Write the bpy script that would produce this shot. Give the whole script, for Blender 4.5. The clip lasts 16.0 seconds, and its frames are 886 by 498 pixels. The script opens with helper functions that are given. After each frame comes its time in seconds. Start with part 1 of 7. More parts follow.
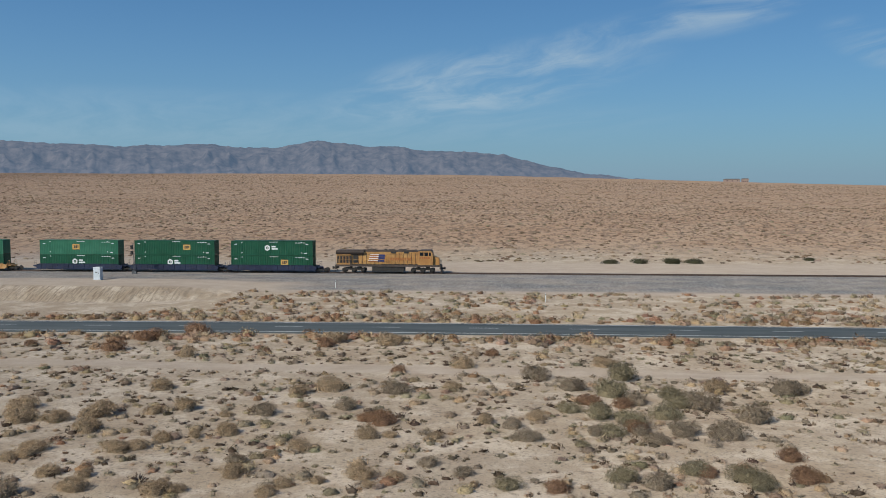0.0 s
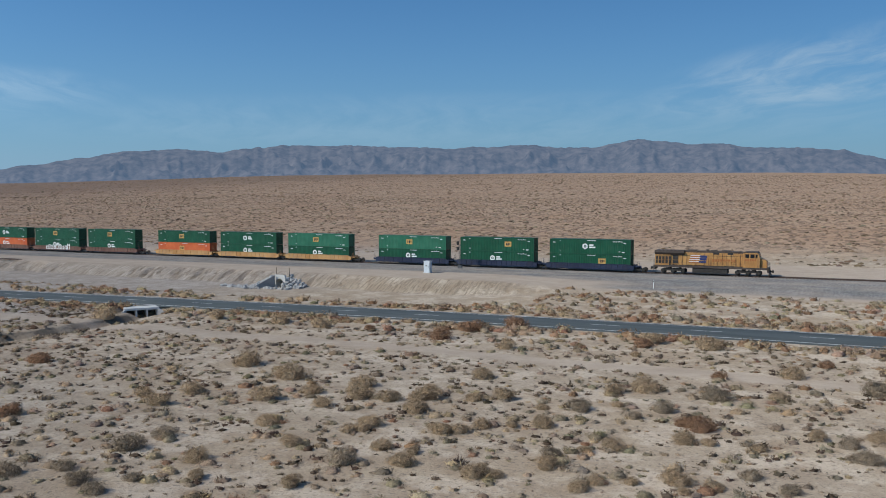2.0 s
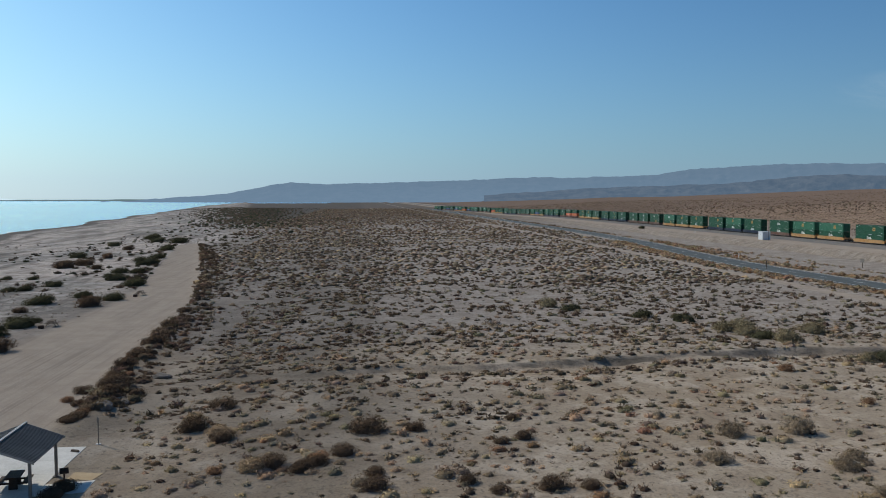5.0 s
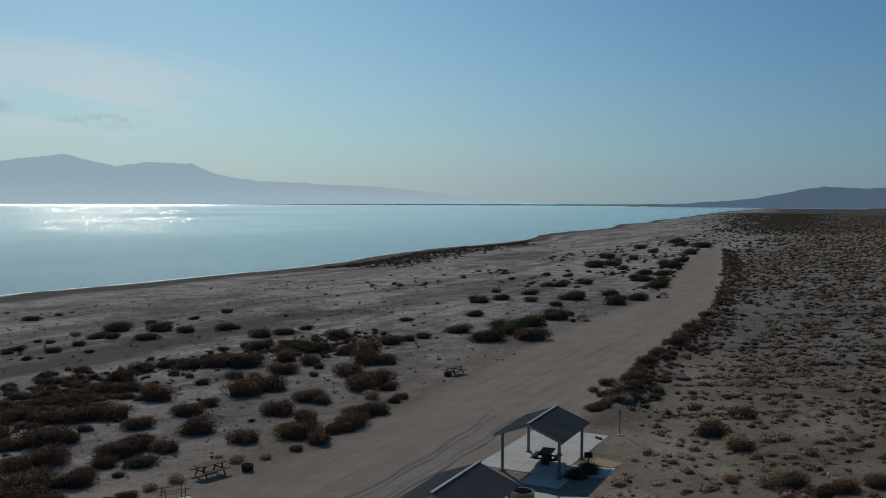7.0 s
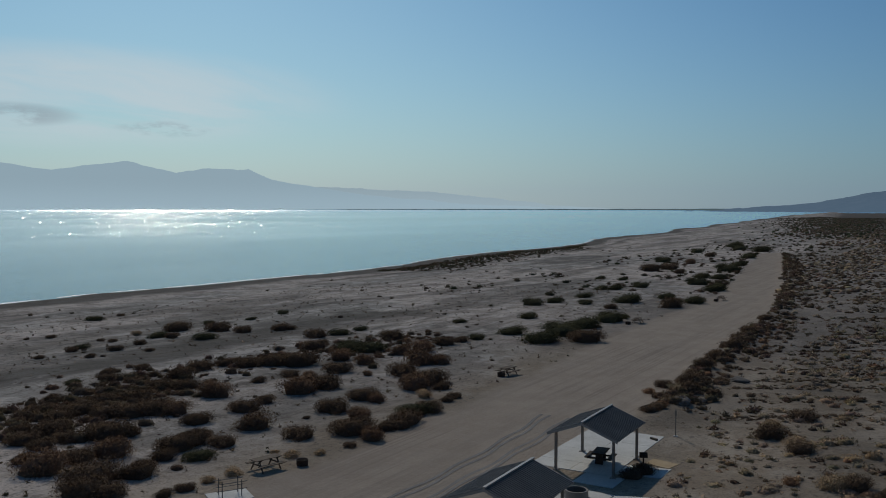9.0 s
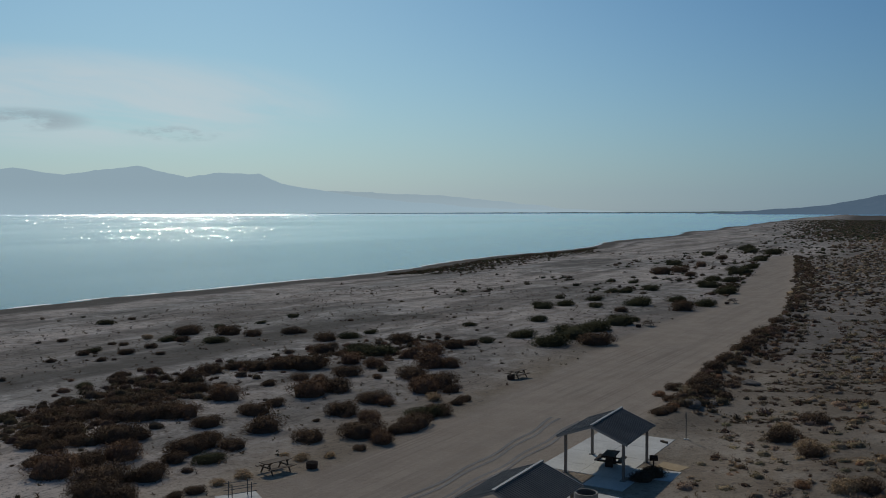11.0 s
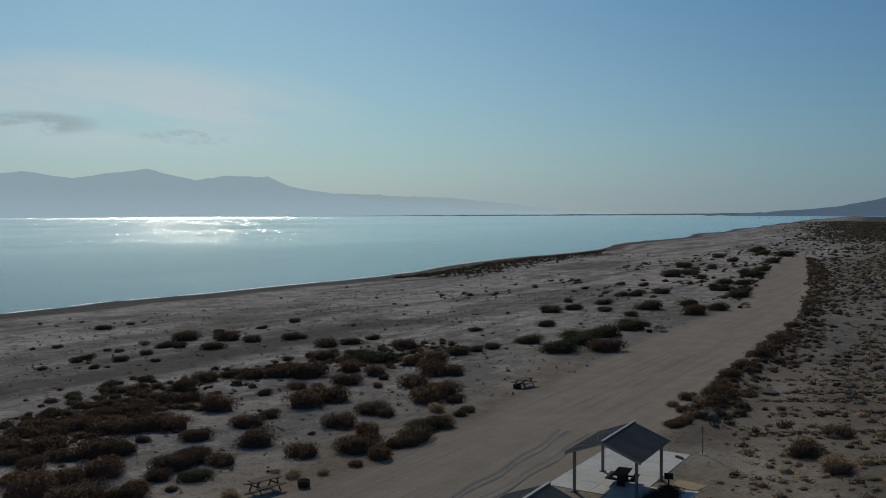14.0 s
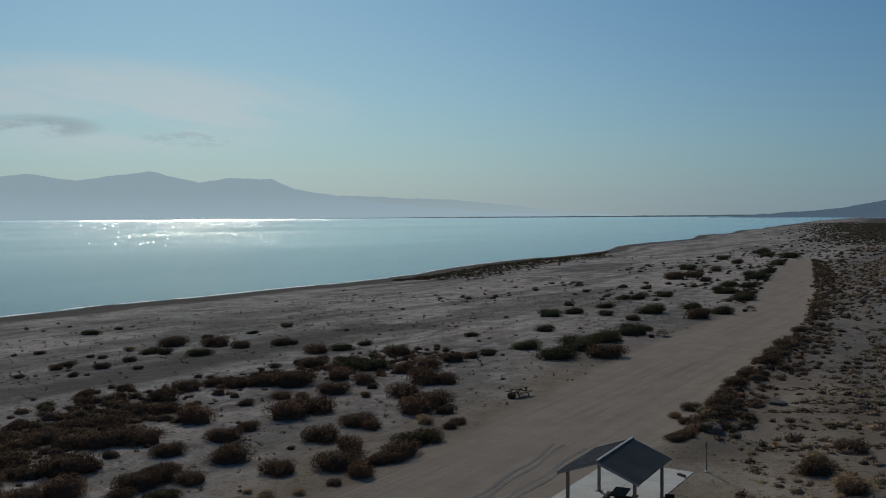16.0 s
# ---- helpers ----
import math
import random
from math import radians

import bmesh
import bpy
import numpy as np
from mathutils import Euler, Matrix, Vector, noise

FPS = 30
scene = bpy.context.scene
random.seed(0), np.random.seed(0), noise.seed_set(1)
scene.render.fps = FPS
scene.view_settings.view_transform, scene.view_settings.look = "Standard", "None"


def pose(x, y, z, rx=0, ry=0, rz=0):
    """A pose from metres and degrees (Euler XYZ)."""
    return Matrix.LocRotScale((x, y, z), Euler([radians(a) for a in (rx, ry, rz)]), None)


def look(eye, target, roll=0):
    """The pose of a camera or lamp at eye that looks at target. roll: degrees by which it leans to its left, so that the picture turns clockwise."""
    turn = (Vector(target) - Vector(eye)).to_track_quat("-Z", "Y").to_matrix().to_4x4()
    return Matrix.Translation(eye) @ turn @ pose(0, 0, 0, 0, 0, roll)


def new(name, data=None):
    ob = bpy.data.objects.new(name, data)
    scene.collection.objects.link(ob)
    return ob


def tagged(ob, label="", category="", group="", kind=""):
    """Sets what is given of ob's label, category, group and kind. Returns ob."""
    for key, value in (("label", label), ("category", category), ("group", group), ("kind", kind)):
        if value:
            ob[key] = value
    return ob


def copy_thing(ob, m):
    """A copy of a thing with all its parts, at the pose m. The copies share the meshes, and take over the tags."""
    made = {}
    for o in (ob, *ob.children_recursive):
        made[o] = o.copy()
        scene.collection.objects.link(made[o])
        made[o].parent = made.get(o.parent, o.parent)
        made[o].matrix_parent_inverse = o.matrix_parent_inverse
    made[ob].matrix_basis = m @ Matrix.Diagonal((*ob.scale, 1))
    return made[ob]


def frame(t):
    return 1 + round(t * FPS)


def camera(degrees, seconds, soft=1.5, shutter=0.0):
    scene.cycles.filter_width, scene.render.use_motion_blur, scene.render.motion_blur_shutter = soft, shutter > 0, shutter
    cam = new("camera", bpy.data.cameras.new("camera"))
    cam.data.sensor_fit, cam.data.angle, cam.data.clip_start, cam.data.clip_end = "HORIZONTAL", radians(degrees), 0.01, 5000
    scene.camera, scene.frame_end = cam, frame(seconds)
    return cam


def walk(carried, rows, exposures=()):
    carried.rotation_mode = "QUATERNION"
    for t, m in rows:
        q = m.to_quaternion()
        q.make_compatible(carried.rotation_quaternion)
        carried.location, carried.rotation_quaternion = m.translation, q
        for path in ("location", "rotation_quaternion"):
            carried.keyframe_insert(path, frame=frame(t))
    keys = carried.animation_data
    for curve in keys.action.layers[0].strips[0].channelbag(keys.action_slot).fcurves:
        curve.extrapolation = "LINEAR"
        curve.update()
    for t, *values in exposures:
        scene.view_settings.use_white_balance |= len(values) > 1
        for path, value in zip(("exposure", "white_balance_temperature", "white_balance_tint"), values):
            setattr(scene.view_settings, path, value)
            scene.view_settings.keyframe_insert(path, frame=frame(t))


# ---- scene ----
# World: x runs along the railway, y from the lake towards the railway, z up.
# The camera hovers near the origin, about 16 m over the scrub.


def view(x, y, z, yaw, pitch, roll):
    """Camera pose: yaw to the left of +y, pitch up, roll as look()."""
    return pose(x, y, z, 90 + pitch, 0, yaw) @ pose(0, 0, 0, 0, 0, roll)


cam = camera(53.4, 16.0, soft=0.95)
PATH = [
    (0.0, view(1.55, 0.45, 16.83, 4.98, -3.57, -0.04)),
    (0.5, view(1.50, 0.47, 16.77, 8.10, -3.58, -0.01)),
    (1.0, view(1.48, 0.55, 16.73, 12.27, -3.58, -0.09)),
    (1.5, view(1.49, 0.59, 16.69, 17.93, -3.59, -0.08)),
    (2.0, view(1.43, 0.64, 16.67, 25.44, -3.58, -0.11)),
    (2.5, view(1.41, 0.70, 16.64, 33.82, -3.55, -0.11)),
    (3.0, view(1.41, 0.65, 16.61, 43.09, -3.54, -0.03)),
    (3.5, view(1.40, 0.74, 16.60, 53.05, -3.51, -0.05)),
    (4.0, view(1.30, 0.71, 16.61, 64.12, -3.48, -0.07)),
    (4.5, view(1.18, 0.66, 16.65, 74.66, -3.40, -0.02)),
    (5.0, view(1.15, 0.67, 16.61, 84.58, -3.30, 0.01)),
    (5.2, view(1.14, 0.64, 16.60, 88.59, -3.27, 0.04)),
    (5.6, view(1.12, 0.63, 16.58, 96.69, -3.20, 0.09)),
    (6.0, view(1.08, 0.60, 16.54, 104.39, -3.15, 0.14)),
    (6.4, view(1.02, 0.58, 16.49, 111.06, -3.11, 0.19)),
    (6.8, view(0.96, 0.55, 16.44, 116.07, -3.06, 0.21)),
    (7.3, view(0.93, 0.54, 16.41, 119.01, -3.00, 0.17)),
    (7.5, view(0.94, 0.57, 16.36, 119.31, -2.98, 0.14)),
    (8.0, view(0.96, 0.62, 16.21, 119.98, -2.87, 0.12)),
    (8.5, view(0.95, 0.62, 16.08, 120.60, -2.82, 0.07)),
    (9.0, view(0.99, 0.62, 15.95, 121.19, -2.71, 0.07)),
    (11.5, view(0.94, 0.71, 15.88, 121.90, -2.47, -0.07)),
    (12.0, view(0.76, 0.58, 15.86, 121.97, -2.49, 0.02)),
    (12.5, view(0.28, 0.36, 15.86, 122.15, -2.43, -0.04)),
    (13.0, view(-0.41, 0.02, 15.83, 122.27, -2.34, -0.16)),
    (13.5, view(-1.28, -0.34, 15.81, 122.29, -2.31, -0.20)),
    (14.0, view(-2.23, -0.70, 15.84, 122.40, -2.32, -0.24)),
    (14.5, view(-3.16, -1.03, 15.81, 122.49, -2.30, -0.26)),
    (15.0, view(-4.13, -1.29, 15.77, 122.54, -2.27, -0.33)),
    (15.5, view(-5.08, -1.55, 15.74, 122.56, -2.24, -0.30)),
    (16.0, view(-6.05, -1.76, 15.75, 122.64, -2.19, -0.33)),
]
EXPOSURES = [(0.0, -0.34, 6700, 10), (1.5, -0.38, 6420, 10), (3.0, -0.35, 6050, 9), (4.0, -0.38, 6330, 9), (5.2, -0.68, 6700, 9), (6.3, -1.25, 6550, 10),
             (7.3, -1.60, 6550, 9), (9.0, -1.60, 6550, 9), (12.0, -1.63, 6640, 9), (14.0, -1.70, 6680, 8), (16.0, -1.71, 6680, 8)]
walk(cam, PATH, EXPOSURES)

# ---- sky and sun ----
SUN_YAW, SUN_ELEV = 138.7, 40.0
sun_to = Vector((-math.sin(radians(SUN_YAW)) * math.cos(radians(SUN_ELEV)),
                 math.cos(radians(SUN_YAW)) * math.cos(radians(SUN_ELEV)), math.sin(radians(SUN_ELEV))))
sun_data = bpy.data.lights.new("sun", "SUN")
sun_data.energy, sun_data.angle, sun_data.color = 4.5, radians(0.6), (1.0, 0.93, 0.82)
sun = new("sun", sun_data)
sun.matrix_world = look((0, 0, 300), Vector((0, 0, 300)) - sun_to)


class Nodes:
    """Short hand for node trees."""

    def __init__(self, tree):
        self.tree = tree
        tree.nodes.clear()

    def add(self, kind, **sets):
        node = self.tree.nodes.new(kind)
        for key, value in sets.items():
            if key == "op":
                node.operation = value
            elif key == "blend":
                node.blend_type, node.data_type = value, "RGBA"
            elif key == "sky":
                node.sky_type = value
            elif key == "attr":
                node.attribute_name = value
            elif key == "feature":
                node.feature = value
            else:
                self.put(node, key, value)
        return node

    def put(self, node, key, value):
        key = int(key[1:]) if key[0] == "i" and key[1:].isdigit() else key.replace("_", " ")
        slot = node.inputs[key]
        if hasattr(value, "links"):
            self.tree.links.new(value, slot)
        elif hasattr(value, "outputs"):
            self.tree.links.new(value.outputs[0], slot)
        else:
            slot.default_value = value

    def math(self, op, a, b=0.0, c=0.0):
        return self.add("ShaderNodeMath", op=op, i0=a, i1=b, i2=c).outputs[0]

    def mix(self, fac, a, b, blend="MIX"):
        n = self.add("ShaderNodeMix", blend=blend)
        for slot, value in ((0, fac), (6, a), (7, b)):
            self.put(n, "i%d" % slot, value)
        return n.outputs[2]

    def noise(self, vector, scale, detail=4.0, rough=0.55):
        return self.add("ShaderNodeTexNoise", Vector=vector, Scale=scale, Detail=detail, Roughness=rough).outputs[0]

    def ramp(self, value, low, high, to_low=0.0, to_high=1.0):
        n = self.add("ShaderNodeMapRange", Value=value)
        for slot, v in ((1, low), (2, high), (3, to_low), (4, to_high)):
            n.inputs[slot].default_value = v
        n.interpolation_type = "SMOOTHSTEP"
        return n.outputs[0]

    def scaled(self, vector, x, y, z):
        return self.add("ShaderNodeVectorMath", op="MULTIPLY", i0=vector, i1=(x, y, z)).outputs[0]


world = bpy.data.worlds.new("desert_sky")
scene.world = world
world.use_nodes = True
N = Nodes(world.node_tree)
sky = N.add("ShaderNodeTexSky", sky="NISHITA")
sky.sun_disc = False
sky.sun_elevation, sky.sun_rotation = radians(SUN_ELEV), radians(-SUN_YAW)
sky.altitude, sky.air_density, sky.dust_density, sky.ozone_density = 0, 1.0, 0.5, 3.5
# thin cirrus over the mountains and over the lake
way = N.add("ShaderNodeTexCoord").outputs[0]
split = N.add("ShaderNodeSeparateXYZ", Vector=way)
up = N.math("MAXIMUM", split.outputs[2], 0.02)
flat = N.add("ShaderNodeCombineXYZ", X=N.math("DIVIDE", split.outputs[0], N.math("ADD", up, 0.12)),
             Y=N.math("DIVIDE", split.outputs[1], N.math("ADD", up, 0.12)), Z=0.0)
warp = N.add("ShaderNodeVectorMath", op="ADD", i0=flat, i1=N.scaled(N.add("ShaderNodeTexNoise", Vector=flat, Scale=0.9, Detail=3.0).outputs[1], 0.9, 0.9, 0))
streak = N.noise(N.scaled(warp, 0.55, 1.3, 1.0), 1.0, 9.0, 0.62)


def sky_patch(yaw, elev, wide, tall, rise=0.0):
    """A soft mask around one direction of the sky."""
    a = Vector((-math.sin(radians(yaw)), math.cos(radians(yaw)), 0))
    across = N.add("ShaderNodeVectorMath", op="DOT_PRODUCT", i0=way, i1=(-a.y, a.x, 0)).outputs[1]
    ahead = N.add("ShaderNodeVectorMath", op="DOT_PRODUCT", i0=way, i1=a).outputs[1]
    side = N.math("POWER", N.math("DIVIDE", across, math.sin(radians(wide))), 2.0)
    high = N.math("POWER", N.math("DIVIDE", N.math("SUBTRACT", N.math("MULTIPLY_ADD", across, rise, split.outputs[2]), math.sin(radians(elev))), math.sin(radians(tall))), 2.0)
    soft = N.ramp(N.math("ADD", side, high), 0.0, 1.0, 1.0, 0.0)
    return N.math("MULTIPLY", soft, N.math("GREATER_THAN", ahead, 0.0))


# the dusty air is brighter towards the sun's side, and pale low down
toward = N.add("ShaderNodeVectorMath", op="DOT_PRODUCT", i0=way, i1=(-math.sin(radians(SUN_YAW)), math.cos(radians(SUN_YAW)), 0)).outputs[1]
facing = N.math("MULTIPLY_ADD", toward, 0.5, 0.5)
aureole = N.math("POWER", N.math("MAXIMUM", facing, 0.0), 7.0)
haze = N.math("MULTIPLY_ADD", aureole, 0.8, N.math("MULTIPLY_ADD", facing, 0.42, 0.735))
deep = N.mix(1.0, sky.outputs[0], N.mix(aureole, (0.57, 1.01, 1.33, 1), (0.83, 1.12, 1.09, 1)), "MULTIPLY")
air = N.mix(aureole, (3.5, 5.4, 7.7, 1), (5.4, 6.5, 7.75, 1))
low = N.math("MULTIPLY", N.math("POWER", 2.718, N.math("MULTIPLY", up, N.math("MULTIPLY_ADD", aureole, 3.5, -11.0))), 0.88)
clear = N.mix(low, deep, air)
slant = N.add("ShaderNodeCombineXYZ", X=N.math("MULTIPLY", N.add("ShaderNodeVectorMath", op="DOT_PRODUCT", i0=warp, i1=(0.64, -0.77, 0)).outputs[1], 0.6),
              Y=N.math("MULTIPLY", N.add("ShaderNodeVectorMath", op="DOT_PRODUCT", i0=warp, i1=(0.77, 0.64, 0)).outputs[1], 1.5), Z=0.0)
wisps = N.noise(slant, 2.6, 9.0, 0.62)
high_cloud = N.math("ADD", N.math("MAXIMUM", sky_patch(1.5, 7.4, 12.0, 2.6, 0.13), sky_patch(-4.5, 9.4, 7.0, 1.6, 0.22)),
                    N.math("ADD", N.math("MULTIPLY", sky_patch(-13.5, 11.5, 6.5, 1.9, 0.2), 1.1), N.math("MULTIPLY", sky_patch(-21.0, 8.6, 3.5, 1.6, -0.3), 0.6)))
thin_cloud = N.math("ADD", N.math("MULTIPLY", sky_patch(53.0, 6.2, 9.0, 1.6), 0.45), N.math("MULTIPLY", sky_patch(22.0, 4.6, 40.0, 2.2), 0.22))
cirrus = N.math("ADD", N.math("MULTIPLY", N.ramp(wisps, 0.36, 0.80), high_cloud), N.math("MULTIPLY", N.ramp(wisps, 0.30, 0.70), thin_cloud))
veil = N.math("MULTIPLY", N.ramp(streak, 0.30, 0.62), sky_patch(144.0, 6.6, 18.0, 3.6))
puffs = N.noise(N.scaled(way, 14.0, 14.0, 46.0), 1.0, 6.0, 0.6)
puff = N.math("MULTIPLY", N.ramp(puffs, 0.42, 0.58), N.math("ADD", sky_patch(147.0, 5.4, 4.0, 0.8), sky_patch(138.5, 4.8, 3.4, 0.55)))
cover = N.math("MINIMUM", N.math("ADD", N.math("MULTIPLY", cirrus, 0.75), N.math("MULTIPLY", veil, 0.85)), 0.85)
cloudy = N.mix(cover, clear, N.mix(aureole, (6.6, 8.6, 10.2, 1), (7.8, 9.1, 9.9, 1)))
cloudy = N.mix(N.math("MULTIPLY", puff, 0.7), cloudy, (4.4, 5.4, 6.2, 1))
back = N.add("ShaderNodeBackground", Color=cloudy, Strength=N.math("MULTIPLY", haze, 0.1))
N.add("ShaderNodeOutputWorld", Surface=back)

# ---- materials ----


def material(name, build, rough=0.8, metal=0.0, bump=None, spec=0.35, **more):
    """A principled material. build(n, p) gives the colour, bump (distance, scale) a fine relief."""
    m = bpy.data.materials.new(name)
    m.use_nodes = True
    n = Nodes(m.node_tree)
    place = n.add("ShaderNodeTexCoord").outputs[3] if more.pop("local", True) else n.add("ShaderNodeNewGeometry").outputs[0]
    colour = build(n, place)
    b = n.add("ShaderNodeBsdfPrincipled", Base_Color=colour, Roughness=rough, Metallic=metal)
    b.inputs["Specular IOR Level"].default_value = spec
    for key, value in more.items():
        n.put(b, key, value)
    if bump:
        rel = n.add("ShaderNodeBump", Distance=bump[0], Strength=bump[2] if len(bump) > 2 else 0.7, Height=n.noise(place, bump[1], 5.0, 0.6))
        n.put(b, "Normal", rel)
    n.add("ShaderNodeOutputMaterial", Surface=b)
    return m


def mottled(dark, light, scale, fine=None):
    """Two tones broken up at two scales."""
    def build(n, p):
        f = n.ramp(n.noise(p, scale, 5.0, 0.6), 0.3, 0.7)
        g = n.ramp(n.noise(p, fine or scale * 9, 3.0, 0.6), 0.25, 0.75)
        return n.mix(n.math("MULTIPLY_ADD", g, 0.45, n.math("MULTIPLY", f, 0.55)), (*dark, 1), (*light, 1))
    return build


def ground_colour(n, p):
    zone = n.add("ShaderNodeAttribute", attr="zone")
    parts = n.add("ShaderNodeSeparateColor", Color=zone.outputs[0])
    salt, red, packed = parts.outputs[0], parts.outputs[1], parts.outputs[2]
    damp_and_shade = zone.outputs[3]
    big = n.ramp(n.noise(p, 0.035, 4.0), 0.35, 0.68)
    mid = n.ramp(n.noise(p, 0.35, 5.0, 0.62), 0.3, 0.72)
    fine = n.ramp(n.noise(p, 4.5, 4.0, 0.65), 0.3, 0.75)
    sand = n.mix(mid, (0.365, 0.27, 0.18, 1), (0.485, 0.385, 0.268, 1))
    sand = n.mix(n.math("MULTIPLY", big, 0.5), sand, (0.425, 0.36, 0.28, 1))
    sand = n.mix(n.math("MULTIPLY", fine, 0.4), sand, (0.27, 0.215, 0.16, 1))
    specks = n.ramp(n.noise(p, 1.6, 6.0, 0.72), 0.52, 0.66)
    sand = n.mix(n.math("MULTIPLY", specks, 0.55), sand, (0.21, 0.165, 0.12, 1))
    crust = n.ramp(n.noise(p, 0.16, 6.0, 0.74), 0.46, 0.62)
    sand = n.mix(n.math("MULTIPLY", crust, 0.45), sand, (0.69, 0.585, 0.46, 1))
    silt = n.mix(mid, (0.29, 0.245, 0.205, 1), (0.45, 0.395, 0.34, 1))
    silt = n.mix(n.math("MULTIPLY", specks, 0.65), silt, (0.17, 0.142, 0.118, 1))
    across = n.add("ShaderNodeSeparateXYZ", Vector=p).outputs[0]
    sand = n.mix(n.ramp(n.math("MULTIPLY_ADD", n.noise(p, 0.05, 3.0), 40.0, across), -95.0, -62.0, 0.8, 0.0), sand, silt)
    cover = n.ramp(n.math("MULTIPLY_ADD", n.noise(p, 0.03, 4.0, 0.65), 260.0, across), -900.0, -330.0, 0.88, 0.0)
    sand = n.mix(cover, sand, (0.13, 0.105, 0.085, 1))
    bajada = n.mix(mid, (0.33, 0.205, 0.125, 1), (0.435, 0.295, 0.19, 1))
    streaks = n.ramp(n.noise(n.scaled(p, 0.03, 0.008, 1), 1.0, 5.0, 0.6), 0.35, 0.7)
    bajada = n.mix(n.math("MULTIPLY", streaks, 0.6), bajada, (0.45, 0.33, 0.225, 1))
    dots = n.ramp(n.noise(n.scaled(p, 0.45, 0.13, 1), 1.0, 5.0, 0.72), 0.48, 0.57)
    bajada = n.mix(n.math("MULTIPLY", dots, 0.8), bajada, (0.17, 0.115, 0.08, 1))
    bajada = n.mix(n.math("MULTIPLY", cover, 0.75), bajada, (0.19, 0.125, 0.09, 1))
    c = n.mix(red, sand, bajada)
    white = n.mix(n.ramp(n.noise(p, 0.12, 7.0, 0.72), 0.34, 0.62), (0.36, 0.295, 0.245, 1), (0.72, 0.61, 0.51, 1))
    white = n.mix(n.math("MULTIPLY", fine, 0.3), white, (0.30, 0.25, 0.21, 1))
    shingle = n.ramp(n.noise(n.scaled(p, 0.016, 0.035, 1), 1.0, 4.0, 0.6), 0.47, 0.60)
    white = n.mix(n.math("MULTIPLY", shingle, 0.6), white, n.mix(fine, (0.20, 0.195, 0.17, 1), (0.34, 0.32, 0.28, 1)))
    wrack = n.ramp(n.noise(n.scaled(p, 0.03, 0.26, 1), 1.0, 10.0, 0.80), 0.53, 0.58)
    white = n.mix(n.math("MULTIPLY", wrack, 0.6), white, (0.17, 0.145, 0.12, 1))
    pebble = n.ramp(n.noise(n.scaled(p, 1.0, 0.8, 1), 0.7, 8.0, 0.85), 0.53, 0.59)
    white = n.mix(n.math("MULTIPLY", pebble, 0.75), white, (0.17, 0.145, 0.12, 1))
    c = n.mix(salt, c, white)
    crusty = n.ramp(n.noise(p, 0.22, 5.0, 0.7), 0.50, 0.62)
    c = n.mix(n.math("MULTIPLY", n.math("MULTIPLY", crusty, salt), 0.55), c, (0.80, 0.71, 0.62, 1))
    clods = n.ramp(n.noise(p, 2.3, 3.0, 0.6), 0.58, 0.66)
    c = n.mix(n.math("MULTIPLY", clods, 0.6), c, (0.165, 0.135, 0.108, 1))
    grit = n.ramp(n.noise(p, 7.0, 2.0, 0.5), 0.58, 0.66)
    c = n.mix(n.math("MULTIPLY", grit, 0.5), c, (0.18, 0.148, 0.118, 1))
    track = n.mix(n.math("MULTIPLY_ADD", mid, 0.6, n.math("MULTIPLY", fine, 0.4)), (0.39, 0.31, 0.235, 1), (0.49, 0.40, 0.31, 1))
    ruts = n.ramp(n.noise(n.scaled(p, 0.04, 1.0, 1), 1.0, 7.0, 0.74), 0.45, 0.62)
    track = n.mix(n.math("MULTIPLY", ruts, 0.28), track, (0.30, 0.245, 0.195, 1))
    wheel = n.ramp(n.noise(n.scaled(p, 0.018, 2.4, 1), 1.0, 4.0, 0.6), 0.52, 0.60)
    track = n.mix(n.math("MULTIPLY", n.math("MULTIPLY", wheel, n.ramp(n.noise(p, 0.05, 3.0), 0.42, 0.6)), 0.45), track, (0.25, 0.205, 0.165, 1))
    c = n.mix(packed, c, track)
    # groove shade of the eroded bank, streaked into its colour
    rill_shade = n.ramp(n.noise(n.scaled(p, 2.4, 0.16, 0.5), 1.0, 5.0, 0.75), 0.48, 0.57)
    c = n.mix(n.math("MULTIPLY", n.add("ShaderNodeAttribute", attr="bank").outputs[2], n.math("MULTIPLY", rill_shade, 0.7)), c, (0.20, 0.152, 0.105, 1))
    gravel = n.mix(n.math("MULTIPLY_ADD", mid, 0.5, n.math("MULTIPLY", fine, 0.5)), (0.135, 0.132, 0.128, 1), (0.30, 0.295, 0.28, 1))
    chips = n.ramp(n.noise(n.scaled(p, 2.2, 0.5, 1), 1.2, 7.0, 0.85), 0.46, 0.56)
    gravel = n.mix(n.math("MULTIPLY", chips, 0.7), gravel, (0.085, 0.088, 0.092, 1))
    c = n.mix(n.add("ShaderNodeAttribute", attr="gravel").outputs[2], c, gravel)
    return n.mix(n.math("MULTIPLY", damp_and_shade, 0.85), c, (0.095, 0.082, 0.066, 1))


M_GROUND = material("desert_ground", ground_colour, 0.95, 0, (0.14, 3.0, 0.75), 0.1, local=False, Diffuse_Roughness=0.42)


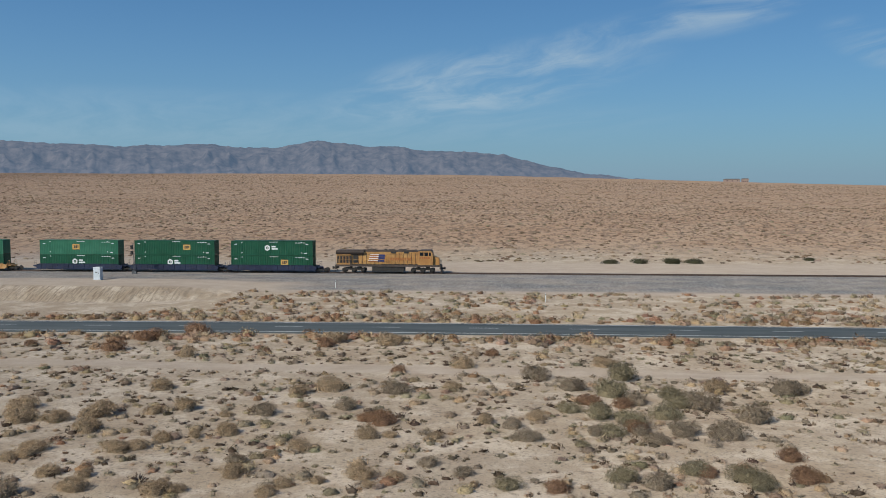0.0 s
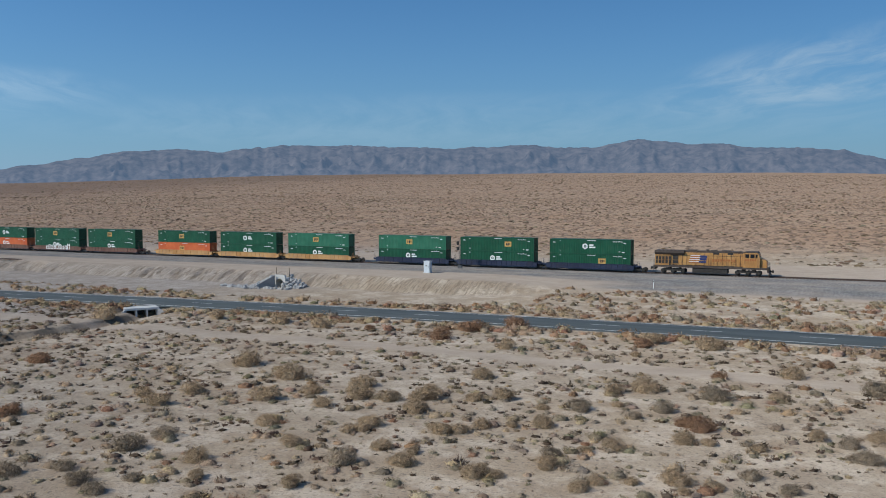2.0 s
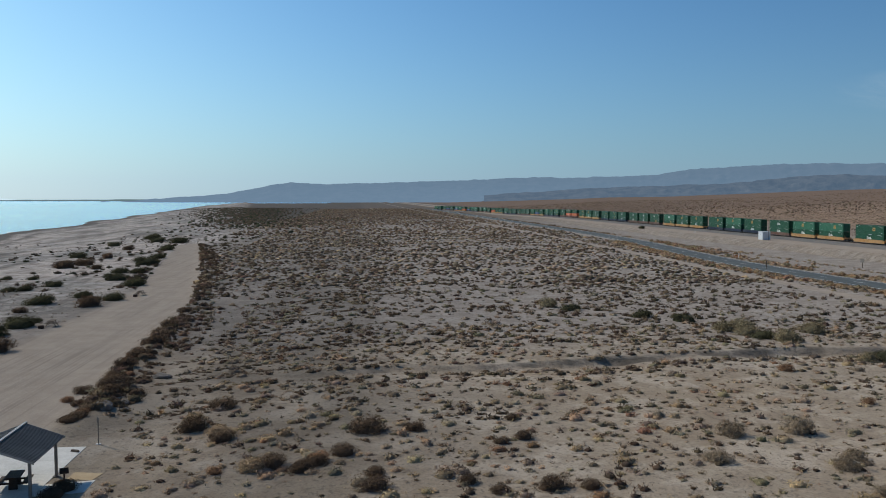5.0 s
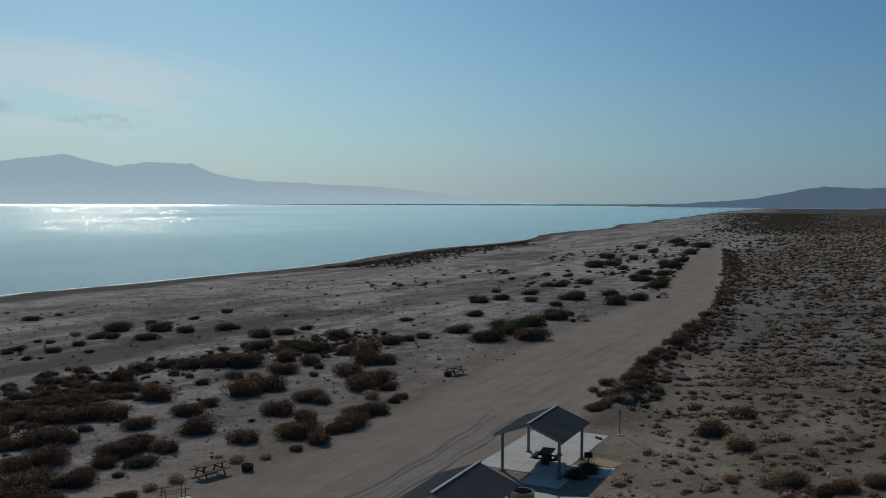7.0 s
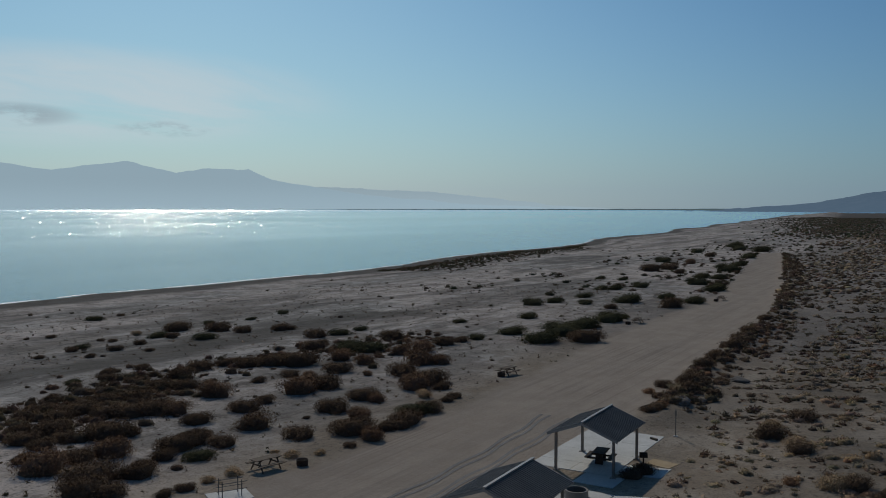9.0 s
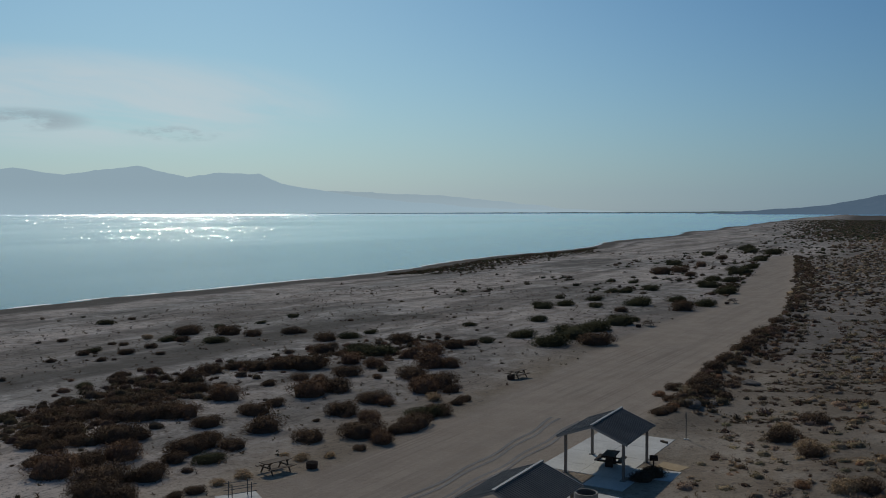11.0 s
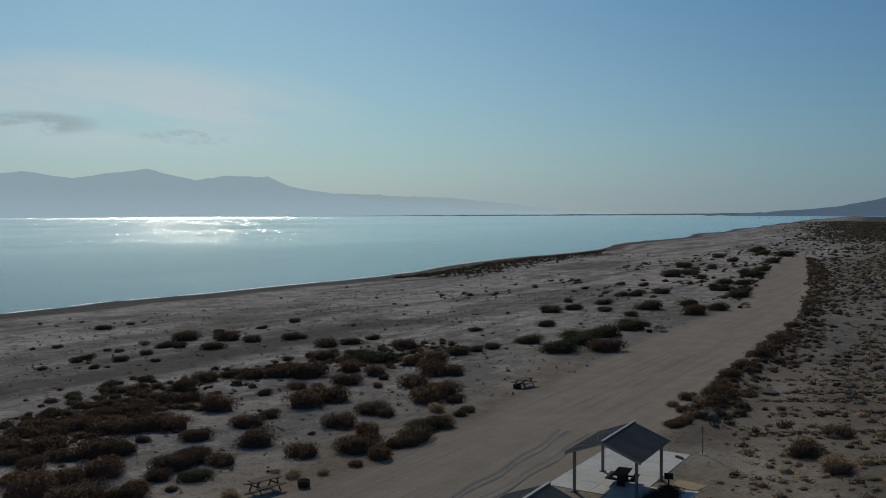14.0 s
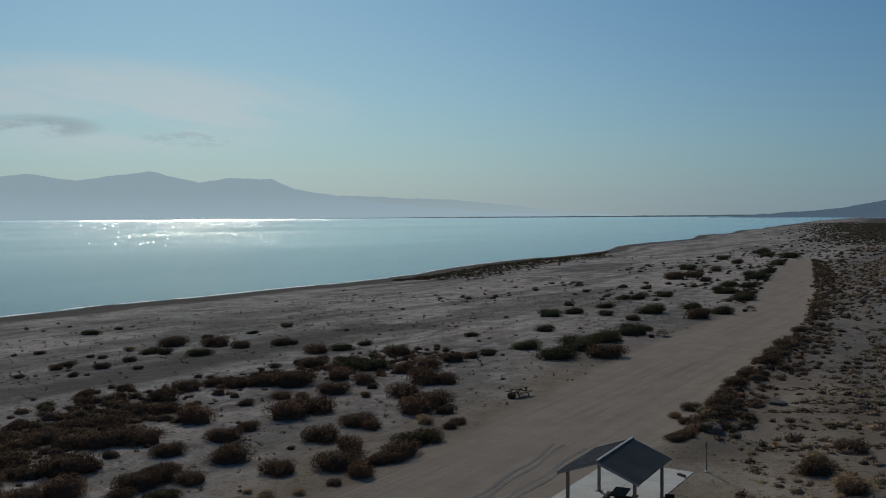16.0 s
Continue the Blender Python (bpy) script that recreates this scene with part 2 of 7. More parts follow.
M_WATER = bpy.data.materials.new("lake_water")
M_WATER.use_nodes = True
n_ = Nodes(M_WATER.node_tree)
p_ = n_.add("ShaderNodeNewGeometry").outputs[0]
w_big = n_.noise(n_.scaled(p_, 0.5, 1.0, 1), 0.22, 3.0, 0.5)
w_small = n_.noise(p_, 1.7, 4.0, 0.6)
w_mix = n_.math("MULTIPLY_ADD", w_big, 1.0, n_.math("MULTIPLY", w_small, 0.35))
w_rel = n_.add("ShaderNodeBump", Distance=0.3, Strength=0.75, Height=w_mix)
w_tone = n_.ramp(n_.noise(n_.scaled(p_, 0.004, 0.016, 1), 1.0, 5.0), 0.35, 0.7)
w_col = n_.mix(w_tone, (0.055, 0.12, 0.135, 1), (0.085, 0.16, 0.17, 1))
w_gust = n_.ramp(n_.noise(n_.scaled(p_, 0.0016, 0.008, 1), 1.0, 4.0), 0.3, 0.7)
w_d = n_.add("ShaderNodeBsdfDiffuse", Color=w_col)
w_g = n_.add("ShaderNodeBsdfGlossy", Color=(0.93, 1.0, 0.99, 1), Roughness=n_.math("MULTIPLY_ADD", w_gust, 0.05, 0.10), Normal=w_rel)
# sun glint put in as flecks of tilted gloss, sized to suit the view
from_sun = Vector((math.sin(radians(SUN_YAW)), -math.cos(radians(SUN_YAW)), 0))
w_u = n_.add("ShaderNodeVectorMath", op="DOT_PRODUCT", i0=p_, i1=(-from_sun.y, from_sun.x, 0)).outputs[1]
w_v = n_.add("ShaderNodeVectorMath", op="DOT_PRODUCT", i0=p_, i1=(from_sun.x, from_sun.y, 0)).outputs[1]
w_out = n_.add("ShaderNodeVectorMath", op="LENGTH", i0=p_).outputs[1]


def glint_flecks(wide, long, seed, start, full, stop, end, level):
    """Mask of the glint flecks of one size, between two distances from the world origin."""
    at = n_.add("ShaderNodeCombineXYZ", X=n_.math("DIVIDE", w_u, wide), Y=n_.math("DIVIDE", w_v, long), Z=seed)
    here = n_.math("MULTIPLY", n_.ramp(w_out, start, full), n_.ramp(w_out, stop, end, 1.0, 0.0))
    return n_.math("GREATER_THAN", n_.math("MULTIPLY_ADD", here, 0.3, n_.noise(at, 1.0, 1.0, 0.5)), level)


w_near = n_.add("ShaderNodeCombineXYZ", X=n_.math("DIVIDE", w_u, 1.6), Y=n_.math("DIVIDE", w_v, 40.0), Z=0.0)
w_glint = n_.math("MAXIMUM", glint_flecks(0.7, 13.0, 1.0, 340.0, 650.0, 700.0, 900.0, 0.965),
                  n_.math("MAXIMUM", glint_flecks(1.1, 42.0, 5.0, 420.0, 900.0, 1100.0, 1600.0, 0.95), glint_flecks(1.6, 95.0, 9.0, 700.0, 1700.0, 9000.0, 9900.0, 0.945)))
# far out the added glint closes to a solid band
w_glint = n_.math("MAXIMUM", w_glint, n_.ramp(w_out, 2800.0, 4900.0))
w_tilt = n_.add("ShaderNodeVectorMath", op="ADD", i0=(0.33 * from_sun.x, 0.33 * from_sun.y, 1.0),
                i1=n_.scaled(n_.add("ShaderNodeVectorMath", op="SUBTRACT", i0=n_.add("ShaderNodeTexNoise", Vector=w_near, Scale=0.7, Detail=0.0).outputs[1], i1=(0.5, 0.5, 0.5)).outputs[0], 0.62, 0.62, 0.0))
w_glint_normal = n_.add("ShaderNodeVectorMath", op="NORMALIZE", i0=w_tilt.outputs[0])
w_k = n_.math("MULTIPLY", w_glint, 0.4)
w_s = n_.add("ShaderNodeBsdfGlossy", Color=n_.add("ShaderNodeCombineColor", Red=w_k, Green=w_k, Blue=w_k), Roughness=0.15, Normal=w_glint_normal)
w_f = n_.add("ShaderNodeFresnel", IOR=1.33)
w_lit = n_.add("ShaderNodeAddShader", i0=w_g.outputs[0], i1=w_s.outputs[0])
n_.add("ShaderNodeOutputMaterial", Surface=n_.add("ShaderNodeMixShader", i0=w_f, i1=w_d.outputs[0], i2=w_lit.outputs[0]))
M_FOAM_GLINT = material("lake_foam_glint", mottled((0.7, 0.71, 0.7), (0.9, 0.9, 0.9), 0.6, 5.0), 0.5, 0, None, 0.5, local=False)


def asphalt_colour(n, p):
    f = n.ramp(n.noise(n.scaled(p, 0.15, 1, 1), 0.7, 5.0), 0.3, 0.7)
    g = n.ramp(n.noise(p, 9.0, 3.0), 0.3, 0.7)
    c = n.mix(f, (0.058, 0.072, 0.070, 1), (0.094, 0.109, 0.105, 1))
    return n.mix(n.math("MULTIPLY", g, 0.35), c, (0.125, 0.125, 0.122, 1))


M_ASPHALT = material("asphalt", asphalt_colour, 0.85, 0, (0.01, 14.0), 0.3, local=False)
M_PAINT = material("road_paint", mottled((0.5, 0.5, 0.47), (0.72, 0.71, 0.66), 0.8), 0.7, 0, None, 0.3, local=False)
M_BALLAST = material("ballast", mottled((0.17, 0.165, 0.16), (0.36, 0.345, 0.33), 0.35, 3.2), 0.95, 0, (0.12, 4.0, 1.0), 0.2, local=False)
M_STEEL = material("rail_steel", mottled((0.045, 0.028, 0.02), (0.10, 0.065, 0.05), 2.0), 0.6, 0.1)
M_TIE = material("sleeper", mottled((0.045, 0.036, 0.03), (0.11, 0.095, 0.08), 1.5), 0.9)
M_CONCRETE = material("concrete", mottled((0.44, 0.43, 0.40), (0.62, 0.61, 0.57), 0.7, 7.0), 0.85, 0, (0.006, 12.0), 0.3, local=False)


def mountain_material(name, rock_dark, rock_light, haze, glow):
    """Far rock behind kilometres of air: the haze is an emission added to the rock's surface."""
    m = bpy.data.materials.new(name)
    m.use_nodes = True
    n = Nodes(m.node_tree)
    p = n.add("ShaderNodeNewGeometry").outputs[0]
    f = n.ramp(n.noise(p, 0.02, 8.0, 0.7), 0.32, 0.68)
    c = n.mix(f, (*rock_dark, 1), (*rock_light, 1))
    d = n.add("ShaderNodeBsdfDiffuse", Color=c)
    # haze glow set a little stronger near the foot
    foot_haze = n.ramp(n.add("ShaderNodeSeparateXYZ", Vector=p).outputs[2], 0.0, 170.0, 1.13, 0.99)
    e = n.add("ShaderNodeEmission", Color=(*haze, 1), Strength=n.math("MULTIPLY", foot_haze, glow))
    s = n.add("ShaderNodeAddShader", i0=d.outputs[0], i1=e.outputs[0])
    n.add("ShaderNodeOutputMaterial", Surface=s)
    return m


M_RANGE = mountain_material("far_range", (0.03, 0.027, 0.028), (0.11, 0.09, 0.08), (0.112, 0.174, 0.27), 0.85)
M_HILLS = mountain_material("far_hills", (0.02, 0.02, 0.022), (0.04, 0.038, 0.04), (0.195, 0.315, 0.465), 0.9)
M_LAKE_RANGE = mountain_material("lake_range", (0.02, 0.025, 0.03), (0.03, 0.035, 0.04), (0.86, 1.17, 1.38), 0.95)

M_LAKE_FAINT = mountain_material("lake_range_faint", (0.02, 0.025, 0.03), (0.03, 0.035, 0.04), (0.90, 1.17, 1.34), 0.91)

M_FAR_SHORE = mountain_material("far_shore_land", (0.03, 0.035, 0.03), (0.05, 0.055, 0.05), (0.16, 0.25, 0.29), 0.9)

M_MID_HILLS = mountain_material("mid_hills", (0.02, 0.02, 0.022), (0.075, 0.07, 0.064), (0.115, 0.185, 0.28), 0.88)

# ---- small geometry helpers ----


def hashed(ix, iy, seed):
    h = (ix.astype(np.int64) * 374761393 + iy.astype(np.int64) * 668265263 + seed * 974634721) & 0x7FFFFFFF
    h = ((h ^ (h >> 13)) * 1274126177) & 0x7FFFFFFF
    return ((h ^ (h >> 16)) & 0xFFFF) / 65535.0


def vnoise(x, y, seed=0):
    """Smooth value noise, 0 to 1, on arrays."""
    ix, iy = np.floor(x), np.floor(y)
    fx, fy = x - ix, y - iy
    fx, fy = fx * fx * (3 - 2 * fx), fy * fy * (3 - 2 * fy)
    a, b = hashed(ix, iy, seed), hashed(ix + 1, iy, seed)
    c, d = hashed(ix, iy + 1, seed), hashed(ix + 1, iy + 1, seed)
    return (a * (1 - fx) + b * fx) * (1 - fy) + (c * (1 - fx) + d * fx) * fy


def fbm(x, y, seed=0, octaves=4):
    total, amp, norm = 0, 1.0, 0.0
    for k in range(octaves):
        total = total + amp * vnoise(x * 2**k, y * 2**k, seed + 17 * k)
        norm += amp
        amp *= 0.5
    return total / norm - 0.5


def smooth(a, b, v):
    t = np.clip((v - a) / (b - a), 0, 1)
    return t * t * (3 - 2 * t)


def near_line(x, y, line):
    """Distance of points from a broken line."""
    best = np.full(np.shape(x), 1e9)
    for (ax, ay), (bx, by) in zip(line, line[1:]):
        dx, dy = bx - ax, by - ay
        t = np.clip(((x - ax) * dx + (y - ay) * dy) / (dx * dx + dy * dy), 0, 1)
        best = np.minimum(best, np.hypot(x - ax - t * dx, y - ay - t * dy))
    return best


def mesh_object(name, verts, faces, mat, parent=None, flat=True):
    me = bpy.data.meshes.new(name)
    me.from_pydata([tuple(v) for v in verts] if not isinstance(verts, list) else verts, [], faces)
    if mat is not None:
        for one in mat if isinstance(mat, (list, tuple)) else [mat]:
            me.materials.append(one)
    if not flat:
        me.shade_smooth()
    ob = new(name, me)
    ob.parent = parent
    return ob


def part(name, bm, mat, parent, label=""):
    """One bmesh as one mesh object under a thing or a part."""
    me = bpy.data.meshes.new(name)
    bm.to_mesh(me)
    bm.free()
    for one in mat if isinstance(mat, (list, tuple)) else [mat]:
        me.materials.append(one)
    ob = new(name, me)
    ob.parent = parent
    if label:
        tagged(ob, label)
    return ob


def box(bm, x, y, z, sx, sy, sz, turn=0.0, taper=1.0, slot=0):
    """A block with its middle at x, y and its foot at z."""
    c, s = math.cos(radians(turn)), math.sin(radians(turn))
    vs = []
    for k, up in ((1.0, 0), (taper, sz)):
        for i, j in ((-1, -1), (1, -1), (1, 1), (-1, 1)):
            px, py = i * sx / 2 * k, j * sy / 2 * k
            vs.append(bm.verts.new((x + c * px - s * py, y + s * px + c * py, z + up)))
    for q in ((3, 2, 1, 0), (4, 5, 6, 7), (0, 1, 5, 4), (1, 2, 6, 5), (2, 3, 7, 6), (3, 0, 4, 7)):
        bm.faces.new([vs[i] for i in q]).material_index = slot
    return vs


def rounded(bm, width=0.02, segments=2):
    """Break the sharp edges of what is in bm."""
    sharp = [e for e in bm.edges if len(e.link_faces) == 2 and e.calc_face_angle(0) > 0.6]
    bmesh.ops.bevel(bm, geom=sharp, offset=width, segments=segments, affect="EDGES", clamp_overlap=True)
    return bm


def tube(bm, a, b, r, sides=8, r2=None):
    """A round bar from a to b."""
    a, b = Vector(a), Vector(b)
    q = (b - a).to_track_quat("Z", "Y")
    rings = []
    for p, rr in ((a, r), (b, r if r2 is None else r2)):
        rings.append([bm.verts.new(p + q @ Vector((rr * math.cos(2 * math.pi * k / sides), rr * math.sin(2 * math.pi * k / sides), 0))) for k in range(sides)])
    for k in range(sides):
        bm.faces.new((rings[0][k], rings[0][(k + 1) % sides], rings[1][(k + 1) % sides], rings[1][k]))
    bm.faces.new(rings[0][::-1])
    bm.faces.new(rings[1])


def prism(bm, outline, y0, y1, slot=0):
    """An outline in x, z drawn out along y."""
    a = [bm.verts.new((x, y0, z)) for x, z in outline]
    b = [bm.verts.new((x, y1, z)) for x, z in outline]
    k = len(outline)
    bm.faces.new(a).material_index = slot
    bm.faces.new(b[::-1]).material_index = slot
    for i in range(k):
        bm.faces.new((a[i], b[i], b[(i + 1) % k], a[(i + 1) % k])).material_index = slot


def thing(name, x, y, z, turn=0.0, label="", category="", group=""):
    e = new(name)
    e.empty_display_size = 0.3
    e.matrix_world = pose(x, y, z, 0, 0, turn)
    return tagged(e, label, category, group)


# ---- the lie of the land ----
RAIL_Y, RAIL_Z, LAKE_Z = 174.5, 1.2, -2.5
GULLY = [(-92, 97.5), (-90, 92), (-89, 79), (-89.5, 66), (-90, 54), (-90, 44), (-87.5, 33), (-85.8, 21), (-84.5, 7), (-82.5, -4), (-81, -12), (-78, -18)]
BEACH_ROAD = [(60, -28), (0, -29.5), (-50, -28.3), (-70, -28.7), (-88, -30.6), (-105, -31.7), (-122, -32.3), (-145, -33.2), (-165, -35), (-200, -40.2), (-253, -49.2), (-326, -61.4)]
BEACH_HALF = [8, 7.5, 6.5, 7.1, 6.9, 7.1, 7.3, 6.2, 5.3, 5.2, 4.9, 3.6]
MUD = [(-46, -83), (-56, -80), (-62, -78.5), (-71, -79.5), (-79, -79), (-88, -79.5), (-99, -82), (-107, -80), (-114, -75)]
SKY_YAW = [-180, -100, -60, -21, -13, -3, 3, 15, 31, 37, 45, 51, 60, 70, 80, 100, 180]
SKY_EL = [0, 0, 0.2, 0.47, 0.74, 1.03, 1.2, 1.3, 1.3, 1.2, 0.9, 0.7, 0.55, 0.13, 0.0, -0.1, 0]


def road_y(x):
    return 109.0 - 13.0 * np.exp(-(((x + 200.0) / 110.0) ** 2))


def track_edge(x, y):
    """Distance outside the edge of the lake-side dirt track."""
    return near_line(x, y, BEACH_ROAD) - np.interp(-np.asarray(x, float), [-p[0] for p in BEACH_ROAD], BEACH_HALF)


def shore_y(x):
    return -157.0 - 0.115 * np.maximum(0, -x - 230.0) + 5.0 * np.sin(x / 37.0) * smooth(-150, -260, x) + 8.0 * fbm(x / 60.0, x * 0, 5)


def berm_y(x):
    return 146.5 + 5.0 * fbm(x / 25.0, x * 0 + 3.3, 31)


def height(x, y):
    x, y = np.asarray(x, float), np.asarray(y, float)
    r, yaw = np.hypot(x, y), np.degrees(np.arctan2(-x, y))
    rough = 0.40 * fbm(x / 11, y / 11, 3) + 0.10 * fbm(x / 2.6, y / 2.6, 8, 3)
    z = -0.35 * smooth(5, -25, y) + rough * (0.4 + 0.6 * smooth(900, 300, r))
    z = z - 1.2 * smooth(-300, -1000, x)
    # beach and lake bed
    d = y - shore_y(x)
    beach = LAKE_Z + 2.2 * smooth(0, 112, d) + 0.10 * np.sin(d / 5.0 + 2 * fbm(x / 50, y / 50, 4)) * smooth(2, 20, d) * smooth(90, 60, d) + rough * 0.7 * smooth(0, 25, d)
    beach = np.where(d < 0, LAKE_Z + np.maximum(d * 0.04, -4), beach)
    z = np.where(d < 118, beach * smooth(118, 100, d) + z * (1 - smooth(118, 100, d)), z)
    # berms along the lake-side track
    b = track_edge(x, y)
    packed = smooth(0.6, -0.8, b)
    z = z * (1 - packed) + (-0.38 + 0.05 * fbm(x / 6, y / 6, 2)) * packed
    inland = y > np.interp(-x, [-p[0] for p in BEACH_ROAD], [p[1] for p in BEACH_ROAD])
    z = z + 0.45 * np.exp(-(((b - 1.5) / 1.5) ** 2)) * smooth(-56, -66, x) * inland * (1 + fbm(x / 5, y / 5, 6))
    pads = smooth(-64, -62.5, x) * smooth(-29, -31, x) * smooth(-25.5, -24.4, y) * smooth(-13.2, -14.4, y)
    z = z * (1 - pads) - 0.315 * pads
    # highway bed
    k = np.abs(y - road_y(x))
    z = z * smooth(5.0, 7.6, k) + 0.12 * (1 - smooth(5.0, 7.6, k))
    # wash
    # a broken scarp on its far bank, a long ramp on the other
    g = x - np.interp(-y, [-p[1] for p in GULLY], [p[0] for p in GULLY]) + 4.0 * fbm(x / 5.0, y / 5.0, 12, 4)
    deep = (0.15 + 0.75 * vnoise(y / 9.0, y * 0, 13) + 0.5 * fbm(x / 2.0, y / 2.5, 14, 3)) * smooth(-19, 12, y) * smooth(99.3, 97.8, y) * (0.55 + 0.45 * smooth(5, 30, y))
    z = z - deep * smooth(-0.7, 0.1, g) * (1 - np.clip(g / 9.0, 0, 1) ** 0.7) + 0.25 * deep * smooth(-9, -1, g) * smooth(-0.5, -1.2, g)
    # hollow at the mouth of the box culvert
    pit = smooth(4.0, 2.7, np.hypot(x + 92.1, y - 96.1))
    z = z * (1 - pit) - 1.36 * pit
    # railway bank: an eroded sand bench on one stretch, a ballast slope on the other
    left = smooth(-38, -62, x)
    t = berm_y(x)
    rill = np.exp(-((fbm(x / 1.5 + 0.10 * (y - t), y / 30, 21, 2) / 0.04) ** 2)) * smooth(0.15, 0.6, vnoise(x / 8.0, x * 0, 25))
    cut = (2.2 * rill + 0.6 + 0.9 * fbm(x / 7, y / 7, 22)) * smooth(t - 7.5, t - 2, y)
    face = np.clip((y - (t - 5.2) - cut) / 5.0, 0, 1)
    face = 0.75 * face + 0.25 * smooth(0.0, 0.55, face)
    bench = -1.1 * smooth(114, 124, y) * (1 - face) + 1.0 * face + 0.10 * fbm(x / 3, y / 3, 23, 3)
    slope = 0.15 + 0.85 * smooth(150, 168, y) + 0.08 * fbm(x / 3, y / 3, 24, 3)
    bank = (bench * left + slope * (1 - left)) - 2.2 * smooth(-650, -1000, x)
    on = smooth(114, 119, y)
    z = z * (1 - on) + bank * on
    # the long gravel slope up to the mountains
    far = 2200.0
    top = 16.7 + far * np.tan(np.radians(np.interp(yaw, SKY_YAW, SKY_EL)))
    reach = np.maximum(far * np.cos(np.radians(yaw)) - 205.0, 400.0)
    n = np.clip(y * np.minimum(1.0, far / np.maximum(r, 1)) - 205.0, 0, None)
    lift = np.maximum(top, 0.0) / reach * n * smooth(0, 60, n)
    lumps = (2.2 * fbm(x / 60, y / 90, 41, 4) + 0.5 * fbm(x / 8, y / 8, 42, 3)) * smooth(10, 200, n)
    return z + lift + lumps


def lines(fine, ends):
    """Grid lines: even stretches (from, to, step), then wider and wider to the ends."""
    out = []
    for a, b, step in fine:
        out += list(np.arange(a, b, step))
    out.append(fine[-1][1])
    for sign, start, end, step in ((-1, out[0], ends[0], fine[0][2]), (1, out[-1], ends[1], fine[-1][2])):
        v, s, extra = start, step, []
        while v * sign < end * sign:
            s *= 1.07
            v += sign * s
            extra.append(v)
        out = extra[::-1] + out if sign < 0 else out + extra
    return np.array(out)


gx = lines([(-340, -200, 2.0), (-200, -175, 1.2), (-172, -44, 0.5), (-44, 60, 1.0)], (-4700, 4700))
gy = lines([(-175, -60, 2.0), (-60, 112, 1.0), (112, 137, 0.8), (137, 150, 0.42), (150, 210, 1.5)], (-4700, 4700))
GX, GY = np.meshgrid(gx, gy)
GZ = height(GX, GY)
nx, ny = len(gx), len(gy)
index = np.arange(nx * ny).reshape(ny, nx)
quads = np.stack([index[:-1, :-1], index[:-1, 1:], index[1:, 1:], index[1:, :-1]], -1).reshape(-1, 4)
me = bpy.data.meshes.new("ground")
me.vertices.add(nx * ny)
me.vertices.foreach_set("co", np.stack([GX, GY, GZ], -1).ravel())
me.loops.add(quads.size)
me.loops.foreach_set("vertex_index", quads.ravel())
me.polygons.add(len(quads))
me.polygons.foreach_set("loop_start", np.arange(0, quads.size, 4))
me.update(calc_edges=True)
me.validate()
me.shade_smooth()
shore = GY - shore_y(GX)
salt = smooth(122, 108, shore + 6 * fbm(GX / 9, GY / 9, 50)) * smooth(-36, -40.5, GY + 0.028 * np.minimum(0, GX + 60) * -1 + 4 * fbm(GX / 8, GY / 8, 53))
red = smooth(192, 270, GY + 60 * fbm(GX / 70, GY / 70, 51))
packed = np.maximum(smooth(0.7, -0.7, track_edge(GX, GY) + 1.6 * fbm(GX / 4, GY / 4, 52)), 0.8 * smooth(2.2, 1.4, np.abs(GY - 83.5 - 1.5 * fbm(GX / 40, GX * 0, 9))))
packed = np.maximum(packed, smooth(145, 149, GY) * smooth(210, 198, GY))
damp_and_shade = smooth(13.5, 9, shore + 6 * fbm(GX / 14, GY / 12, 54))
damp_and_shade = np.maximum(damp_and_shade, 0.75 * smooth(0.02, 0.10, fbm(GX / 60, shore / 3.2, 56)) * smooth(34, 22, shore) * smooth(12, 15, shore))
mud = near_line(GX, GY, MUD) + 3.5 * fbm(GX / 7, GY / 5, 55, 4)
damp_and_shade = np.maximum(damp_and_shade, 0.95 * smooth(5.0, 3.2, mud))
damp_and_shade = np.maximum(damp_and_shade, 0.6 * smooth(0.04, 0.12, fbm(GX / 55, GY / 7, 59)) * smooth(108, 95, shore) * smooth(30, 45, shore))
# flats behind the track and far out set darker
damp_and_shade = np.maximum(damp_and_shade, 0.58 * smooth(14, -4, GY) * smooth(-34, -56, GX) * smooth(-70, -30, GY) * (0.75 + 1.6 * fbm(GX / 14, GY / 6, 57)))
damp_and_shade = np.maximum(damp_and_shade, 0.55 * smooth(-430, -700, GX) * smooth(70, 110, shore) * smooth(10, -30, GY) * (1 + fbm(GX / 90, GY / 40, 58)))
# shade on the wash's steep bank, put into the ground colour in patches
cutbank = GX - np.interp(-GY, [-p[1] for p in GULLY], [p[0] for p in GULLY]) + 4.0 * fbm(GX / 5.0, GY / 5.0, 12, 4)
damp_and_shade = np.maximum(damp_and_shade, 0.85 * smooth(-1.3, -0.7, cutbank) * smooth(0.8, 0.1, cutbank) * smooth(-19, 5, GY) * smooth(99, 96, GY) * smooth(0.3, 0.7, vnoise(GX / 1.1, GY / 2.2, 15)))
damp_and_shade = damp_and_shade * (1 - packed * smooth(0, -5, GY))
zone = np.stack([salt, red, packed, damp_and_shade], -1).reshape(-1, 4)
stones = np.maximum(smooth(-46, -34, GX + 6 * fbm(GX / 5, GY / 5, 60)) * smooth(149, 153, GY), smooth(158, 161, GY + 2 * fbm(GX / 9, GY / 9, 61))) * smooth(178.5, 176.5, GY)
tb = berm_y(GX)
bank = smooth(tb - 6.5, tb - 4.0, GY) * smooth(tb + 1.6, tb + 0.2, GY) * smooth(-46, -62, GX)
